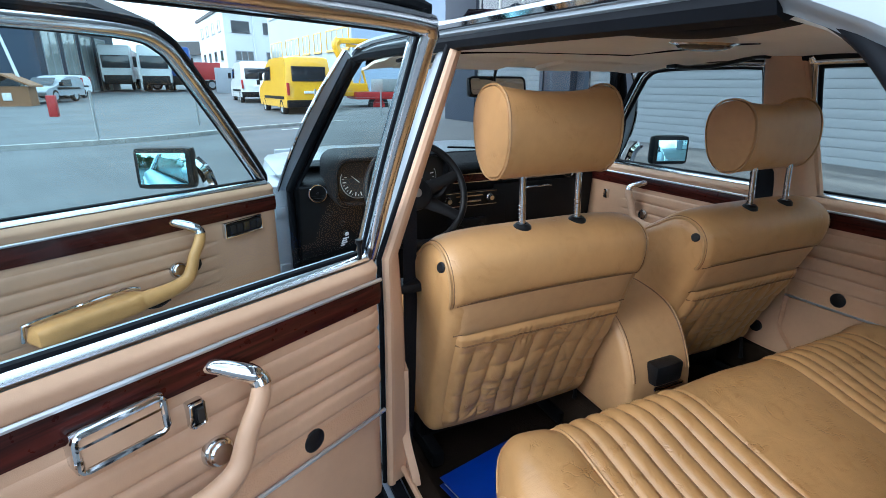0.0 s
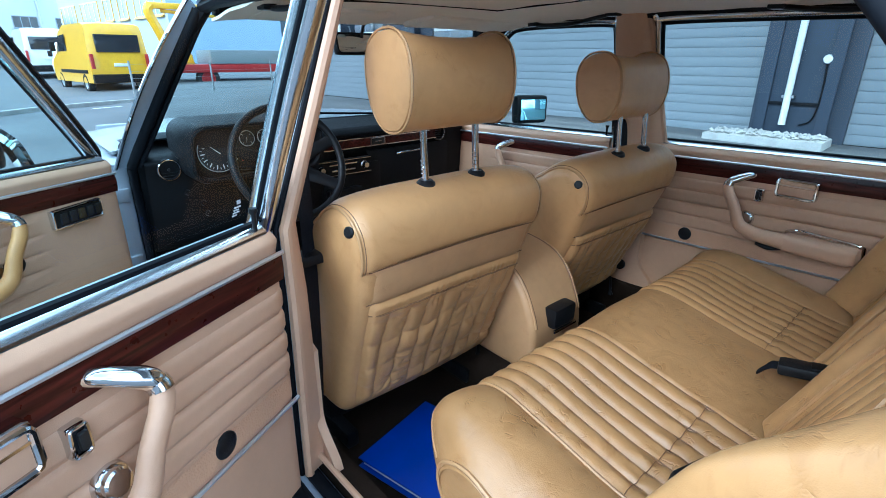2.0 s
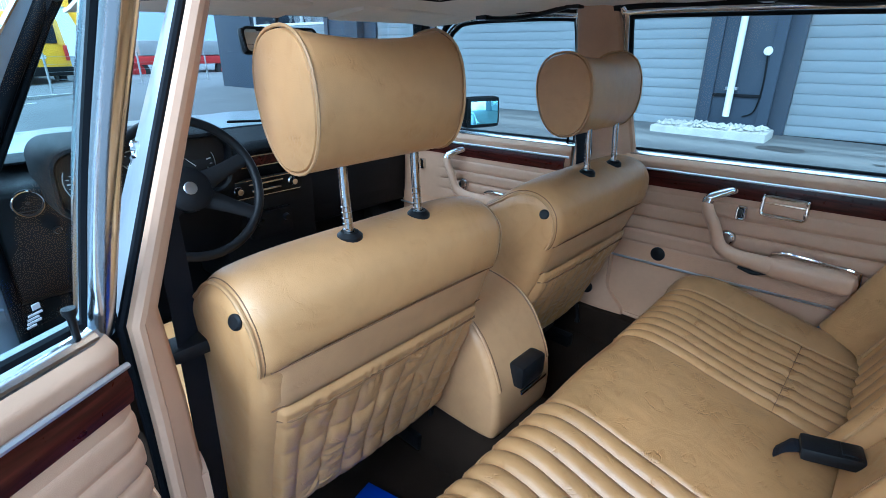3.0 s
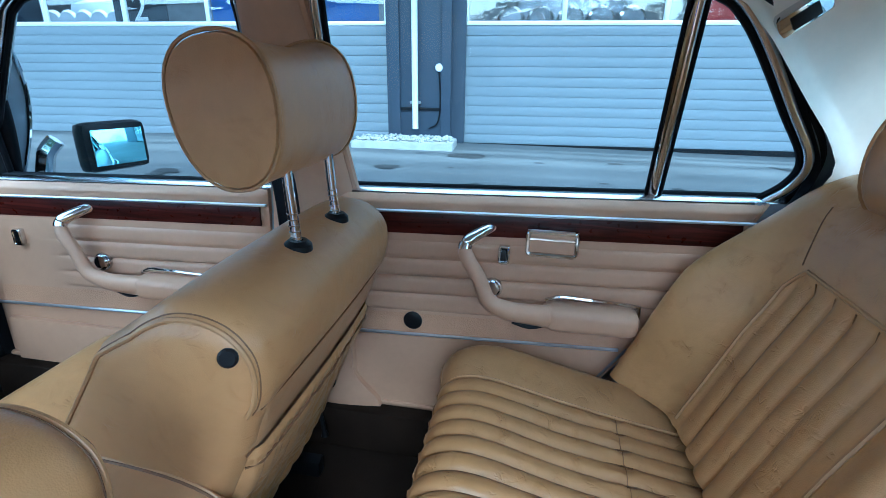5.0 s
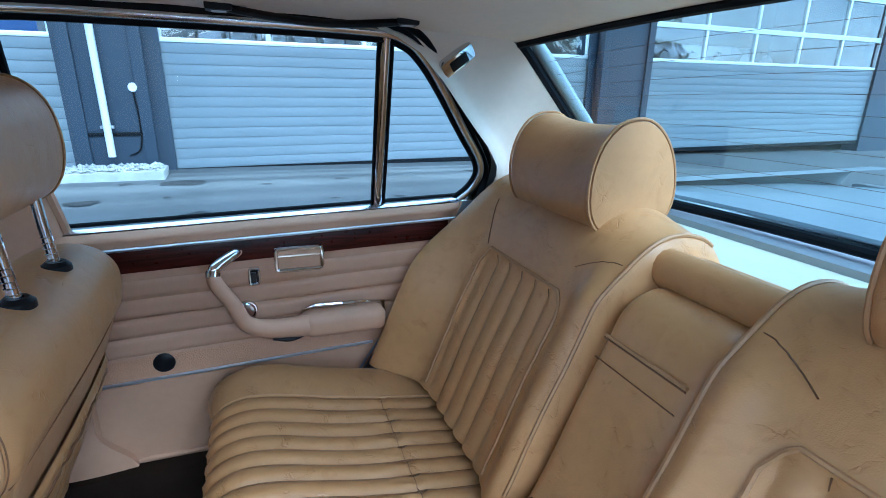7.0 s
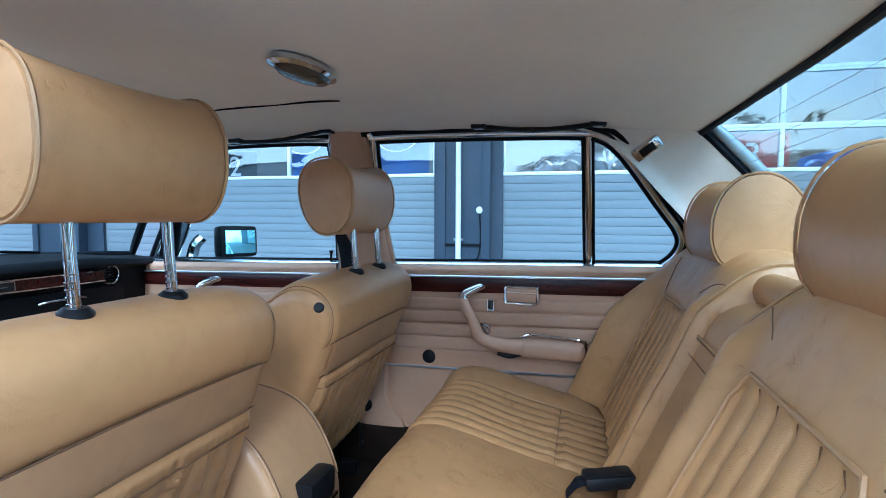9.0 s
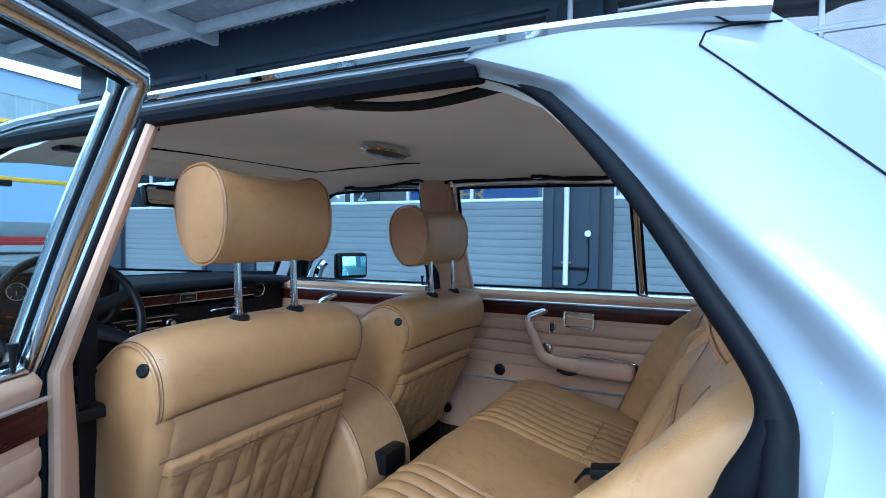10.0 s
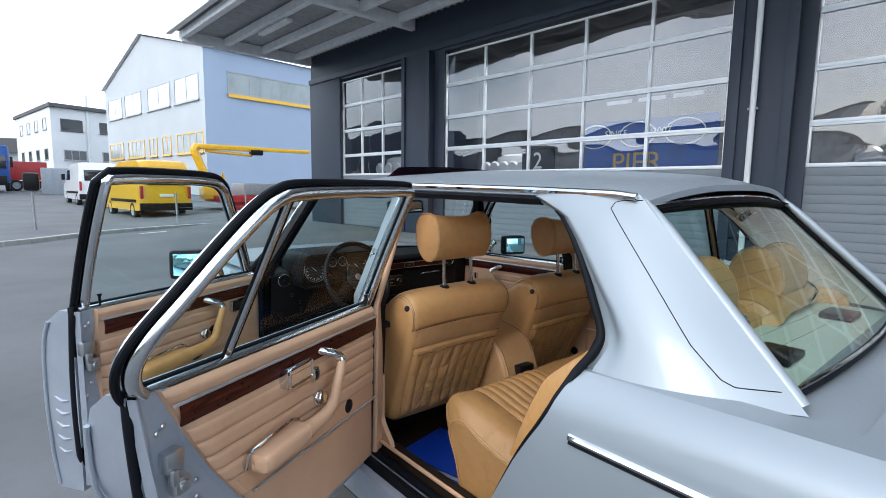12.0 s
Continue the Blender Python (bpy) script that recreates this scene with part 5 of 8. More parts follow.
    if not front:
        o_ = framed(-0.272, 0.838, 0.0125, 0.0215, BLACK, "window_switch", "chrome framed black window switch")
        a = Mb()
        a.box(0.682, 0.690, -0.276, -0.264, 0.826, 0.850, 0.003)
        part("rocker", sided(a, s), GAUGE, o_)
        framed(-0.374, 0.879, 0.056, 0.030, VINYL, "door_ashtray", "chrome framed tan door ashtray", 0.028, True)
    elif s > 0:
        framed(1.030, 0.772, 0.012, 0.022, BLACK, "window_switch", "chrome framed black window switch")
    else:
        o_ = framed(1.03, 0.800, 0.075, 0.026, BLACK, "switch_panel", "chrome framed panel of window switches")
        for k in range(5):
            a = Mb()
            a.box(0.6835, 0.690, 0.975 + 0.0265 * k, 0.995 + 0.0265 * k, 0.786, 0.814, 0.003)
            part("rocker", sided(a, s), AMBER if k == 2 else GAUGE, o_)
        a = Mb()
        a.lathe([(0, 0.022), (0.010, 0.022), (0.012, 0.008), (0.024, 0.006), (0.026, 0)], (0.702, 0.840, 0.722), (-1, 0, 0), 20)
        part("mirror_joystick", sided(a, s), BLACK, d, "black mirror control")
    a = Mb()
    if not front:
        a.lathe([(0, 0.004), (0.020, 0.004), (0.0235, 0.0015), (0.0235, -0.002)], (0.701, -0.060, 0.643), (-1, 0, 0), 24)
        part("crank_plug", sided(a, s), BLACK, d, "round black plug")
    else:
        a.box(0.690, 0.712, 0.62, 1.14, 0.37, 0.52, 0.02)
        part("map_pocket", sided(a, s), VINYL, d, "tan map pocket")
    pin_y = 0.330 if front else 0.110
    a = Mb()
    a.lathe([(0, 0.040), (0.0075, 0.040), (0.0078, 0.034), (0.0045, 0.028), (0.004, 0.0)], (0.728, pin_y, belt(pin_y)), (0, 0, 1), 12)
    part("lock_pin", sided(a, s), BLACK, d, "black lock pin")
    # pressed inner sheet beside the trim, rubber band, latch and flange ribs on the shut edge
    def trim_edge(z):
        return trim_rear(z + 0.035 * rear(z))

    def sheet(u, v):
        z = 0.345 + (belt(rear(0.95)) - 0.352) * v
        y0, y1_ = trim_edge(z) + 0.02, rear(z) + 0.004
        press = smooth(0.12, 0.24, u) * smooth(0.92, 0.80, u)
        dip = press * (0.006 + 0.010 * smooth(0.06, 0.0, abs(z - 0.78) - 0.05) + 0.005 * math.sin(z * 38) * smooth(0.72, 0.62, z))
        return (0.7135 + dip + 0.018 * smooth(0.90, 1.0, u), y0 + (y1_ - y0) * u, z)

    a = Mb()
    a.grid(sheet, 26, 60)
    part("inner_sheet", sided(a, s), SILVER_IN, d, "pressed silver painted inner sheet")
    zl = 0.79
    yl = trim_edge(zl) * 0.42 + rear(zl) * 0.58
    a = Mb()
    a.box(0.700, 0.728, yl - 0.024, yl + 0.020, zl + 0.012, zl + 0.058, 0.006).box(0.694, 0.722, yl - 0.010, yl + 0.028, zl - 0.044, zl - 0.002, 0.008).box(0.688, 0.70, yl - 0.022, yl - 0.004, zl - 0.012, zl + 0.022, 0.004)
    a.lathe([(0, 0.012), (0.011, 0.011), (0.013, 0.0)], (0.698, yl + 0.010, zl - 0.024), (-1, 0, 0), 16)
    part("latch", sided(a, s), STEEL, d, "steel door latch")
    for k, (zz, f) in enumerate(((0.905, 0.35), (0.895, 0.55), (0.70, 0.45), (0.66, 0.70), (0.56, 0.5), (0.74, 0.30))):
        yy = trim_edge(zz) * (1 - f) + rear(zz) * f
        a = Mb()
        a.lathe([(0, 0.004), (0.005, 0.0035), (0.0068, 0.0)], (sheet(0, (zz - 0.345) / 0.62)[0] + 0.004, yy, zz), (-1, 0, 0), 10)
        part("screw", sided(a, s), STEEL, d)
    a = Mb()
    run = [(0.738 + 0.016 * math.sin(math.pi * (z - 0.34) / 0.60), rear(z) + 0.004 + 0.030 * smooth(0.46, 0.36, z), z) for z in [0.352 + 0.0145 * k for k in range(41)]]
    a.tube([(0.740, rear(0.36) + 0.30, 0.345), (0.739, rear(0.36) + 0.12, 0.345)] + run + [(gx(0.97) - 0.002, rear(0.95) + 0.012, belt(rear(0.95)) + 0.004)], 0.0115, 10)
    part("edge_seal", sided(a, s), RUBBER, d, "black rubber door edge seal")
    # raised lip and pressed ribs on the outer flange
    a = Mb()
    a.tube([(xo(rear(z), z) - 0.006, rear(z) - 0.003, z) for z in [0.34 + 0.030 * k for k in range(20)]], 0.006, 8)
    part("flange_lip", sided(a, s), SILVER_IN, d)
    for k in range(5):
        z = 0.46 + 0.045 * k
        a = Mb()
        a.tube([(0.775, rear(z) - 0.002, z + 0.006), (0.800, rear(z) - 0.004, z), (0.832, rear(z) - 0.002, z + 0.012)], [0.002, 0.0055, 0.002], 6)
        part("flange_rib", sided(a, s), SILVER_IN, d)
    if front:
        # exterior mirror; the one on the open door is turned back on its foot
        turn = Matrix.Translation((0.80, 0.95 if s < 0 else 0.88, 0)) @ Matrix.Rotation(radians(-38 if s < 0 else -18), 4, "Z") @ Matrix.Translation((0, 0, 1.0)) @ Matrix.Rotation(radians(-2.5 if s < 0 else -2), 4, "X") @ Matrix.Translation((0, 0, -1.0)) @ Matrix.Translation((-0.80, -0.95, 0))
        a = Mb()
        a.box(0.785, 0.960, 0.905, 0.965, 0.935, 1.068, 0.022)
        o_ = part("door_mirror", sided(a.moved(turn), s), BLACK, d, "black cased door mirror")
        a = Mb()
        a.box(0.802, 0.943, 0.9005, 0.906, 0.953, 1.050, 0.010)
        part("mirror_glass", sided(a.moved(turn), s), MIRROR, o_)
        a = Mb()
        a.tube(spline([(0.80, 0.955, 1.02), (0.785, 0.975, 0.99), (0.78, 0.985, 0.955), (0.775, 0.99, 0.925)], 5), [0.022] * 16, 8)
        part("mirror_foot", sided(a, s), CHROME, o_)
    a = Mb()
    yy0 = rear(0.8) + 0.10
    a.tube(spline([(xo(yy0, 0.83) + 0.01, yy0, 0.83), (xo(yy0, 0.83) + 0.035, yy0 + 0.03, 0.832), (xo(yy0, 0.83) + 0.035, yy0 + 0.13, 0.832), (xo(yy0, 0.83) + 0.01, yy0 + 0.16, 0.83)], 4), 0.009, 8)
    part("door_handle", sided(a, s), CHROME, d, "chrome exterior door handle")
    a = Mb()
    a.tube([(xo(y, 0.865) + 0.003, y, 0.865 - 0.007 * y) for y in [rear(0.86) + 0.01 + (y1 - 0.02 - rear(0.86)) * k / 10 for k in range(11)]], 0.012, 8)
    part("trim_strip", sided(a, s), CHROME, d)
    return d


def swung(angle, closed_at, open_at, up=0.0):
    """The pose of an opened door, which takes the point closed_at to open_at."""
    return Matrix.Translation((*open_at, up)) @ Matrix.Rotation(radians(angle), 4, "Z") @ Matrix.Translation((-closed_at[0], -closed_at[1], 0))


door(1, "front", Matrix(), "closed front door with tan trim")
door(1, "rear", Matrix(), "closed rear door with tan trim")
door(-1, "rear", swung(-60.5, (-0.726, -0.074), (-0.972, -0.049), 0.010), "wide open rear door with tan trim")
door(-1, "front", swung(-55.7, (-0.717, 0.909), (-1.096, 0.822), 0.035), "wide open front door with tan trim")

# ------------------------------------------------------------ seats
BACK_LOOP = [(0.095, 0.415), (0.060, 0.52), (0.020, 0.64), (-0.018, 0.745), (-0.038, 0.815), (-0.058, 0.875), (-0.056, 0.935), (-0.025, 0.972), (0.025, 0.984), (0.075, 0.968), (0.108, 0.92), (0.130, 0.84), (0.165, 0.70), (0.205, 0.56), (0.235, 0.46), (0.200, 0.405), (0.145, 0.395)]


def loop_normals(pts):
    c = sum((Vector(p) for p in pts), Vector((0, 0, 0))) / len(pts)
    out = []
    for i, p in enumerate(pts):
        t = (pts[(i + 1) % len(pts)] - pts[i - 1]).normalized()
        n = Vector((0, -t.z, t.y))
        out.append(n if n.dot(p - c) > 0 else -n)
    return out


def lofted(pts, half, r, steps=6, middle=11, drop=0.0, bow=0.0, relief=None, wing=None, taper=None):
    """A cushion body: a closed outline in y and z drawn out along x, with rounded ends."""
    nrm = loop_normals(pts)
    c = sum(pts, Vector((0, 0, 0))) / len(pts)
    rows = []
    xs_ = [-half + r * (1 - math.cos(math.pi / 2 * k / steps)) for k in range(steps + 1)]
    ins = [r * (1 - math.sin(math.pi / 2 * k / steps)) for k in range(steps + 1)]
    mids = [(-half + r + (2 * half - 2 * r) * k / (middle + 1), 0.0) for k in range(1, middle + 1)]
    secs = list(zip(xs_, ins)) + mids + [(-x, i) for x, i in zip(xs_[::-1], ins[::-1])]
    mb = Mb()
    n = len(pts)
    for x, i in secs:
        t = abs(x) / half
        for p, q in zip(pts, nrm):
            i2 = i - (relief(t, p.z) if relief and q.y < 0 else 0)
            z = p.z - q.z * i2
            fwd = wing(t, p.z) if wing and q.y > 0 else 0.0
            xt = x * (taper(p.z) if taper else 1.0)
            mb.v.append((xt, p.y + fwd - q.y * i2 - bow * (1 - t * t) * (1 if q.y < 0 else 0), z - drop * t ** 5 * smooth(0.7, 0.98, p.z)))
    for a in range(len(secs) - 1):
        for j in range(n):
            mb.f.append((a * n + j, a * n + (j + 1) % n, (a + 1) * n + (j + 1) % n, (a + 1) * n + j))
    for a, sgn in ((0, -1), (len(secs) - 1, 1)):
        k = len(mb.v)
        mb.v.append(((secs[a][0] + sgn * 0.004) * (taper(c.z) if taper else 1.0), c.y + (0.045 if wing else 0.0), c.z))
        for j in range(n):
            mb.f.append((a * n + j, a * n + (j + 1) % n, k))
    return mb


def egg(height, depth, n=36, full=0.16):
    """Outline of a headrest in y and z: fuller towards the front and top."""
    pts = []
    for k in range(n):
        a = 2 * math.pi * k / n
        y, z = math.cos(a), math.sin(a)
        y2 = (abs(y) ** 0.86) * (1 if y > 0 else -1) * depth / 2
        z2 = (abs(z) ** 0.90) * (1 if z > 0 else -1) * height / 2
        y2 *= 1.0 - full * z          # fuller below, or above
        pts.append((y2, z2))
    return pts


def headrest(parent, centre, half, height, depth, lean, facing=1, label="padded tan leather headrest", full=0.16):
    """facing 1: the scooped face looks to +y."""
    out = egg(height, depth, 36, full)
    lo = radians(lean)
    mb = Mb()
    n = len(out)
    steps = 33
    secs = []
    for i in range(steps):
        t = -1 + 2 * i / (steps - 1)
        x = half * t
        edge = max(0.0, (abs(t) - 0.93) / 0.07)
        inset = 0.005 * (1 - math.sqrt(max(0, 1 - edge * edge)))
        secs.append((x, t, inset))
    for x, t, inset in secs:
        for y, z in out:
            r = math.hypot(y, z)
            k = (r - inset) / r
            a = math.atan2(z, y * facing)
            scoop = 0.030 * (1 - abs(t) ** 2.2) * max(0.0, math.cos(a - radians(55))) ** 1.5
            k -= scoop / r
            yy, zz = y * k, z * k
            y3 = yy * math.cos(lo) - zz * math.sin(lo)
            z3 = yy * math.sin(lo) + zz * math.cos(lo)
            mb.v.append((centre[0] + x, centre[1] + y3, centre[2] + z3))
    for i in range(steps - 1):
        for j in range(n):
            mb.f.append((i * n + j, i * n + (j + 1) % n, (i + 1) * n + (j + 1) % n, (i + 1) * n + j))
    for i, sg in ((0, -1), (steps - 1, 1)):
        k = len(mb.v)
        mb.v.append((centre[0] + sg * (half + 0.006), centre[1], centre[2]))
        for j in range(n):
            mb.f.append((i * n + j, i * n + (j + 1) % n, k))
    o = part("headrest", mb, LEATHER_BACK, parent, label)
    for sg in (-1, 1):
        pts = []
        for y, z in out:
            yy, zz = y * 0.998, z * 0.998
            pts.append((centre[0] + sg * (half - 0.003), centre[1] + yy * math.cos(lo) - zz * math.sin(lo), centre[2] + yy * math.sin(lo) + zz * math.cos(lo)))
        part("piping", Mb().tube(pts, 0.0026, 6, closed=True), PIPING, o)
    return o


def front_seat(cx, label, low=0.0, rest=(0.018, 1.192), lean=0.0, ahead=0.0, head=0.147, hx=-0.004):
    seat = thing("front_seat", label, "seat", "front seats", (cx, 0.15, 0.262))
    tip = Matrix.Translation((0, ahead, 0)) @ Matrix.Translation((0, -0.01, 0.95)) @ Matrix.Rotation(radians(lean), 4, "X") @ Matrix.Translation((0, 0.01, -0.95))
    off = Matrix.Translation((0, -0.15, -0.262 - low))
    base = Matrix.Translation((0, ahead - (0.01 if lean else 0), 0)) @ off
    off = off @ tip
    pts = spline([(0, y, z) for y, z in BACK_LOOP], 12, closed=True)

    def roll(t, z):
        """The padded roll along the top of the back overhangs the flat panel below a sunken seam."""
        zs = z - 0.012 * (1 - t * t)
        k = smooth(1.0, 0.86, t)
        return k * (0.0025 * smooth(0.835, 0.850, zs) * smooth(0.93, 0.86, zs) - 0.0035 * math.exp(-((zs - 0.836) / 0.006) ** 2) - 0.0025 * math.exp(-((zs - 0.752) / 0.006) ** 2) + 0.001 * smooth(0.752, 0.775, zs) * smooth(0.835, 0.81, zs))

    half, r = 0.286, 0.036

    def waist(z):
        """The back narrows below the shoulders."""
        return lerp_table([(0.40, 0.915), (0.70, 0.935), (0.82, 0.960), (0.95, 1.0)], z)

    def bolster(t, z):
        """Side wings that stand forward of the backrest."""
        return smooth(0.60, 0.86, t) * 0.105 * lerp_table([(0.40, 0.0), (0.47, 0.75), (0.66, 1.0), (0.76, 0.85), (0.90, 0.45), (0.94, 0.12), (0.97, 0.0)], z)

    body = lofted(pts, half, r, 8, 25, 0.018, 0.010, roll, bolster, waist)
    back = part("backrest", body.moved(off), LEATHER_BACK, seat, "tan leather backrest")
    nrm = loop_normals(pts)
    np_, last = len(pts), 2 * 9 + 25 - 1

    def skin(sg, k, j):
        """A point of the padded body and its outward direction: k sections in from the side sg, j along the outline."""
        sec = k if sg < 0 else last - k
        a = math.pi / 2 * k / 8
        return Vector(body.v[sec * np_ + j % np_]), (Vector((sg * math.cos(a), 0, 0)) + nrm[j % np_] * math.sin(a)).normalized()

    for sg in (-1, 1):
        run = [k for k in range(np_) if pts[k].z > (0.835 if nrm[k].y < 0 else 0.60)]
        run.sort(key=lambda k: ((pts[k].y > 0.02), pts[k].z if pts[k].y <= 0.02 else -pts[k].z))
        line = [(lambda q: q[0] + q[1] * 0.0012)(skin(sg, 4, k)) for k in run]
        part("piping", Mb().tube(line, 0.0036, 7).moved(off), PIPING, back)
        stitch = [(lambda q: q[0] + q[1] * 0.0002)(skin(sg, 5, k)) for k in run]
        part("edge_stitching", Mb().tube(stitch, 0.0010, 5).moved(off), STITCH, back)
        near = min(range(np_), key=lambda k: (pts[k].z - 0.957) ** 2 + (10 if nrm[k].y > 0 else 0))
        at_, out_ = skin(sg, 2, near)
        b = Mb()
        b.lathe([(0, 0.0042), (0.009, 0.0042), (0.0118, 0.0015), (0.0118, -0.006)], at_, out_, 18)
        part("side_button", b.moved(off), BLACK, back, "small black button")

    def rear_y(z):
        tab = sorted((p.z, p.y) for p in pts if p.y < 0.10 and p.z > 0.40 and p.y < lerp_table([(0.40, 0.10), (0.98, 0.0)], p.z) + 0.02)
        return lerp_table(tab, z)

    # seams across the back
    for z in (0.838, 0.752):
        s = Mb()
        s.tube([((-half + 0.022 + (2 * half - 0.044) * k / 20) * waist(z), rear_y(z + 0.012 * math.cos(3.14 * (k / 20 - 0.5))) - 0.0095 * (1 - (k / 10 - 1) ** 2) - 0.0020, z + 0.012 * math.cos(3.14 * (k / 20 - 0.5))) for k in range(21)], 0.0015, 5)
        part("seam", s.moved(off), STITCH, back)
    # quilted map pocket, slack and slightly puckered
    rq = random.Random(int(cx * 1000))
    ph = [rq.uniform(0, 6) for _ in range(8)]

    def pocket(u, v):
        t = 2 * u - 1
        x = t * (half - 0.020 - 0.008 * (1 - v)) * waist(0.42 + 0.33 * v)
        z = 0.425 + (0.752 - 0.425) * v + 0.012 * math.cos(1.57 * t) * v
        y = rear_y(max(0.42, z)) - 0.010 * (1 - t * t) + 0.016 * max(0.0, (abs(t) - 0.86) / 0.14) ** 2
        fx = (u * 9.0 + 0.12 * math.sin(4 * v + ph[0])) % 1.0
        fz = (v * 4.6 + 0.18 * math.sin(7 * u + ph[6]) + 0.08 * math.sin(23 * u + ph[7])) % 1.0
        puff = (1 - abs(2 * fx - 1) ** 3.0) * (0.55 + 0.45 * (1 - abs(2 * fz - 1) ** 3.5))
        ruche = smooth(0.72, 0.86, v) * smooth(0.99, 0.93, v) * math.sin(u * 150 + 3 * math.sin(17 * u + ph[0])) * (0.5 + 0.5 * math.sin(31 * u + ph[5]))
        hem = smooth(0.85, 0.93, v)
        nz = noise.noise(Vector((u * 5.0 + ph[1], v * 3.2, ph[2])))
        rid = 1 - abs(noise.noise(Vector((u * 3.5 + ph[3], v * 9.0 + 1.5 * nz, ph[4])))) * 3.2
        fold = max(0.0, rid) ** 2 * (0.5 + noise.noise(Vector((u * 9, v * 4, ph[5]))))
        bulge = 0.010 + (0.0090 * puff + 0.0050 * nz - 0.0048 * max(0, fold)) * (1 - hem) + 0.004 * hem + 0.0016 * ruche
        bulge *= (0.45 + 0.55 * smooth(0.0, 0.05, 1 - v)) * smooth(0, 0.04, u) * smooth(0, 0.04, 1 - u) * (0.35 + 0.65 * smooth(0, 0.12, v))
        return (x, y - 0.002 - bulge, z)

    def mid_panel(u, v):
        t = 2 * u - 1
        z = 0.748 + 0.088 * v + 0.012 * math.cos(1.57 * t)
        x = t * (half - 0.016) * waist(z)
        puff = 0.003 * math.sin(math.pi * v) ** 0.6
        return (x, rear_y(z) - 0.010 * (1 - t * t) + 0.016 * max(0.0, (abs(t) - 0.86) / 0.14) ** 2 - 0.0028 - puff, z)

    part("back_panel", Mb().grid(mid_panel, 60, 14).moved(off), PANEL_HIDE, back, "smooth tan panel above the pocket")
    part("map_pocket", Mb().grid(pocket, 180, 90).moved(off), LEATHER_BACK, back, "quilted tan leather map pocket")
    s = Mb()
    s.tube([(p[0], p[1] - 0.0015, p[2]) for p in (pocket(0.02 + 0.96 * k / 30, 0.905) for k in range(31))], 0.0022, 5)
    part("pocket_seam", s.moved(off), STITCH, back)
    # cushion and frame
    cpts = spline([(0, y, z) for y, z in ((0.18, 0.40), (0.17, 0.50), (0.22, 0.545), (0.45, 0.56), (0.62, 0.585), (0.70, 0.57), (0.72, 0.50), (0.69, 0.42), (0.45, 0.38))], 5, closed=True)
    part("cushion", lofted(cpts, 0.275, 0.05).moved(base), LEATHER, seat, "tan leather seat cushion")
    s = Mb()
    s.box(-0.24, 0.24, 0.20, 0.66, 0.30, 0.40, 0.02).box(-0.235, -0.20, 0.12, 0.70, 0.262, 0.31, 0.006).box(0.20, 0.235, 0.12, 0.70, 0.262, 0.31, 0.006)
    part("seat_frame", s.moved(base), BLACK, seat, "black steel seat frame")
    s = Mb()
    s.tube(spline([(0.245, 0.155, 0.47), (0.25, 0.13, 0.42), (0.25, 0.12, 0.355)], 5), [0.006] * 10 + [0.010], 8)
    part("release_lever", s.moved(base), BLACK, seat, "black backrest lever")
    # headrest on two steel posts
    for px in (hx + 0.012 - 0.0775, hx + 0.012 + 0.0775):
        s = Mb()
        s.tube([(px, -0.002, 0.965), (px, 0.006, 1.05), (px, 0.012, rest[1] - 0.03)], 0.0078, 12)
        for k in range(5):
            s.lathe([(0.0079, -0.001), (0.0088, 0.0), (0.0079, 0.001)], (px, 0.0015 + 0.0008 * k, 0.995 + 0.009 * k), (0, 0.1, 1), 12)
        part("post", s.moved(base), CHROME, seat, "steel headrest post")
        s = Mb()
        s.lathe([(0.008, 0.009), (0.014, 0.009), (0.0205, 0.003), (0.0215, -0.006)], (px, -0.001, 0.982), (0, -0.05, 1), 20)
        part("post_collar", s.moved(base), BLACK, seat)
    headrest(seat, (hx, rest[0] + ahead - 0.15, rest[1] - low - 0.262), head, 0.196, 0.150, -8, full=-0.10)
    return seat


front_seat(-0.378, "tan leather driver's seat with a quilted map pocket", -0.016, (0.018, 1.192), 0.0, 0.047)
front_seat(0.362, "tan leather passenger seat with a quilted map pocket", 0.005, (0.038, 1.176), 4.0, 0.030, 0.142, 0.002)

# --- rear bench
bench = thing("rear_bench_seat", "worn tan leather bench seat with fluted panels", "seat", at=(0, -0.6, 0.262))
OFFB = Matrix.Translation((0, 0.6, -0.262))
CUSH = spline([(0, y, z) for y, z in ((-0.285, 0.275), (-0.250, 0.36), (-0.212, 0.48), (-0.180, 0.565), (-0.180, 0.612), (-0.210, 0.640), (-0.27, 0.646), (-0.39, 0.622), (-0.53, 0.590), (-0.66, 0.566), (-0.76, 0.552))], 8)
FL0, FLP, FLN = 0.165, 0.0420, 8
FL1 = FL0 + FLP * FLN


def flute(a, sharp=2.6):
    """Height of a row of padded flutes at the distance a from the middle: 0 in the seams, 1 on the crowns."""
    if not FL0 < a < FL1:
        return 0.0
    f = ((a - FL0) / FLP) % 1.0
    return 1 - abs(2 * f - 1) ** sharp


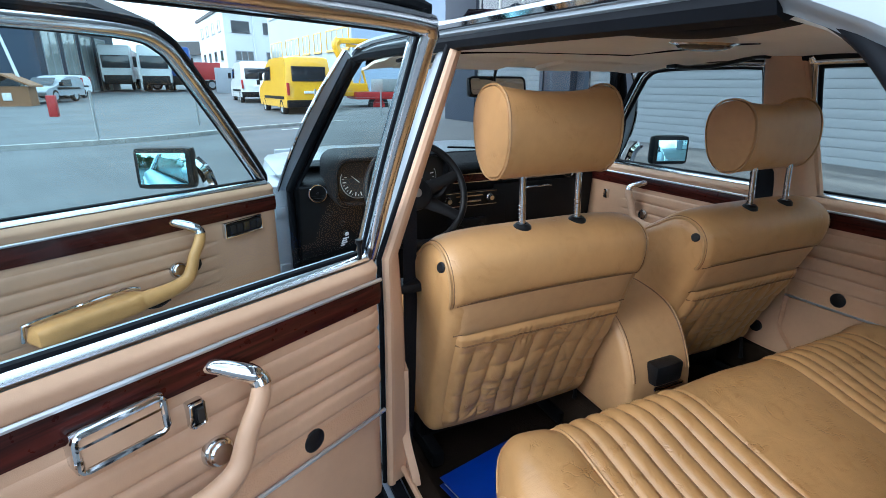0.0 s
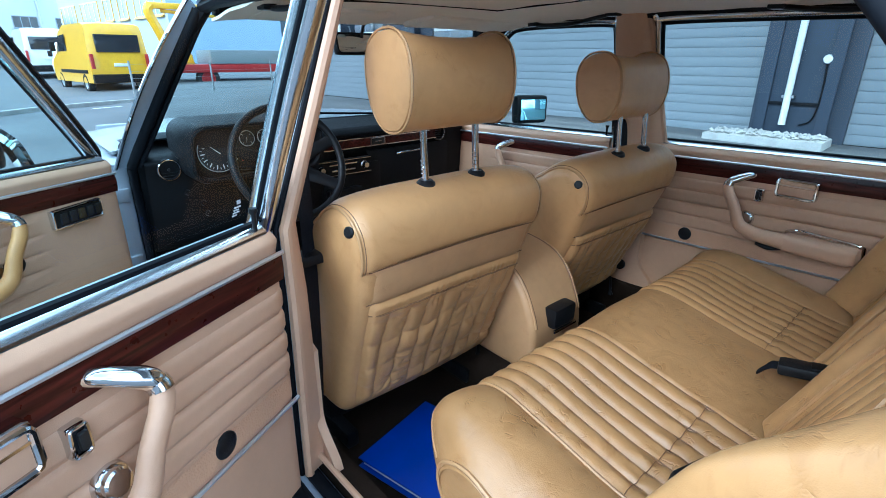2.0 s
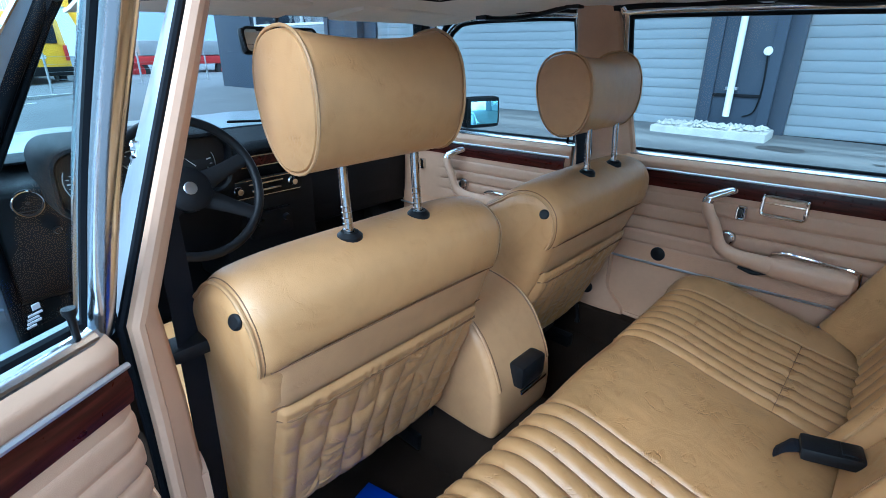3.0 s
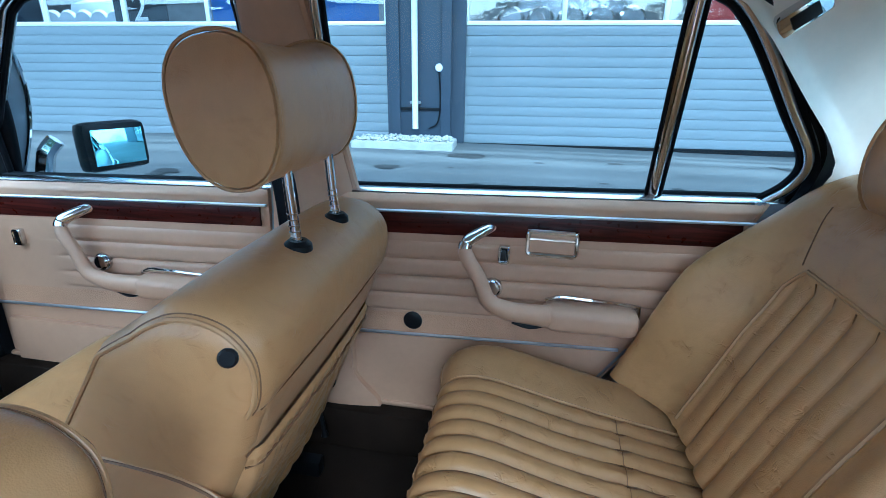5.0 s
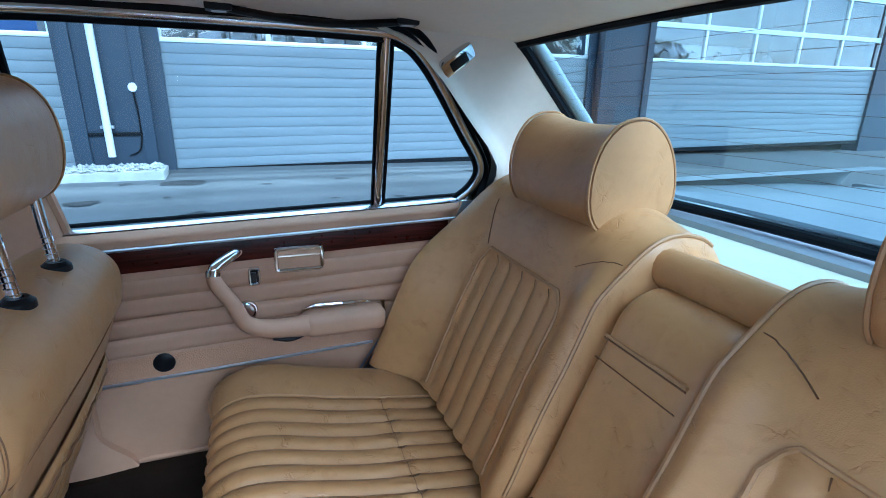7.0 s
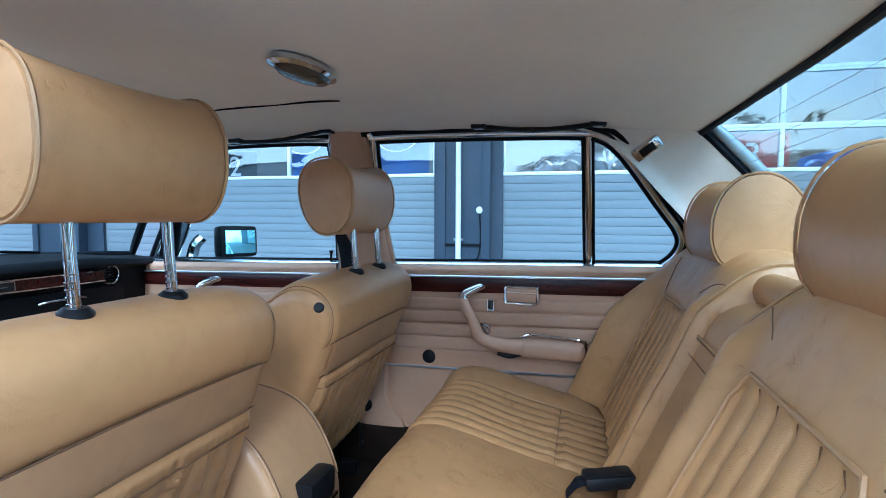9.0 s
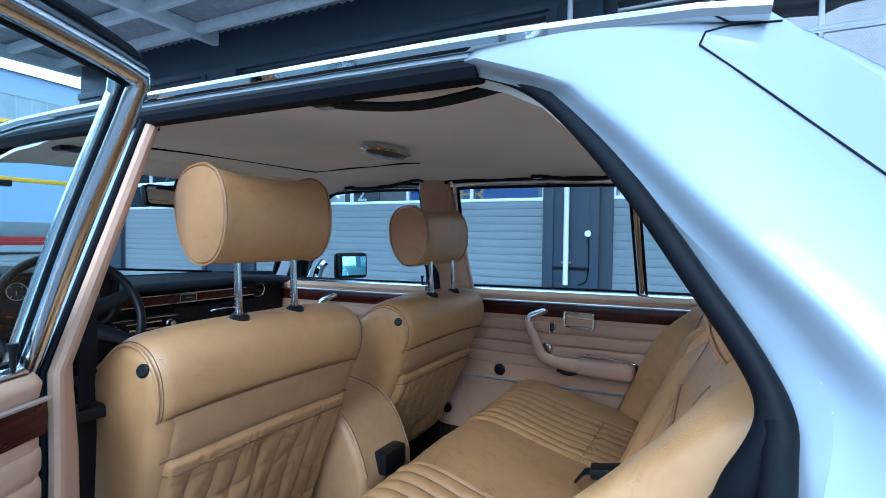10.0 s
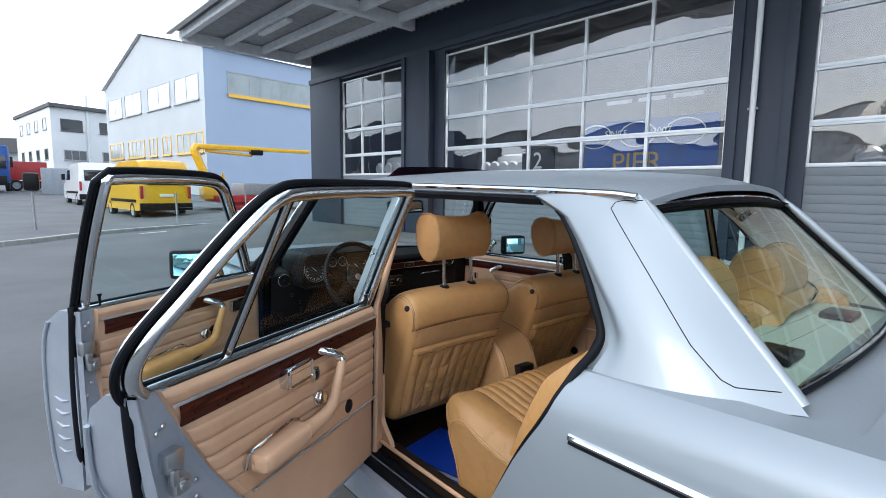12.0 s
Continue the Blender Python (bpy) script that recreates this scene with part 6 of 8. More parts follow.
def cushion_fn(u, v):
    x = -0.672 + 1.344 * u
    a = abs(x)
    i = v * (len(CUSH) - 1)
    k = min(len(CUSH) - 2, int(i))
    p = CUSH[k] + (CUSH[k + 1] - CUSH[k]) * (i - k)
    t = (CUSH[k + 1] - CUSH[k]).normalized()
    n = Vector((0, t.z, -t.y))
    if n.z < 0 and n.y < 0:
        n = -n
    end = max(0.0, (a - 0.575) / 0.097)
    y, z = p.y - 0.085 * end ** 2.2 * smooth(-0.45, -0.20, p.y), p.z - 0.045 * end ** 3 * smooth(0.4, 0.62, p.z)
    top = smooth(0.50, 0.60, p.z)
    bump = 0.0105 * flute(a) * top
    if FL1 <= a:
        bump = 0.016 * math.sin(math.pi * min(1, (a - FL1) / 0.155)) ** 0.7 * top + 0.002
    if a <= FL0:
        bump = (0.006 + 0.005 * math.cos(a / FL0 * 1.5)) * top
    # transverse seam near the back of the fluted part, with puckers
    g = math.exp(-((y + 0.515) / 0.007) ** 2)
    if FL0 < a < FL1:
        bump -= 0.005 * g
        bump += 0.003 * math.exp(-((y + 0.500) / 0.012) ** 2) * math.sin(a * 240) + 0.003 * math.exp(-((y + 0.532) / 0.012) ** 2)
    # where sitters have pressed it
    bump -= 0.012 * math.exp(-((a - 0.34) / 0.16) ** 2 - ((y + 0.42) / 0.13) ** 2)
    bump += 0.0016 * noise.noise(Vector((x * 9, y * 9, 1.3))) + 0.0009 * noise.noise(Vector((x * 31, y * 22, 4.1)))
    return (x, y + n.y * bump, z + n.z * bump)


part("cushion", Mb().grid(cushion_fn, 290, 92).moved(OFFB), CUSHION, bench, "fluted tan leather cushion, creased and worn", 60)


def on_cushion(x, v, lift=0.001):
    p = cushion_fn((x + 0.672) / 1.344, v)
    return (p[0], p[1], p[2] + lift)


for sg in (-1, 1):
    part("piping", Mb().tube([on_cushion(sg * FL1, 0.30 + 0.66 * k / 40, 0.0035) for k in range(41)], 0.0034, 6).moved(OFFB), PIPING, bench)
    part("end_piping", Mb().tube([on_cushion(sg * 0.668, 0.04 + 0.90 * k / 40, 0.002) for k in range(41)], 0.0045, 6).moved(OFFB), PIPING, bench)
    w = Mb()
    w.grid(lambda u, v: (sg * 0.668, cushion_fn(0.001, u)[1] * (1 - v) + v * max(-0.70, cushion_fn(0.001, u)[1] - 0.3), cushion_fn(0.001, u)[2] * (1 - v) + v * 0.27), 30, 4)
    part("cushion_side", w.moved(OFFB), CUSHION, bench)
for sg in (-1, 1):
    for k in range(FLN):
        part("flute_seam", Mb().tube([on_cushion(sg * (FL0 + FLP * k), 0.34 + 0.60 * q / 30, 0.0004) for q in range(31)], 0.0012, 4).moved(OFFB), STITCH, bench)
    part("cross_seam", Mb().tube([(lambda x: (x, -0.515, cushion_fn((x + 0.672) / 1.344, 0.795)[2] + 0.003))(sg * (FL0 + (FL1 - FL0) * q / 30)) for q in range(31)], 0.0008, 4).moved(OFFB), STITCH, bench)
part("front_piping", Mb().tube([on_cushion(-0.66 + 1.32 * k / 80, 0.385, 0.0) for k in range(81)], 0.003, 6).moved(OFFB), PIPING, bench)

RB = spline([(0, y - 0.030, z) for y, z in ((-0.620, 0.585), (-0.655, 0.67), (-0.695, 0.77), (-0.735, 0.86), (-0.775, 0.955), (-0.810, 1.020), (-0.855, 1.054), (-0.905, 1.056), (-0.945, 1.030), (-0.975, 0.95))], 8)
IN0, IN1, INN = 0.195, 0.500, 6


def bench_back(u, v):
    x = -0.695 + 1.39 * u
    a = abs(x)
    i = v * (len(RB) - 1)
    k = min(len(RB) - 2, int(i))
    p = RB[k] + (RB[k + 1] - RB[k]) * (i - k)
    t = (RB[k + 1] - RB[k]).normalized()
    n = Vector((0, -t.z, t.y))
    if n.y < 0 and p.z < 1.0:
        n = -n
    if p.z >= 1.0 and n.z < 0:
        n = -n
    end = max(0.0, (a - 0.59) / 0.105)
    y = p.y - 0.10 * max(0.0, (a - 0.660) / 0.035) ** 2.2 + 0.100 * smooth(0.52, 0.66, a) * smooth(1.06, 0.84, p.z)
    z = p.z - 0.036 * end ** 2.2 * smooth(0.8, 1.02, p.z)
    ctr = smooth(0.108, 0.086, a)
    z -= 0.030 * smooth(0.26, 0.10, a) * smooth(0.92, 1.04, p.z)
    y -= 0.075 * ctr * smooth(0.99, 0.93, p.z) + 0.012 * ctr
    z -= 0.035 * ctr * smooth(0.85, 1.0, p.z)
    bump = 0.026 * smooth(0.084, 0.112, a) * (1 - 0.2 * end) + 0.022 * math.exp(-((a - 0.135) / 0.034) ** 2) * smooth(1.04, 0.94, p.z)
    arch = 0.925 - 0.020 * abs((a - 0.343) / 0.165) ** 4
    inside = smooth(IN0 - 0.002, IN0 + 0.012, a) * smooth(IN1 + 0.002, IN1 - 0.012, a) * smooth(arch + 0.003, arch - 0.012, p.z)
    f = ((a - IN0) / ((IN1 - IN0) / INN)) % 1.0
    bump += inside * (-0.012 + 0.0085 * (1 - abs(2 * f - 1) ** 2.6))
    bump += 0.010 * math.exp(-((a - 0.56) / 0.05) ** 2) * smooth(1.0, 0.8, p.z)
    bump += 0.0022 * noise.noise(Vector((x * 8, p.z * 8, 7.7))) + 0.0009 * noise.noise(Vector((x * 28, p.z * 22, 2.1)))
    return (x, y + n.y * bump, z + n.z * bump)


part("backrest", Mb().grid(bench_back, 260, 76).moved(OFFB), LEATHER, bench, "tan leather backrest with fluted panels", 60)


def bench_v(z):
    zs = [(q.z, i / (len(RB) - 1)) for i, q in enumerate(RB) if i <= 50]
    return lerp_table(zs, z)


def on_back(x, z, lift=0.003):
    p = bench_back((x + 0.695) / 1.39, bench_v(z))
    return (p[0], p[1] + lift, p[2])


for sg in (-1, 1):
    outl = [(IN0 - 0.004, 0.60 + 0.29 * k / 12) for k in range(13)] + [(IN0 - 0.002 + 0.005 * k, 0.895 + 0.028 * math.sin(k * 0.4)) for k in range(1, 4)] + [(IN0 + 0.020 + (IN1 - IN0 - 0.040) * k / 12, 0.928) for k in range(13)] + [(IN1 - 0.016 + 0.005 * k, 0.927 - 0.008 * k) for k in range(1, 4)] + [(IN1 + 0.004, 0.89 - 0.29 * k / 12) for k in range(13)]
    part("insert_piping", Mb().tube([on_back(sg * a, z, 0.002) for a, z in outl], 0.0034, 6).moved(OFFB), PIPING, bench)
    for k in range(1, INN):
        part("flute_seam", Mb().tube([on_back(sg * (IN0 + (IN1 - IN0) * k / INN), 0.60 + 0.32 * q / 24, 0.0006) for q in range(25)], 0.0012, 4).moved(OFFB), STITCH, bench)
    part("shoulder_seam", Mb().tube([on_back(sg * (0.503 + 0.045 * k / 8), 0.93 + 0.085 * k / 8, 0.0006) for k in range(9)], 0.0014, 5).moved(OFFB), STITCH, bench)
    part("arc_seam", Mb().tube([on_back(sg * (0.205 - 0.085 * k / 14), 0.975 + 0.045 * math.sin(1.4 * k / 14), 0.0004) for k in range(15)], 0.0010, 4).moved(OFFB), STITCH, bench)
    vs = [bench_v(0.62) + (0.86 - bench_v(0.62)) * k / 40 for k in range(41)]
    part("lobe_piping", Mb().tube([(lambda p: (p[0], p[1] + 0.0015, p[2] + 0.0015))(bench_back((sg * 0.108 + 0.695) / 1.39, v)) for v in vs], 0.0036, 6).moved(OFFB), PIPING, bench)

# folded centre armrest between the lobes
AR = spline([(0, y - 0.025, z) for y, z in ((-0.612, 0.60), (-0.655, 0.70), (-0.705, 0.82), (-0.742, 0.905), (-0.765, 0.955), (-0.800, 0.982), (-0.845, 0.985), (-0.87, 0.95), (-0.84, 0.86), (-0.78, 0.72), (-0.74, 0.62), (-0.68, 0.585))], 4, closed=True)
arm = part("centre_armrest", lofted(AR, 0.092, 0.026, 6, 9, 0.0, 0.0).moved(OFFB), LEATHER, bench, "folded tan leather centre armrest")
part("armrest_piping", Mb().tube([(-0.078 + 0.156 * k / 12, -0.7655, 0.920) for k in range(13)], 0.0030, 6).moved(OFFB), PIPING, arm)
part("armrest_seam", Mb().tube([(-0.078 + 0.156 * k / 12, -0.7640, 0.9160) for k in range(13)], 0.0016, 5).moved(OFFB), STITCH, arm)
part("armrest_seam", Mb().tube([(-0.078 + 0.156 * k / 12, -0.7515, 0.886) for k in range(13)], 0.0011, 5).moved(OFFB), STITCH, arm)
part("back_roll", Mb().tube([(-0.112 + 0.224 * k / 10, -0.888, 1.004) for k in range(11)], 0.034, 16).moved(OFFB), LEATHER, bench, "padded tan roll behind the armrest")
w = Mb()
w.tube([(-0.13, -0.935, 0.985), (-0.08, -0.94, 0.992), (0.08, -0.94, 0.992), (0.13, -0.935, 0.985)], 0.030, 12)
part("back_roll", w.moved(OFFB), LEATHER, bench)
for cx in (-0.352, 0.352):
    for px in (-0.06, 0.06):
        part("post", Mb().tube([(cx + px, -0.895, 1.0), (cx + px, -0.895, 1.12)], 0.007, 10).moved(OFFB), CHROME, bench, "steel headrest post")
    headrest(bench, (cx, -0.895 + 0.6, 1.125 - 0.262), 0.142, 0.206, 0.180, -6, 1, "scooped tan leather rear headrest")
    part("headrest_bracket", Mb().tube(spline([(cx + 0.10, -1.00, 1.00), (cx + 0.10, -1.03, 1.06), (cx + 0.05, -1.01, 1.10)], 5), 0.006, 8).moved(OFFB), CHROME, bench)


# ------------------------------------------------------------ console, dashboard, wheel
con = thing("centre_console", "tan leather centre console box between the front seats", "console", at=(-0.01, 0.185, 0.262))
OFFC = Matrix.Translation((0, -0.1, -0.262))
cl = spline([(0, y, z) for y, z in ((0.44, 0.40), (0.44, 0.66), (0.38, 0.715), (0.17, 0.728), (0.02, 0.712), (-0.055, 0.668), (-0.105, 0.585), (-0.125, 0.51), (-0.120, 0.42), (-0.08, 0.395), (0.10, 0.395))], 5, closed=True)
part("box", lofted(cl, 0.118, 0.020, 6, 7).moved(OFFC), PANEL_HIDE, con, "padded tan console box")
for sg in (-1, 1):
    part("edge_seam", Mb().tube([(sg * 0.098, p.y - 0.0005, p.z + 0.0003) for p in cl[8:34]], 0.0022, 6).moved(OFFC), STITCH, con)
    part("edge_fold", Mb().tube([(sg * 0.102, p.y, p.z + 0.0008) for p in cl[8:34]], 0.0032, 6).moved(OFFC), PANEL_HIDE, con)
w = Mb()
w.box(-0.05, 0.05, -0.146, -0.10, 0.528, 0.590, 0.012)
part("rear_ashtray", w.moved(OFFC), BLACK, con, "black rear ashtray")
w = Mb()
w.box(-0.053, 0.053, -0.149, -0.142, 0.520, 0.530, 0.003)
part("ashtray_trim", w.moved(OFFC), CHROME, con)

DASHP = spline([(0, y, z) for y, z in ((1.12, 0.56), (1.02, 0.60), (0.985, 0.70), (0.975, 0.80), (0.965, 0.87), (0.958, 0.915), (0.975, 0.940), (1.02, 0.950), (1.15, 0.955), (1.34, 0.962))], 5)


def dash_fn(u, v):
    x = -0.775 + 1.55 * u
    q = DASHP[min(len(DASHP) - 1, int(round(v * (len(DASHP) - 1))))]
    back = 0.085 * smooth(-0.22, 0.0, x) * smooth(1.1, 0.95, q.y)
    lip = 0.03 * smooth(-0.22, 0.0, x) * smooth(0.90, 0.93, q.z)
    return (x, q.y + back - lip, q.z - 0.02 * smooth(0.45, 0.75, abs(x)) * smooth(0.9, 0.95, q.z))


dash_mb = Mb().grid(dash_fn, 70, len(DASHP))
dash_mb.box(-0.19, 0.19, 1.02, 1.3, 0.42, 0.80, 0.02)
dash = part("dashboard", dash_mb, DASH, car, "black padded dashboard")
dash.location = (0.0, 0.10, 0.0)


def dpart(name, mb, material, label="", parent=None):
    return part(name, mb, material, parent or dash, label)


# instrument binnacle: a hood with a recessed face
HC = (-0.439, -0.065, 0.943)
hood = Mb()


def rrect(hx, hz, r, n=6):
    pts = []
    for cxs, czs, a0 in ((1, 1, 0), (-1, 1, 90), (-1, -1, 180), (1, -1, 270)):
        for k in range(n + 1):
            a = radians(a0 + 90 * k / n)
            pts.append((cxs * (hx - r) + r * math.cos(a), czs * (hz - r) + r * math.sin(a)))
    return pts


ro, ri = rrect(0.232, 0.098, 0.055), rrect(0.215, 0.080, 0.045)
nr = len(ro)
for pts, y in ((ro, 1.06), (ro, 0.905), (rrect(0.228, 0.094, 0.053), 0.890), (rrect(0.221, 0.087, 0.050), 0.887), (ri, 0.895), (ri, 0.925)):
    hood.v += [(HC[0] + x, y + (HC[1] if y < 1.0 else 0.0) - 0.18 * (z if y < 1.0 else 0), HC[2] + z) for x, z in pts]
for i in range(5):
    for j in range(nr):
        hood.f.append((i * nr + j, i * nr + (j + 1) % nr, (i + 1) * nr + (j + 1) % nr, (i + 1) * nr + j))
dpart("instrument_hood", hood, DASH, "black instrument hood")
face = Mb()
face.add([(HC[0] + x, 0.924 + HC[1] - 0.18 * z, HC[2] + z) for x, z in ri], [tuple(range(nr))])
dpart("instrument_face", face, GAUGE)
FN = Vector((0, -1, 0.18)).normalized()


def gauge(x, z, r, needle, ticks):
    c = Vector((HC[0] + x, 0.921 + HC[1] - 0.18 * z, HC[2] + z))
    d_ = Mb()
    d_.lathe([(r, 0.0), (r, 0.006), (r * 0.94, 0.007), (r * 0.92, 0.001), (0, 0.001)], c, FN, 28)
    g_ = dpart("gauge", d_, GAUGE, "round black gauge with white ticks")
    t_ = Mb()
    ex, ez = Vector((1, 0, 0)), FN.cross(Vector((1, 0, 0))) * -1
    for k in range(ticks):
        a = radians(225 - 270 * k / (ticks - 1))
        big = k % 2 == 0
        u = ex * math.cos(a) + ez * math.sin(a)
        wv = FN.cross(u)
        r0, r1, hw = r * (0.66 if big else 0.78), r * 0.88, r * (0.030 if big else 0.018)
        t_.add([c + FN * 0.003 + u * r0 + wv * hw, c + FN * 0.003 + u * r1 + wv * hw, c + FN * 0.003 + u * r1 - wv * hw, c + FN * 0.003 + u * r0 - wv * hw], [(0, 1, 2, 3)])
    a = radians(needle)
    u = ex * math.cos(a) + ez * math.sin(a)
    wv = FN.cross(u)
    t_.add([c + FN * 0.004 - u * r * 0.15 + wv * r * 0.03, c + FN * 0.004 + u * r * 0.8, c + FN * 0.004 - u * r * 0.15 - wv * r * 0.03], [(0, 1, 2)])
    part("dial_marks", t_, WHITE, g_)
    rim = Mb()
    rim.tube([c + FN * 0.006 + (ex * math.cos(q * 0.2244) + ez * math.sin(q * 0.2244)) * r for q in range(28)], 0.0016, 5, closed=True)
    part("bezel", rim, STEEL, g_)


gauge(-0.138, 0.002, 0.064, 222, 23)
gauge(0.118, 0.002, 0.064, 225, 17)
gauge(-0.040, 0.038, 0.025, 100, 7)
gauge(0.022, 0.038, 0.025, 130, 7)
w = Mb()
w.box(-0.50, -0.485, 0.916 + HC[1], 0.922 + HC[1], 0.908, 0.914)
dpart("warning_lamp", w, RED)

# air vents, knobs, radio, veneer bands
for (x, y, z, r) in ((-0.706, 0.962, 0.886, 0.036), (0.545, 1.033, 0.885, 0.036)):
    v_ = Mb()
    v_.lathe([(r, -0.004), (r, 0.006), (r * 0.90, 0.008), (r * 0.86, 0.0), (r * 0.80, -0.012), (0, -0.012)], (x, y, z), (0, -1, 0.1), 28)
    g_ = dpart("air_vent", v_, BLACK, "round air vent with a chrome ring")
    c_ = Mb()
    c_.tube([(x + r * 0.93 * math.cos(q * 0.2244), y - 0.008, z + r * 0.93 * math.sin(q * 0.2244)) for q in range(28)], 0.0024, 6, closed=True)
    part("vent_ring", c_, CHROME, g_)
    c_ = Mb()
    for k in range(5):
        c_.box(x - r * 0.75, x + r * 0.75, y + 0.002, y + 0.008, z - r * 0.6 + r * 0.3 * k - 0.001, z - r * 0.6 + r * 0.3 * k + 0.001)
    c_.lathe([(0, 0.006), (0.004, 0.005), (0.005, 0)], (x, y, z), (0, -1, 0), 10)
    part("vent_fin", c_, GAUGE, g_)
w = Mb()
w.lathe([(0, 0.020), (0.012, 0.020), (0.014, 0.016), (0.012, 0.004), (0.017, 0.0)], (-0.640, 0.962, 0.884), (0, -1, 0.1), 18)
dpart("light_switch", w, CHROME, "round light switch knob")
for x, z in ((-0.66, 0.80), (-0.615, 0.755), (-0.605, 0.715)):
    w = Mb()
    w.lathe([(0, 0.014), (0.008, 0.014), (0.010, 0.004), (0.011, 0.0)], (x, 0.968, z), (0, -1, 0.1), 14)
    dpart("dash_knob", w, BLACK)
w = Mb()
w.box(-0.24, 0.51, 1.015, 1.030, 0.868, 0.905, 0.003)
dpart("veneer_band", w, WOOD, "dark veneer band across the dash")
for z in (0.868, 0.905):
    w = Mb()
    w.box(-0.24, 0.51, 1.011, 1.018, z - 0.002, z + 0.002)
    dpart("band_moulding", w, CHROME)
w = Mb()
w.box(0.13, 0.20, 1.006, 1.016, 0.870, 0.903, 0.003)
o = dpart("clock", w, GAUGE, "square dash clock in a chrome frame")
w = Mb()
for z in (0.871, 0.902):
    w.box(0.128, 0.202, 1.003, 1.008, z - 0.0015, z + 0.0015)
for x in (0.129, 0.201):
    w.box(x - 0.0015, x + 0.0015, 1.003, 1.008, 0.870, 0.903)
w.box(0.150, 0.182, 1.003, 1.006, 0.885, 0.888)
part("clock_frame", w, CHROME, o)
w = Mb()
w.box(-0.165, 0.118, 1.000, 1.03, 0.762, 0.826, 0.004)
o = dpart("radio", w, BLACK, "black radio with chrome knobs")
w = Mb()
w.box(-0.09, 0.045, 0.996, 1.002, 0.806, 0.811).box(-0.165, 0.118, 0.997, 1.002, 0.762, 0.765).box(-0.165, 0.118, 0.997, 1.002, 0.823, 0.826).box(-0.08, 0.035, 0.994, 1.002, 0.780, 0.788, 0.002)
part("radio_trim", w, CHROME, o)
for x in (-0.130, 0.084):
    w = Mb()
    w.lathe([(0, 0.022), (0.011, 0.022), (0.0125, 0.018), (0.0125, 0.004), (0.017, 0.0)], (x, 1.000, 0.794), (0, -1, 0), 18)
    part("radio_knob", w, CHROME, o)
w = Mb()
w.box(0.12, 0.60, 1.026, 1.035, 0.66, 0.845, 0.006)
o = dpart("glove_box", w, DASH, "black glove box lid")
w = Mb()
w.tube([(0.28, 1.020, 0.815), (0.30, 1.012, 0.820), (0.42, 1.012, 0.822), (0.44, 1.020, 0.818)], 0.004, 6)
part("lid_handle", w, CHROME, o)
w = Mb()
w.box(-0.10, 0.07, 0.995, 1.03, 0.60, 0.70, 0.01)
w.lathe([(0, 0.02), (0.012, 0.02), (0.014, 0.0)], (-0.07, 0.995, 0.665), (0, -1, 0), 14)
w.lathe([(0, 0.02), (0.012, 0.02), (0.014, 0.0)], (0.04, 0.995, 0.665), (0, -1, 0), 14)
dpart("heater_panel", w, BLACK)
w = Mb()
w.box(-0.75, -0.58, 1.10, 1.25, 0.962, 0.968, 0.002)
dpart("defroster_vent", w, RUBBER)

# steering wheel
sw = thing("steering_wheel", "black leather four-spoke steering wheel", "steering wheel", at=(-0.385, 0.83, 0.91))
AX = Vector((0, -0.90, 0.43)).normalized()
E1, E2 = Vector((1, 0, 0)), AX.cross(Vector((1, 0, 0)))
if E2.z < 0:
    E2 = -E2
rim = Mb()
rim.tube([(E1 * math.cos(a * math.pi / 28) + E2 * math.sin(a * math.pi / 28)) * 0.190 for a in range(56)], 0.0135, 10, closed=True)
part("rim", rim, BLACK, sw)
for a in (18, 162, 215, 325):
    u = E1 * math.cos(radians(a)) + E2 * math.sin(radians(a))
    sp = Mb()
    sp.tube([u * 0.05 - AX * 0.03, u * 0.12 - AX * 0.015, u * 0.185], [0.030, 0.022, 0.020], 8, flat=0.40, up=AX)
    part("spoke", sp, BLACK, sw)
hub = Mb()
hub.lathe([(0, 0.0), (0.050, -0.002), (0.062, -0.012), (0.060, -0.045), (0.035, -0.06)], (0, 0, 0), AX, 24)
part("hub_pad", hub, BLACK, sw)
hub = Mb()
hub.lathe([(0, 0.003), (0.016, 0.002), (0.018, 0.0)], (0, 0, 0), AX, 20)
part("hub_emblem", hub, STEEL, sw)
hub = Mb()
hub.tube([-AX * 0.05, -AX * 0.30], 0.030, 12)
part("steering_column", hub, BLACK, sw)
hub = Mb()
hub.tube([-AX * 0.07 + E1 * 0.02, -AX * 0.07 - E1 * 0.17 + E2 * 0.02], 0.006, 8)
part("indicator_stalk", hub, BLACK, sw)

# ------------------------------------------------------------ fittings
# dome lamp, pillar lamps, straps, mirror, visors
w = Mb()
w.lathe([(0.030, -0.002), (0.033, 0.010), (0.026, 0.015)], (0, 0, 0), (0, 0, -1), 28)
dome_m = Matrix.Translation((-0.062, -0.04, 1.402)) @ Matrix.Diagonal((2.9, 1.4, 1, 1))
o = part("dome_lamp", w.moved(dome_m), CHROME, car, "oval dome lamp with a bright rim")
w = Mb()
w.lathe([(0.030, 0.008), (0.024, 0.020), (0.012, 0.025), (0, 0.026)], (0, 0, 0), (0, 0, -1), 24)
part("lens", w.moved(dome_m), mat("smoked_lens", (0.07, 0.06, 0.05), 0.2, vary=0.1), o)
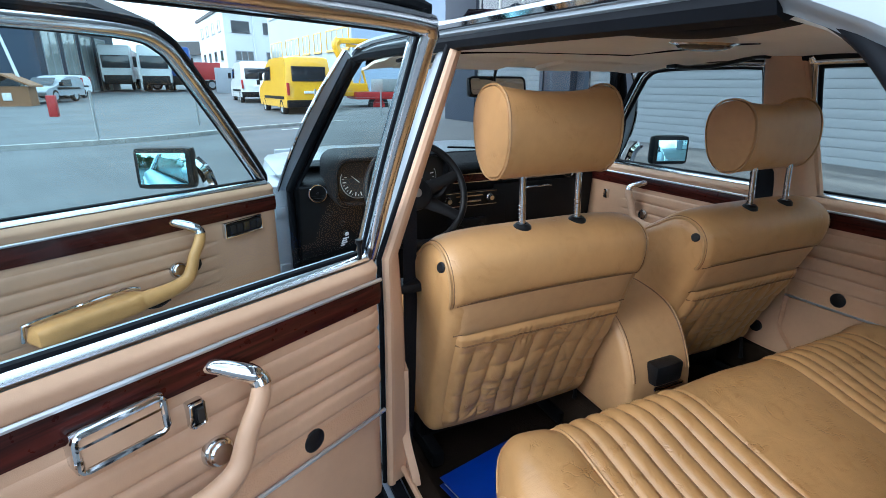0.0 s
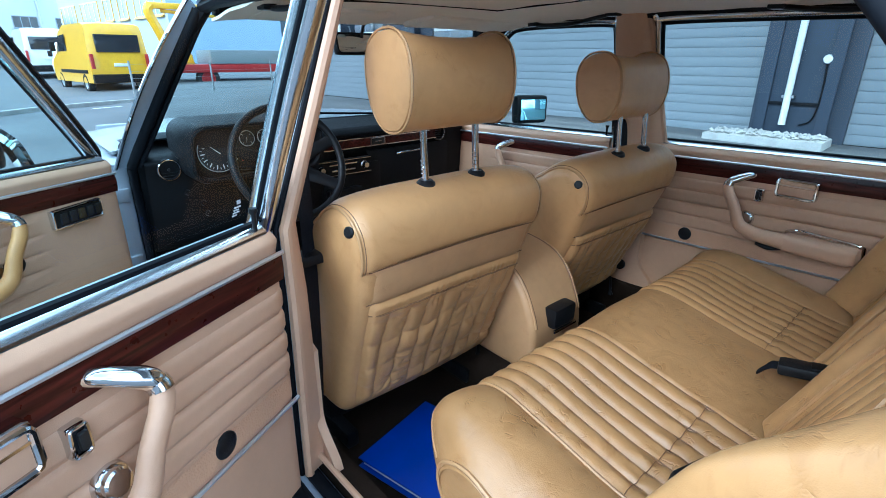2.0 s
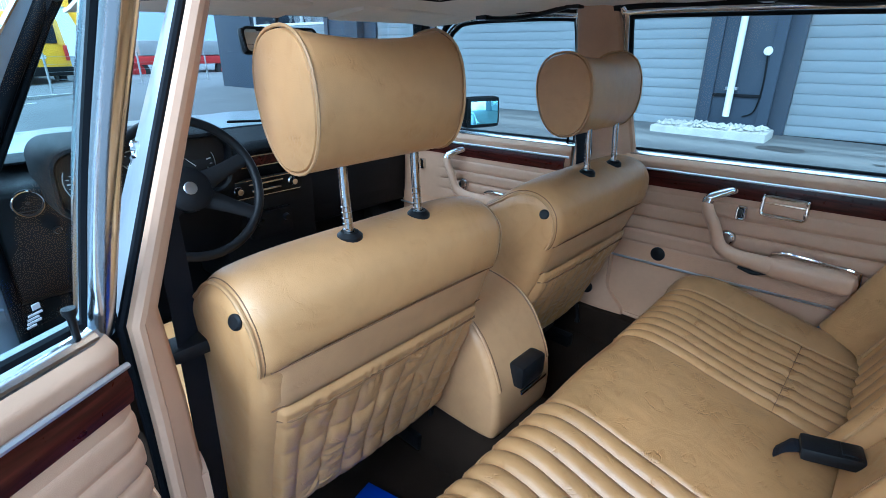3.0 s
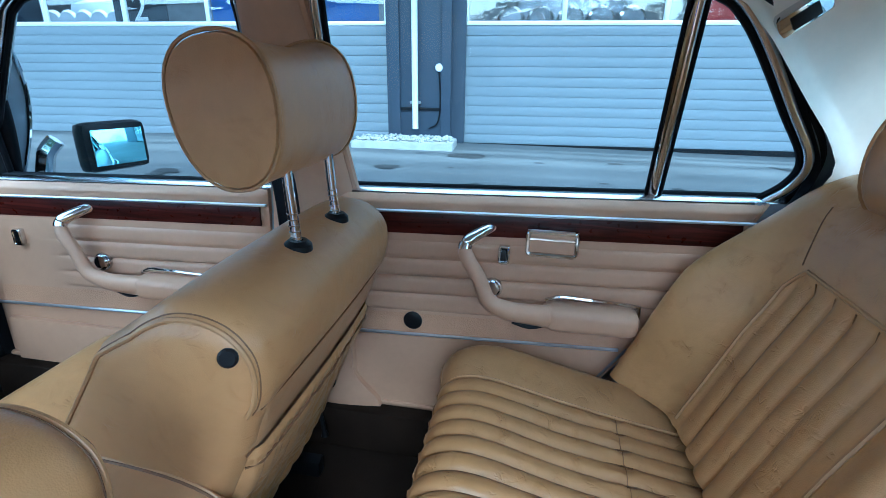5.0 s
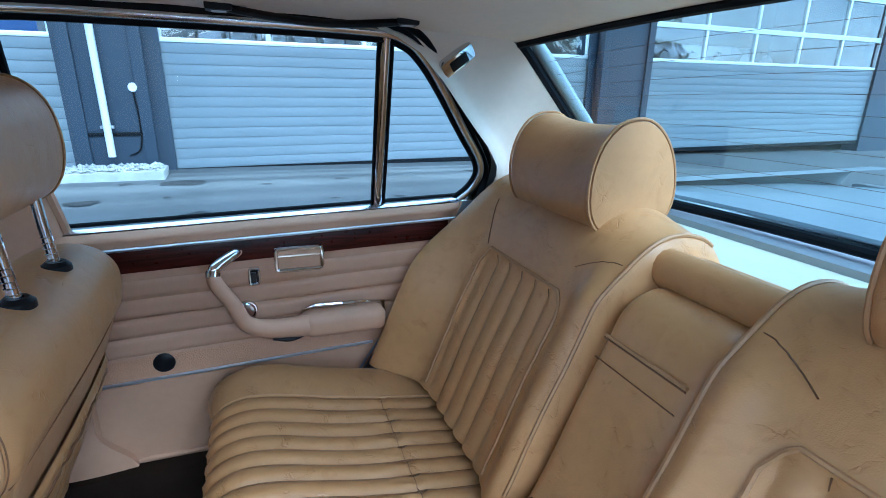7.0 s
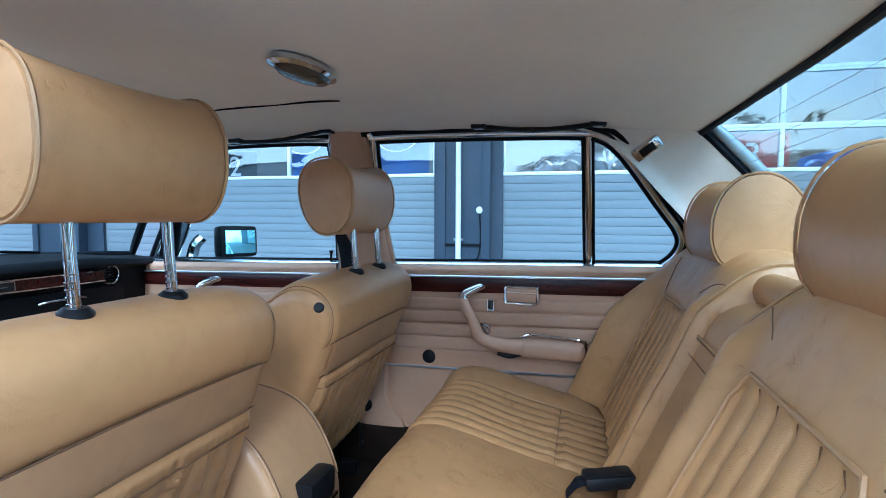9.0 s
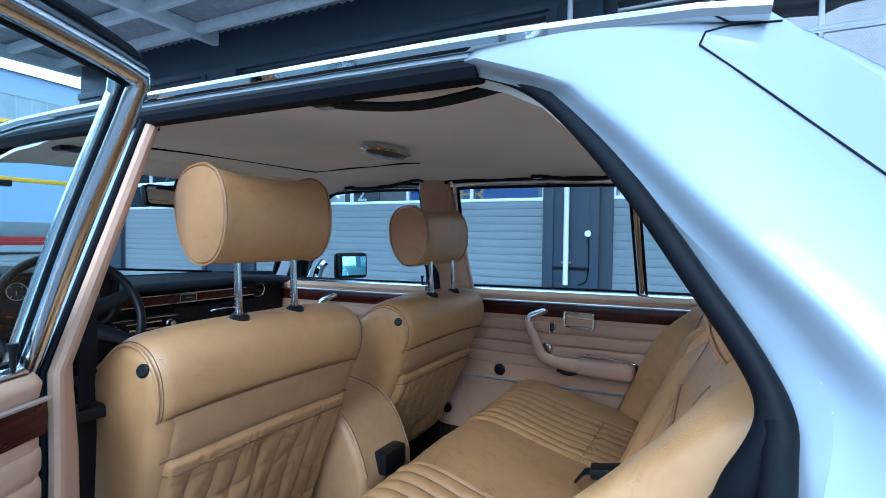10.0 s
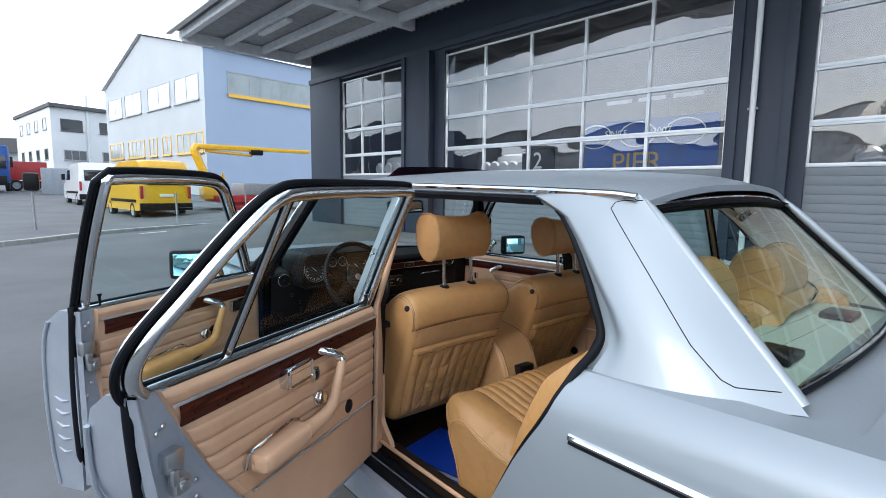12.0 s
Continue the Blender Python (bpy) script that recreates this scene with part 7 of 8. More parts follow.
for s in (1, -1):
    base = Matrix.Translation((0.580, -0.718, 1.328)) @ Euler((radians(0), radians(-24), radians(14))).to_matrix().to_4x4() @ Matrix.Rotation(radians(-42), 4, "X")
    w = Mb()
    w.box(-0.010, 0.012, -0.042, 0.042, -0.019, 0.019, 0.007)
    o = part("pillar_lamp", sided(w.moved(base), s), CHROME, car, "chrome pillar lamp")
    w = Mb()
    w.box(-0.0125, -0.008, -0.022, 0.022, -0.012, 0.012, 0.004)
    part("lens", sided(w.moved(base), s), BLACK, o)
    for y0, y1 in ((-0.585, -0.255), (0.235, 0.565)):
        w = Mb()
        zt = lambda y: lerp_table([(-0.6, 1.382), (0.2, 1.384), (0.6, 1.354)], y)
        ym = (y0 + y1) / 2
        w.tube(spline([(0.512, y0, zt(y0) + 0.012), (0.506, y0 + 0.03, zt(y0) + 0.001), (0.498, ym, zt(ym) - 0.010), (0.506, y1 - 0.03, zt(y1) + 0.001), (0.512, y1, zt(y1) + 0.012)], 6), 0.0085, 8, flat=0.7)
        o = part("grab_handle", sided(w, s), BLACK, car, "black roof grab handle")
        for yy in (y0, y1):
            w = Mb()
            w.box(0.494, 0.530, yy - 0.022, yy + 0.022, zt(yy) - 0.002, zt(yy) + 0.020, 0.005)
            part("handle_mount", sided(w, s), BLACK, o)
            w = Mb()
            w.box(0.500, 0.518, yy - 0.012, yy + 0.012, zt(yy) - 0.0035, zt(yy) - 0.0005, 0.001)
            part("mount_cap", sided(w, s), STEEL, o)
w = Mb()
w.tube(spline([(-0.088, 0.778, 1.372), (-0.070, 0.835, 1.335), (-0.045, 0.885, 1.290)], 4), 0.006, 8)
o = part("rear_view_mirror", w, BLACK, car, "black framed rear view mirror")
w = Mb()
mm = Matrix.Translation((-0.040, 0.876, 1.281)) @ Matrix.Rotation(radians(4.8), 4, "Z") @ Matrix.Rotation(radians(-12), 4, "X")
w.box(-0.130, 0.130, -0.012, 0.014, -0.036, 0.036, 0.016)
part("mirror_case", w.moved(mm), BLACK, o)
w = Mb()
w.box(-0.123, 0.123, -0.0145, -0.0115, -0.030, 0.030, 0.010)
part("mirror_glass", w.moved(mm), MIRROR_IN, o)
w = Mb()
w.tube([(x, -0.0135, z) for x, z in rrect(0.1265, 0.0325, 0.016)], 0.0042, 6, closed=True)
part("mirror_rim", w.moved(mm), BLACK, o)
for s in (1, -1):
    w = Mb()
    w.box(0.06, 0.47, 0.53, 0.705, -0.012, 0.010, 0.009)
    vm = Matrix.Translation((0, 0.06, 1.364)) @ Matrix.Translation((0, 0.66, 0)) @ Matrix.Rotation(radians(-8), 4, "X") @ Matrix.Translation((0, -0.62, 0))
    part("sun_visor", sided(w.moved(vm), s), CREAM, car, "cream folded sun visor")
w = Mb()
w.tube([(x, 0.895 - 0.055 * (x / 0.5) ** 2, 1.366 - 0.010 * (x / 0.5) ** 2) for x in [-0.56 + 0.07 * k for k in range(17)]], 0.013, 8)
part("header_trim", w, RUBBER, car)
# wipers and bonnet edge seen through the screen
for a, b in (((-0.10, 1.335, 0.965), (-0.62, 1.22, 1.005)), ((0.45, 1.345, 0.965), (-0.05, 1.275, 1.005))):
    w = Mb()
    w.tube([a, b], 0.005, 6)
    part("wiper", w, RUBBER, car)

# seat belts beside the front seats
for s in (1, -1):
    sb = thing("seat_belt", "dark blue-black seat belt hanging by the centre pillar", "seat belt", "front seat belts")
    w = Mb()
    pts = [(0.640, 0.210, 1.125), (0.652, 0.172, 1.0), (0.656, 0.162, 0.86), (0.658, 0.165, 0.70), (0.660, 0.175, 0.50), (0.664, 0.20, 0.29)]
    p = [q + Vector((0, 0.06 if s > 0 else 0.0, 0)) for q in spline(pts, 5)]
    w.shell(lambda u, v: (p[int(round(u * (len(p) - 1)))].x + 0.046 * (v - 0.5), p[int(round(u * (len(p) - 1)))].y - 0.030 * (v - 0.5), p[int(round(u * (len(p) - 1)))].z), len(p), 3, (0, -0.0025, 0))
    part("webbing", sided(w, s), BELT, sb)
    w = Mb()
    dyb = 0.06 if s > 0 else 0.0
    w.box(0.622, 0.692, 0.135 + dyb, 0.185 + dyb, 0.838, 0.862, 0.008)
    part("belt_guide", sided(w, s), BLACK, sb)
    w = Mb()
    w.tube([(0.652, 0.23 + 0.030 * math.cos(k * 0.5236), 1.115 + 0.016 * math.sin(k * 0.5236)) for k in range(12)], 0.0045, 6, closed=True)
    w.lathe([(0, 0.012), (0.012, 0.010), (0.014, 0)], (0.655, 0.232, 1.140), (-1, 0, 0), 14)
    part("anchor_ring", sided(w, s), CHROME, sb, "chrome belt anchor")
    w = Mb()
    w.lathe([(0, 0.02), (0.018, 0.018), (0.022, 0.0)], (0.680, 0.16, 0.455), (-1, -0.3, 0), 16)
    part("lower_anchor", sided(w, s), BLACK, sb)

# rear belt buckles lying on the bench
def buckle(x, y, z, rz, red):
    b = thing("belt_buckle", "black belt buckle with a red button" if red else "black belt buckle on the bench", "seat belt", at=(x, y, z))
    b.rotation_euler = (radians(8), radians(-6), radians(rz))
    w = Mb()
    w.box(-0.028, 0.028, -0.045, 0.045, 0.0, 0.024, 0.007)
    part("case", w, BLACK, b)
    w = Mb()
    w.box(-0.020, 0.020, 0.012, 0.038, 0.022, 0.0265, 0.003)
    part("release_button", w, RED if red else BLACK, b)
    w = Mb()
    w.tube(spline([(0, -0.04, 0.012), (0.003, -0.058, 0.010), (0.0, -0.078, -0.010)], 4), 0.022, 8, flat=0.18, up=(0, 0, 1))
    part("strap", w, BELT, b)
    return b


buckle(-0.437, -0.600, 0.640, 78, True)
buckle(0.030, -0.620, 0.640, 190, False)

# blue folder on the floor
fo = thing("ring_binder", "blue card ring binder lying on the carpet", "binder", at=(-0.465, -0.01, 0.262))
fm = Matrix.Rotation(radians(12), 4, "Z")
w = Mb()
w.box(-0.12, 0.16, -0.155, 0.155, 0.026, 0.0295, 0.0012)
part("cover", w.moved(fm), BLUE, fo)
w = Mb()
w.box(-0.12, 0.16, -0.155, 0.155, 0.0, 0.003, 0.001).box(0.156, 0.160, -0.155, 0.155, 0.0, 0.029, 0.001)
part("back_cover", w.moved(fm), BLUE, fo)
w = Mb()
w.box(-0.108, 0.14, -0.148, 0.148, 0.003, 0.021)
part("paper_stack", w.moved(fm), PAPER, fo)
w = Mb()
w.box(-0.40, -0.33, -0.215, -0.18, 0.262, 0.285, 0.004)
tagged(new("key_case", mesh_of("key_case", w, mat("brown_leather", (0.10, 0.045, 0.02), 0.5))), "small brown leather case on the carpet", "case")

# ------------------------------------------------------------ across the yard


def windows_on(house, origin, along, up0, wide, high, cols, rows, dx, dz, frame_mat, pane_mat, out, bars=0, skip=()):
    """Framed windows on a facade: along and out are unit vectors."""
    a, o = Vector(along), Vector(out)
    for r in range(rows):
        for c in range(cols):
            if (r, c) in skip:
                continue
            p = Vector(origin) + a * (c * dx) + Vector((0, 0, up0 + r * dz))

            def at(u, d, z):
                return tuple(p + a * u + o * d + Vector((0, 0, z)))

            fr = Mb()
            for u0, u1, z0, z1 in ((0, wide, 0, 0.10), (0, wide, high - 0.10, high), (0, 0.10, 0.10, high - 0.10), (wide - 0.10, wide, 0.10, high - 0.10)):
                fr.add([at(u0, 0.06, z0), at(u1, 0.06, z0), at(u1, 0.06, z1), at(u0, 0.06, z1), at(u0, -0.02, z0), at(u1, -0.02, z0), at(u1, -0.02, z1), at(u0, -0.02, z1)],
                       [(0, 1, 2, 3), (0, 4, 5, 1), (1, 5, 6, 2), (2, 6, 7, 3), (3, 7, 4, 0)])
            for k in range(bars):
                u = wide * (k + 1) / (bars + 1)
                fr.add([at(u - 0.05, 0.05, 0.1), at(u + 0.05, 0.05, 0.1), at(u + 0.05, 0.05, high - 0.1), at(u - 0.05, 0.05, high - 0.1)], [(0, 1, 2, 3)])
            fr.add([at(-0.08, 0.16, -0.10), at(wide + 0.08, 0.16, -0.10), at(wide + 0.08, 0.16, 0.0), at(-0.08, 0.16, 0.0), at(-0.08, 0, -0.1), at(wide + 0.08, 0, -0.1), at(wide + 0.08, 0, 0), at(-0.08, 0, 0)],
                   [(0, 1, 2, 3), (3, 2, 6, 7), (0, 4, 5, 1)])
            wo = part("window", fr, frame_mat, house)
            gp = Mb()
            gp.add([at(0.08, 0.02, 0.08), at(wide - 0.08, 0.02, 0.08), at(wide - 0.08, 0.02, high - 0.08), at(0.08, 0.02, high - 0.08)], [(0, 1, 2, 3)])
            part("pane", gp, pane_mat, wo)


def block(poly, z0, z1):
    return Mb().prism(poly, lambda x, y: (x, y, z0), lambda x, y: (x, y, z1))


# grey-blue factory with a gable end and yellow window frames
EYE = Vector((-1.73, -1.64, 0))


def far(dx, dy, dist):
    return EYE + Vector((dx, dy, 0)).normalized() * dist


fa = thing("factory_building", "grey and blue factory with yellow window frames", "building")
fa.matrix_world = YARD
ca = far(0.229, 0.973, 46)    # near corner
cb = far(0.085, 0.996, 70)    # far end of the gable side
al = (cb - ca).normalized()
outw = Vector((al.y, -al.x, 0))
if outw.dot(EYE - ca) < 0:
    outw = -outw
cd = ca - outw * 34
ce = cb - outw * 34
L = (cb - ca).length
w = Mb()
hz, pk = 11.8, 15.6
w.add([(*ca[:2], -1), (*cb[:2], -1), (*cb[:2], hz), (*(ca + al * L * 0.52)[:2], pk), (*ca[:2], hz + 0.6)], [(0, 1, 2, 3, 4)])
part("gable_wall", w, FACADE_GREY, fa, "pale grey panel wall")
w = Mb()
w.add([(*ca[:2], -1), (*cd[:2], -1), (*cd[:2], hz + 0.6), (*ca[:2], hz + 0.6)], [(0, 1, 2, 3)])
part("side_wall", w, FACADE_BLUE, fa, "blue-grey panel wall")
w = Mb()
ra, rb = ca + al * L * 0.52, ca + al * L * 0.52 - outw * 34
w.add([(*(ca + outw * 0.3 - al * 0.3)[:2], hz + 0.6), (*(ra + outw * 0.3)[:2], pk + 0.1), (*rb[:2], pk + 0.1), (*(cd - al * 0.3)[:2], hz + 0.6)], [(0, 1, 2, 3)])
w.add([(*(cb + outw * 0.3 + al * 0.3)[:2], hz), (*(ra + outw * 0.3)[:2], pk + 0.1), (*rb[:2], pk + 0.1), (*(ce + al * 0.3)[:2], hz)], [(0, 1, 2, 3)])
part("roof", w, FACADE_WHITE, fa)
for u, wd_ in ((0.95, 5.0), (6.95, 5.5), (14.15, 4.9), (19.9, 4.6)):
    windows_on(fa, ca + al * u, al, 8.42, wd_, 2.15, 1, 1, 1, 1, FACADE_GREY, WINDOW_SKY, outw, 1)
for u, wd_, nb_ in ((0.5, 5.3, 3), (7.15, 2.05, 1), (10.5, 2.05, 1), (13.85, 4.75, 3), (20.1, 4.5, 3)):
    windows_on(fa, ca + al * u, al, 4.12, wd_, 1.72, 1, 1, 1, 1, YELLOW, WINDOW_PALE, outw, nb_)
sd = (cd - ca).normalized()
windows_on(fa, ca + sd * 1.9, sd, 9.05, 16.0, 1.8, 1, 1, 1, 1, GREY_PAINT, WINDOW_PALE, -al, 15)
w = Mb()
p0, p1 = ca + sd * 1.9 - al * 0.2, ca + sd * 18.0 - al * 0.2
w.add([(*p0[:2], 8.72), (*p1[:2], 8.72), (*p1[:2], 9.0), (*p0[:2], 9.0)], [(0, 1, 2, 3)])
part("trim_band", w, YELLOW, fa, "yellow sill band")

# white flat-roofed office block
ob_ = thing("office_building", "white three-storey office block with a flat roof", "building")
ob_.matrix_world = YARD
ca, cb, cc = far(0.012, 1.0, 92), far(-0.030, 1.0, 116), far(0.100, 0.995, 96)
w = Mb()
hz = 12.2
cback = cb + (cc - ca)
w.prism([(p.x, p.y) for p in (ca, cc, cback, cb)], lambda x, y: (x, y, -2), lambda x, y: (x, y, hz))
part("wall", w, FACADE_WHITE, ob_)
w = Mb()
ctr = (ca + cc + cback + cb) / 4
w.prism([tuple((ctr + (p - ctr) * 1.05)[:2]) for p in (ca, cc, cback, cb)], lambda x, y: (x, y, hz), lambda x, y: (x, y, hz + 0.5))
part("roof", w, ROOF_DARK, ob_)
al = (cc - ca).normalized()
ow = Vector((al.y, -al.x, 0))
windows_on(ob_, ca + al * 1.2, al, 9.0, 2.9, 1.7, 2, 1, 5.2, 1, ROOF_DARK, WINDOW_DARK, ow)
windows_on(ob_, ca + al * 1.4, al, 4.8, 3.0, 1.5, 2, 1, 5.2, 1, GREY_PAINT, WINDOW_DARK, ow, 2)
windows_on(ob_, ca + al * 1.4, al, 0.8, 3.0, 1.5, 2, 1, 5.2, 1, GREY_PAINT, WINDOW_DARK, ow, 2)
al2 = (cb - ca).normalized()
windows_on(ob_, ca + al2 * 2.5, al2, 9.2, 2.2, 1.7, 4, 1, 5.4, 1, GREY_PAINT, WINDOW_DARK, Vector((-al2.y, al2.x, 0)))
windows_on(ob_, ca + al2 * 2.5, al2, 4.8, 2.2, 1.7, 4, 1, 5.4, 1, GREY_PAINT, WINDOW_DARK, Vector((-al2.y, al2.x, 0)))
w = Mb()
pp = ca + al * 4.7 + ow * 0.1
w.tube([(pp.x, pp.y, -1), (pp.x, pp.y, hz + 2.2)], 0.16, 8)
part("vent_pipe", w, FACADE_WHITE, ob_)

# dark warehouses beyond the trucks
wh = thing("warehouse", "low grey warehouse behind the trucks", "building")
wh.matrix_world = YARD
w = block([(-14, 128), (-4.2, 122), (-3.0, 150), (-14, 150)], -2, 7.0)
part("wall", w, GREY_PAINT, wh)
w = block([(-15, 127), (-3.8, 121), (-2.6, 151), (-15, 151)], 7.0, 9.6)
part("roof", w, ROOF_DARK, wh)
wh2 = thing("warehouse", "dark navy warehouse with a glazed corner", "building")
wh2.matrix_world = YARD
w = block([(-30, 38), (-13.4, 46), (-11.2, 62), (-30, 62)], -2, 7.6)
part("wall", w, FACADE_NAVY, wh2, "navy sheet cladding")
a0 = Vector((-13.4, 46, 0))
al = (Vector((-11.2, 62, 0)) - a0).normalized()
windows_on(wh2, a0 + al * 1.0, al, 0.6, 2.6, 4.6, 4, 1, 3.4, 1, GREY_PAINT, WINDOW_PALE, Vector((al.y, -al.x, 0)), 1)
w = block([(-13.9, 45), (-9.4, 44), (-7.2, 63), (-11.5, 63)], 6.6, 7.3)
part("canopy_roof", w, ROOF_DARK, wh2)
hill = Mb()
hill.grid(lambda u, v: (-260 + 520 * u, 420 + 60 * v, -6 + (20 + 9 * math.sin(u * 9) + 6 * math.sin(u * 23 + 1)) * math.sin(math.pi * min(1, v * 1.0 + 0.02))), 60, 8)
structure("backdrop", hill, FOLIAGE, "distant wooded hill", "hill")


# ------------------------------------------------------------ vehicles


def wheel(parent, c, r, axis, width=0.22, hub=GREY_PAINT):
    t = Mb()
    t.lathe([(r * 0.62, -width / 2), (r * 0.93, -width / 2), (r, -width * 0.36), (r, width * 0.36), (r * 0.93, width / 2), (r * 0.62, width / 2), (r * 0.62, -width / 2)], c, axis, 22)
    o = part("wheel", t, TYRE, parent)
    h = Mb()
    h.lathe([(0, width * 0.40), (r * 0.2, width * 0.40), (r * 0.28, width * 0.30), (r * 0.55, width * 0.34), (r * 0.63, width * 0.46), (r * 0.63, -width * 0.46), (0, -width * 0.4)], c, axis, 18)
    part("rim", h, hub, o)


def van(name, label, paint, m, L=5.2, W=2.0, H=2.3, nose=1.0, trim=BLACK):
    """A panel van: local y runs forward from the rear, x to its right, z up."""
    ob = thing(name, label, "van")
    ob.matrix_world = m
    prof = [(0.0, 0.42), (-0.03, 0.75), (0.02, 1.3), (0.10, H - 0.25), (0.20, H - 0.06), (0.42, H), (L - nose - 1.3, H), (L - nose - 0.55, H - 0.22), (L - nose + 0.1, H * 0.60), (L - 0.25, H * 0.50), (L - 0.02, H * 0.40), (L, 0.50), (L - 0.1, 0.35), (0.1, 0.35)]
    b = Mb()
    n = len(prof)
    for i in range(13):
        u = -1 + 2 * i / 12
        k = abs(u) ** 6
        for y, z in prof:
            tum = 1 - 0.10 * max(0, (z - 1.1) / (H - 1.1)) - 0.03 * max(0, (0.8 - z))
            cy = L / 2 + (y - L / 2) * (1 - 0.035 * k)
            cz = z - (0.05 * k if z > 1.2 else 0)
            b.v.append((u * W / 2 * tum, cy, cz))
    for i in range(12):
        for j in range(n):
            b.f.append((i * n + j, i * n + (j + 1) % n, (i + 1) * n + (j + 1) % n, (i + 1) * n + j))
    b.f += [tuple(range(n)), tuple(range(12 * n, 13 * n))[::-1]]
    part("body", b, paint, ob)
    q = Mb()
    q.box(-W * 0.36, W * 0.36, -0.005, 0.12, H * 0.58, H * 0.83, 0.03)
    part("rear_window", q, WINDOW_DARK, ob)
    q = Mb()
    q.box(-W / 2 + 0.01, W / 2 - 0.01, -0.10, 0.12, 0.36, 0.66, 0.04)
    part("bumper", q, trim, ob)
    for s in (-1, 1):
        q = Mb()
        q.box(s * (W / 2 - 0.09) - 0.05, s * (W / 2 - 0.09) + 0.05, -0.045, 0.1, 0.85, 1.35, 0.02)
        part("tail_light", q, RED_PAINT, ob)
        q = Mb()
        q.box(s * W / 2 - 0.012, s * W / 2 + 0.012, 0.5, L - 1.2, 0.68, 0.80, 0.01)
        part("rubbing_strip", q, trim, ob)
        q = Mb()
        x = s * (W / 2 * 0.955)
        q.add([(x, L - nose - 1.5, H * 0.60), (x, L - nose - 0.2, H * 0.60), (x * 0.98, L - nose - 0.55, H * 0.83), (x * 0.98, L - nose - 1.5, H * 0.85)], [(0, 1, 2, 3)])
        part("side_window", q.moved(Matrix.Translation((s * 0.025, 0, 0))), WINDOW_DARK, ob)
        q = Mb()
        q.box(s * (W / 2 + 0.12) - 0.09, s * (W / 2 + 0.12) + 0.09, L - nose - 0.25, L - nose - 0.13, H * 0.60, H * 0.75, 0.03)
        part("door_mirror", q, BLACK, ob)
        for y in (1.05, L - 0.95):
            wheel(ob, (s * (W / 2 - 0.12), y, 0.34), 0.34, (s, 0, 0))
    q = Mb()
    q.add([(-W * 0.40, L - nose + 0.02, H * 0.64), (W * 0.40, L - nose + 0.02, H * 0.64), (W * 0.36, L - nose - 0.5, H * 0.90), (-W * 0.36, L - nose - 0.5, H * 0.90)], [(0, 1, 2, 3)])
    part("windscreen", q.moved(Matrix.Translation((0, 0.07, 0.02))), WINDOW_DARK, ob)
    q = Mb()
    q.box(-0.26, 0.26, -0.055, 0.0, 0.92, 1.03, 0.01)
    part("registration_plate", q, WHITE_PAINT, ob)
    return ob


def stand(x, y, heading):
    """A pose on the ground; heading: degrees that the vehicle's front turns left of +y."""
    return YARD @ pose(x, y, 0.0175 * max(0.0, y - 22), 0, 0, heading)


van("yellow_van", "yellow panel van seen from behind", YELLOW, stand(2.25, 22.0, 9), L=5.2, W=2.0, H=2.42)
van("white_van", "white panel van parked beyond the kerb", WHITE_PAINT, stand(0.75, 32.8, 6), L=5.4, W=2.0, H=2.4)
van("pickup_truck", "white pickup parked beside the yellow van", WHITE_PAINT, stand(2.15, 34.0, 172), L=5.0, W=1.85, H=1.75, nose=1.5)
van("parked_car", "small silver car by the warehouse", GREY_PAINT, stand(-10.0, 38, 165), L=4.0, W=1.7, H=1.45, nose=1.2)
van("parked_car", "small dark car by the warehouse", WINDOW_DARK, stand(-12.4, 36, 165), L=4.0, W=1.7, H=1.45, nose=1.2)
van("parked_car", "small white car by the warehouse", WHITE_PAINT, stand(-10.6, 43, 165), L=4.0, W=1.7, H=1.45, nose=1.2)


def lorry(name, label, m, cab, box_mat, box_len, box_h):
    """A heavy lorry: local y runs forward."""
    ob = thing(name, label, "lorry")
    ob.matrix_world = m
    q = Mb()
    q.box(-1.25, 1.25, box_len + 0.4, box_len + 2.6, 0.7, 3.85, 0.16)
    part("cab", q, cab, ob)
    q = Mb()
    q.box(-1.1, 1.1, box_len + 2.55, box_len + 2.66, 1.9, 3.0, 0.06)
    part("windscreen", q, WINDOW_DARK, ob)
    q = Mb()
    q.box(-1.1, 1.1, box_len + 2.56, box_len + 2.70, 0.5, 1.3, 0.05)
    part("grille", q, BLACK, ob)
    if box_h:
        q = Mb()
        q.box(-1.25, 1.25, 0, box_len, 1.0, 1.0 + box_h, 0.06)
        part("cargo_body", q, box_mat, ob)
    q = Mb()
    q.box(-0.5, 0.5, 0, box_len + 2.4, 0.65, 0.95, 0.03)
    part("chassis", q, BLACK, ob)
    for s in (-1, 1):
        for y in (1.0, 2.3, box_len + 1.6):
            wheel(ob, (s * 1.05, y, 0.5), 0.5, (s, 0, 0), 0.3)
        q = Mb()
        q.box(s * 1.45 - 0.1, s * 1.45 + 0.1, box_len + 2.5, box_len + 2.62, 2.0, 2.9, 0.04)
        part("door_mirror", q, BLACK, ob)
    return ob


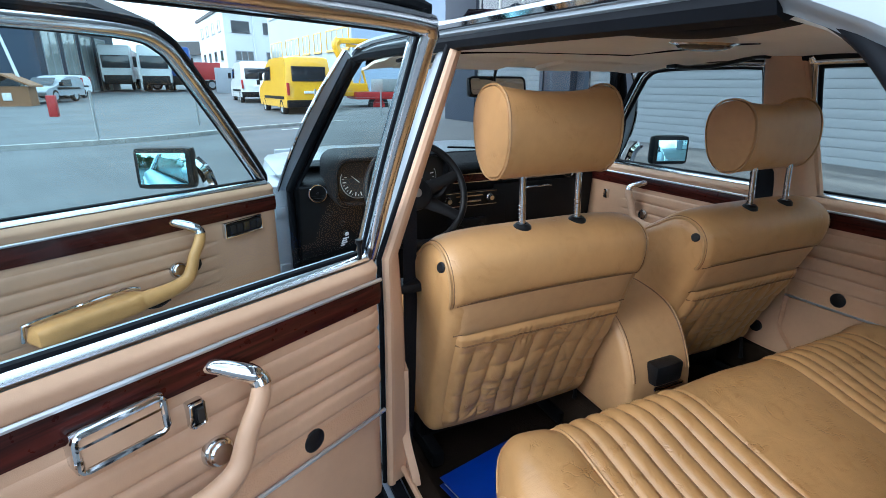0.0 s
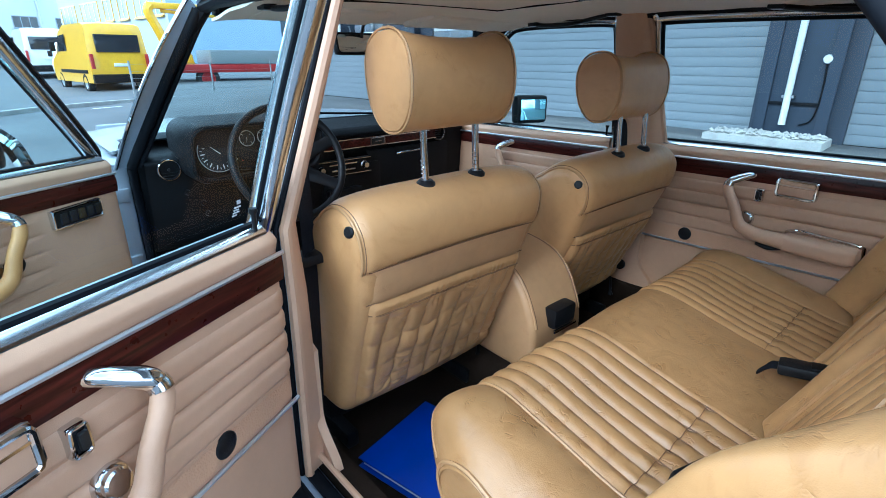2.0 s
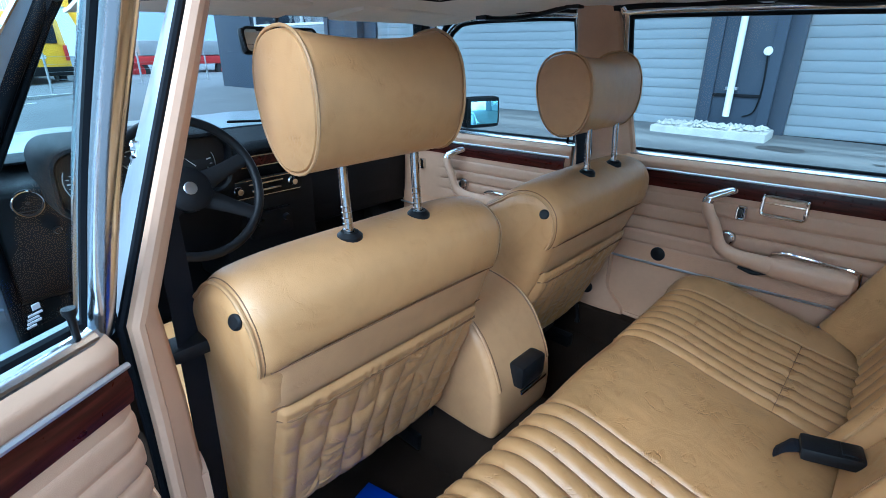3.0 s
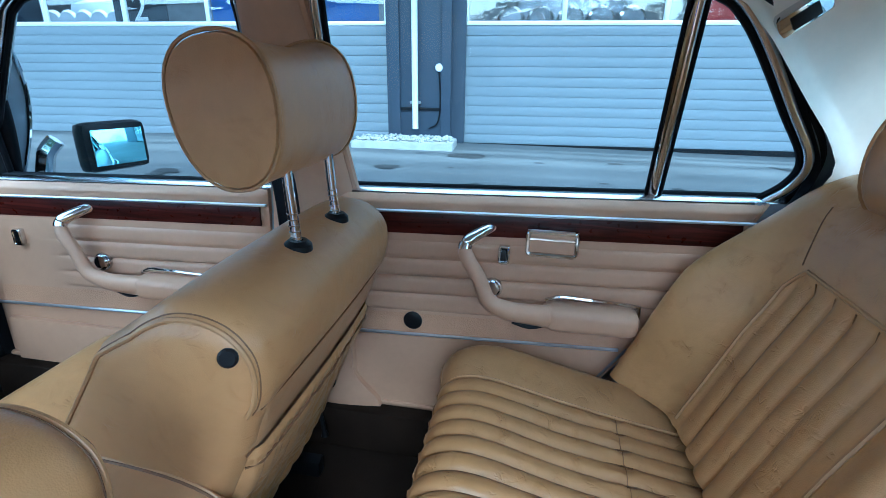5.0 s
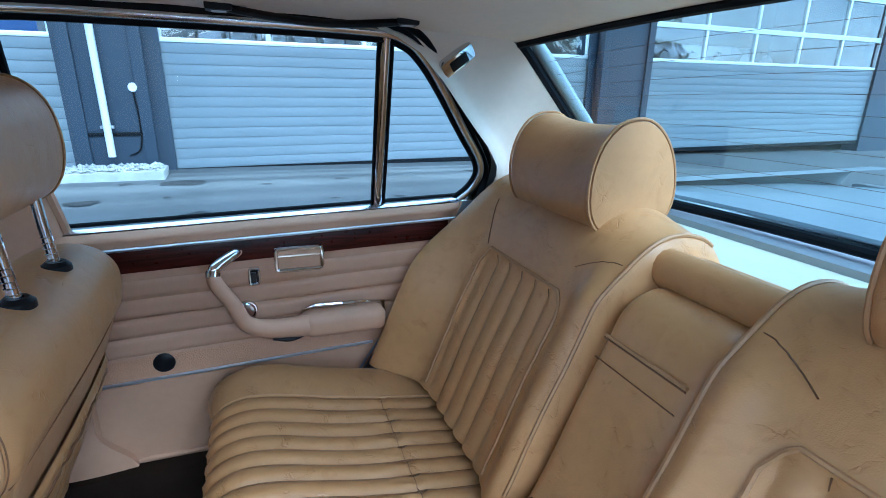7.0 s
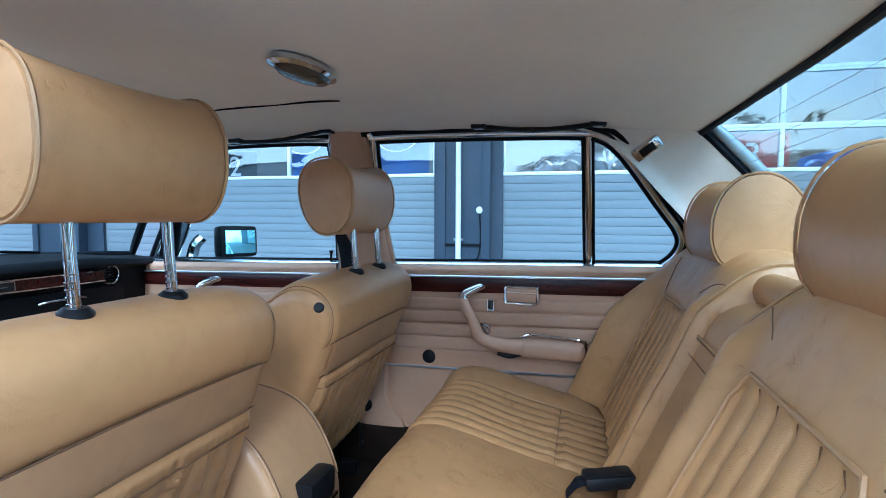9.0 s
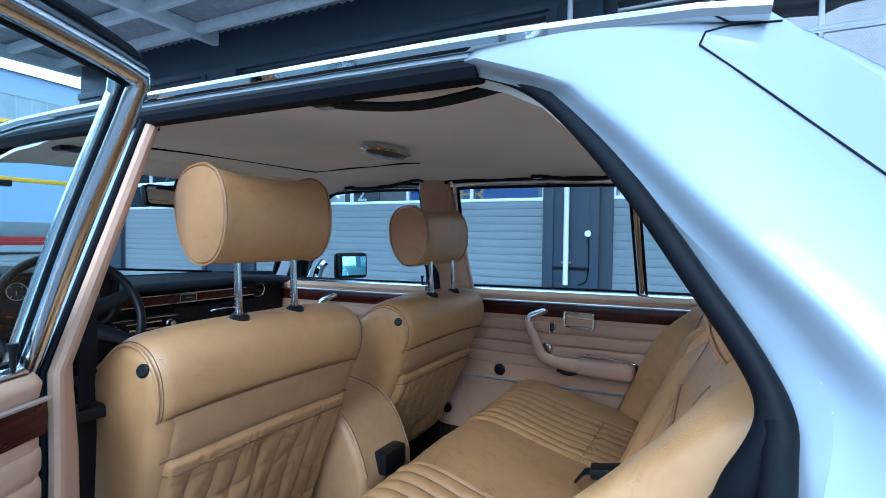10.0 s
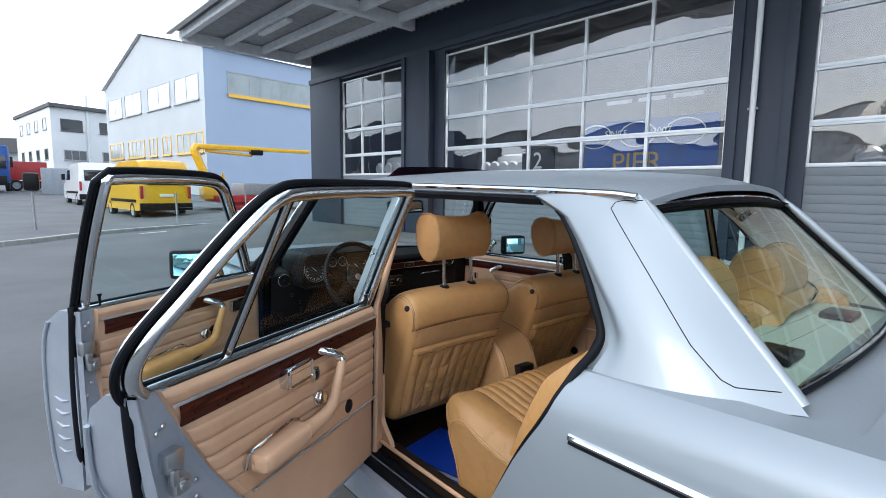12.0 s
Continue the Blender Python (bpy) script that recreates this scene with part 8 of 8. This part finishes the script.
lorry("lorry", "white lorry facing the yard", stand(-7.1, 59.9, 182), WHITE_PAINT, BLACK, 4.0, 0)
lorry("lorry", "white lorry with a tall box body", stand(-10.7, 63.5, 184), WHITE_PAINT, WHITE_PAINT, 6.0, 2.6)
lorry("lorry", "dark blue tractor unit", stand(-5.3, 61.6, 180), SIGN_BLUE, BLACK, 4.0, 0)
lorry("lorry", "red tipper lorry by the office block", stand(-1.6, 61, 95), RED_PAINT, RED_PAINT, 4.5, 1.7)
sk = thing("skip_container", "grey steel skip container", "container")
sk.matrix_world = YARD
w = Mb()
w.box(-1.95, 0.45, 50.5, 52.5, 0.5, 2.65, 0.05)
for k in range(5):
    w.box(-1.80 + 0.5 * k, -1.72 + 0.5 * k, 50.42, 50.5, 0.6, 2.6, 0.01)
part("bin", w, GREY_PAINT, sk)

# yellow truck crane and its flat bed
cr = thing("truck_crane", "yellow folding loader crane on a red flatbed lorry", "crane")
cr.matrix_world = YARD
w = Mb()
w.tube(spline([(4.6, 24.6, 1.0), (4.25, 24.6, 2.2), (3.95, 24.6, 3.0), (4.1, 24.6, 3.28)], 4), 0.19, 8)
part("column_boom", w, YELLOW, cr)
w = Mb()
w.box(3.9, 6.9, 24.45, 24.75, 3.12, 3.36, 0.05).box(6.6, 9.6, 24.48, 24.72, 3.16, 3.34, 0.04)
w.tube([(4.4, 24.6, 3.05), (6.6, 24.6, 2.92)], 0.07, 8)
part("main_boom", w, YELLOW, cr)
w = Mb()
w.box(6.5, 7.1, 24.4, 24.8, 2.95, 3.2, 0.04)
part("knuckle", w, BLACK, cr)
w = Mb()
w.box(4.2, 5.3, 24.2, 25.2, 0.75, 1.35, 0.05).tube([(4.9, 24.4, 1.2), (5.1, 24.4, 2.0), (5.4, 24.4, 0.7)], 0.06, 6)
part("crane_base", w, YELLOW, cr)
w = Mb()
w.box(4.6, 12.5, 23.7, 26.0, 0.62, 0.95, 0.04)
part("flatbed", w, RED_PAINT, cr)
w = Mb()
w.box(5.9, 12.3, 23.72, 26.0, 0.98, 1.55, 0.03)
part("drop_side", w, GALV, cr, "grey aluminium drop sides")
for x in (5.7, 9.4):
    wheel(cr, (x, 23.9, 0.36), 0.48, (0, -1, 0), 0.3, RED_PAINT)

# fence posts, a sign and a red bollard along the kerb
for (x, y) in ((1.75, 16.9), (4.3, 17.9), (6.6, 18.5), (-3.9, 13.0)):
    f = Mb()
    f.tube([(x, y + 0.35, -0.05), (x, y + 0.35, 1.15)], 0.03, 8)
    tagged(new("fence_post", mesh_of("fence_post", f.moved(YARD), GALV)), "thin galvanised fence post by the kerb", "post", "fence posts")
f = Mb()
for z in (0.25, 0.45, 0.65, 0.85, 1.05):
    f.tube([(1.75, 17.25, z), (4.3, 18.25, z), (6.6, 18.85, z)], 0.006, 4)
tagged(new("fence_wire", mesh_of("fence_wire", f.moved(YARD), GALV)), "thin wire between the fence posts", "fence")
sg = thing("meter_post", "grey post with a dark meter head by the kerb", "post")
sg.matrix_world = YARD
w = Mb()
w.tube([(-1.97, 18.0, -0.02), (-1.99, 18.0, 1.15)], 0.035, 8)
part("pole", w, GALV, sg)
w = Mb()
w.box(-2.19, -1.79, 17.9, 18.1, 1.18, 1.72, 0.095)
part("meter_head", w, BLACK, sg)
w = Mb()
w.box(-7.60, -7.30, 23.9, 24.2, -0.05, 0.85, 0.03)
tagged(new("bollard", mesh_of("bollard", w.moved(YARD), RED_PAINT)), "short dark red post by the kerb", "bollard")
hut = thing("timber_hut", "small timber hut with a pitched roof", "hut")
hut.matrix_world = YARD @ Matrix.Translation((-11.3, 32.5, 0.15)) @ Matrix.Scale(0.62, 4) @ Matrix.Translation((12.1, -28.5, 0))
w = Mb()
w.box(-13.6, -10.6, 27.5, 29.5, -0.3, 1.6)
part("wall", w, TIMBER, hut)
w = Mb()
w.prism([(-14.0, 1.55), (-12.1, 2.45), (-10.2, 1.55), (-10.2, 1.68), (-12.1, 2.62), (-14.0, 1.68)], lambda x, z: (x, 27.0, z), lambda x, z: (x, 30.0, z))
part("roof", w, TIMBER, hut)
w = Mb()
w.box(-12.4, -11.8, 27.40, 27.5, 0.5, 1.1, 0.02)
part("window", w, WHITE_PAINT, hut)
w = Mb()
w.tube([(-10.7, 33, 0), (-11.9, 33, 6.5)], [0.09, 0.05], 8)
tagged(new("flag_pole", mesh_of("flag_pole", w.moved(YARD), WHITE_PAINT)), "tall white pole before the warehouse", "pole")
w = Mb()
w.box(-22.0, -11.4, 25.0, 25.2, -0.2, 0.9, 0.02)
tagged(new("barrier_fence", mesh_of("barrier_fence", w.moved(YARD), GALV)), "low grey mesh barrier", "fence")


# trees on the far side of the yard, seen in the mirrors and panes
def tree(seed, h):
    r = random.Random(seed)
    t = thing("tree", "tall broad-leaved tree with a dense dark green crown", "tree", "trees by the yard")
    w = Mb()
    w.tube(spline([(0, 0, -0.3), (r.uniform(-0.1, 0.1), 0.05, h * 0.3), (r.uniform(-0.3, 0.3), r.uniform(-0.2, 0.2), h * 0.62), (0, 0, h * 0.88)], 5), [0.24 - 0.0135 * k for k in range(16)], 8)
    tips = []
    for k in range(9):
        a, z0 = 2.4 * k + r.uniform(-0.3, 0.3), h * r.uniform(0.24, 0.6)
        tip = Vector((math.cos(a) * h * r.uniform(0.20, 0.32), math.sin(a) * h * r.uniform(0.20, 0.32), z0 + h * r.uniform(0.06, 0.28)))
        w.tube([(0, 0, z0), tip * 0.5 + Vector((0, 0, z0 * 0.45)), tip], [0.09, 0.055, 0.015], 5)
        tips.append(tip)
    tips += [Vector((0, 0, h * 0.9)), Vector((0.3, -0.2, h * 0.75)), Vector((-0.5, 0.4, h * 0.68))]
    part("trunk", w, TIMBER, t)
    c = Mb()
    for tip in tips:
        for k in range(85):
            d = Vector((r.gauss(0, 1), r.gauss(0, 1), r.gauss(0, 0.8)))
            p = tip + d.normalized() * h * 0.17 * r.random() ** 0.4
            e1 = Vector((r.gauss(0, 1), r.gauss(0, 1), r.gauss(0, 1))).normalized()
            e2 = e1.orthogonal().normalized()
            q = r.uniform(0.14, 0.30)
            c.add([p - e1 * q, p + e2 * q * 0.6, p + e1 * q, p - e2 * q * 0.6], [(0, 1, 2, 3)])
    part("crown", c, FOLIAGE, t)
    return t


kinds = [tree(31, 7.6), tree(32, 8.4), tree(33, 6.8)]
rt = random.Random(77)
for k, b in enumerate(kinds):
    b.location = (-31.0 + 1.2 * k, -8.0 + 4.2 * k, 0)
for k in range(8):
    copy_thing(kinds[k % 3], Matrix.Translation((-31 + rt.uniform(-2.5, 2.5), -46 + 4.3 * k + rt.uniform(-1, 1), 0)) @ Matrix.Rotation(rt.uniform(0, 6.2), 4, "Z"))
# a long plain block added out of view, so the panes reflect it darkly
sh_ = thing("reflection_block", "added unseen long grey block with a dark roof, for pane reflections", "building")
part("wall", block([(-40, 5.5), (-30, 5.5), (-30, 70), (-40, 70)], -1, 5.6), GREY_PAINT, sh_)
part("roof", block([(-40.6, 5.0), (-29.4, 5.0), (-29.4, 70.5), (-40.6, 70.5)], 5.6, 6.1), ROOF_DARK, sh_)


def shrub(x, y, h, seed):
    """A dense bush, leafy down to the ground."""
    r = random.Random(seed)
    t = thing("shrub", "dense dark green shrub at the edge of the yard", "shrub", "shrubs by the yard", (x, y, 0))
    w = Mb()
    for k in range(7):
        a = 0.9 * k
        w.tube([(0, 0, -0.1), (0.25 * math.cos(a), 0.25 * math.sin(a), h * 0.4), (0.6 * math.cos(a), 0.6 * math.sin(a), h * 0.8)], [0.05, 0.035, 0.01], 5)
    part("trunk", w, TIMBER, t)
    c = Mb()
    for k in range(2600):
        a, z = r.uniform(0, 6.283), h * (0.03 + 0.97 * r.random() ** 0.85)
        rad = h * 0.52 * math.sqrt(max(0.05, 1 - (z / h) ** 2.4)) * (0.55 + 0.45 * r.random() ** 0.5) * (1 + 0.16 * math.sin(3 * a + seed) + 0.1 * math.sin(7 * z + a))
        p = Vector((rad * math.cos(a), rad * math.sin(a) * 1.3, z))
        e1 = Vector((r.gauss(0, 1), r.gauss(0, 1), r.gauss(0, 1))).normalized()
        e2 = e1.orthogonal().normalized()
        q = r.uniform(0.06, 0.13)
        c.add([p - e1 * q, p + e2 * q * 0.6, p + e1 * q, p - e2 * q * 0.6], [(0, 1, 2, 3)])
    part("crown", c, FOLIAGE, t)


for k, (x, y, h) in enumerate(((-11.6, -2.2, 2.7), (-12.0, -4.6, 3.0), (-11.4, -7.0, 2.6), (-11.8, -9.4, 2.8), (-11.4, -11.8, 3.2), (-10.8, -14.2, 3.0), (-9.8, -16.6, 3.4), (-8.4, -18.8, 3.2), (-6.6, -20.6, 3.3))):
    shrub(x, y, h, 50 + k)
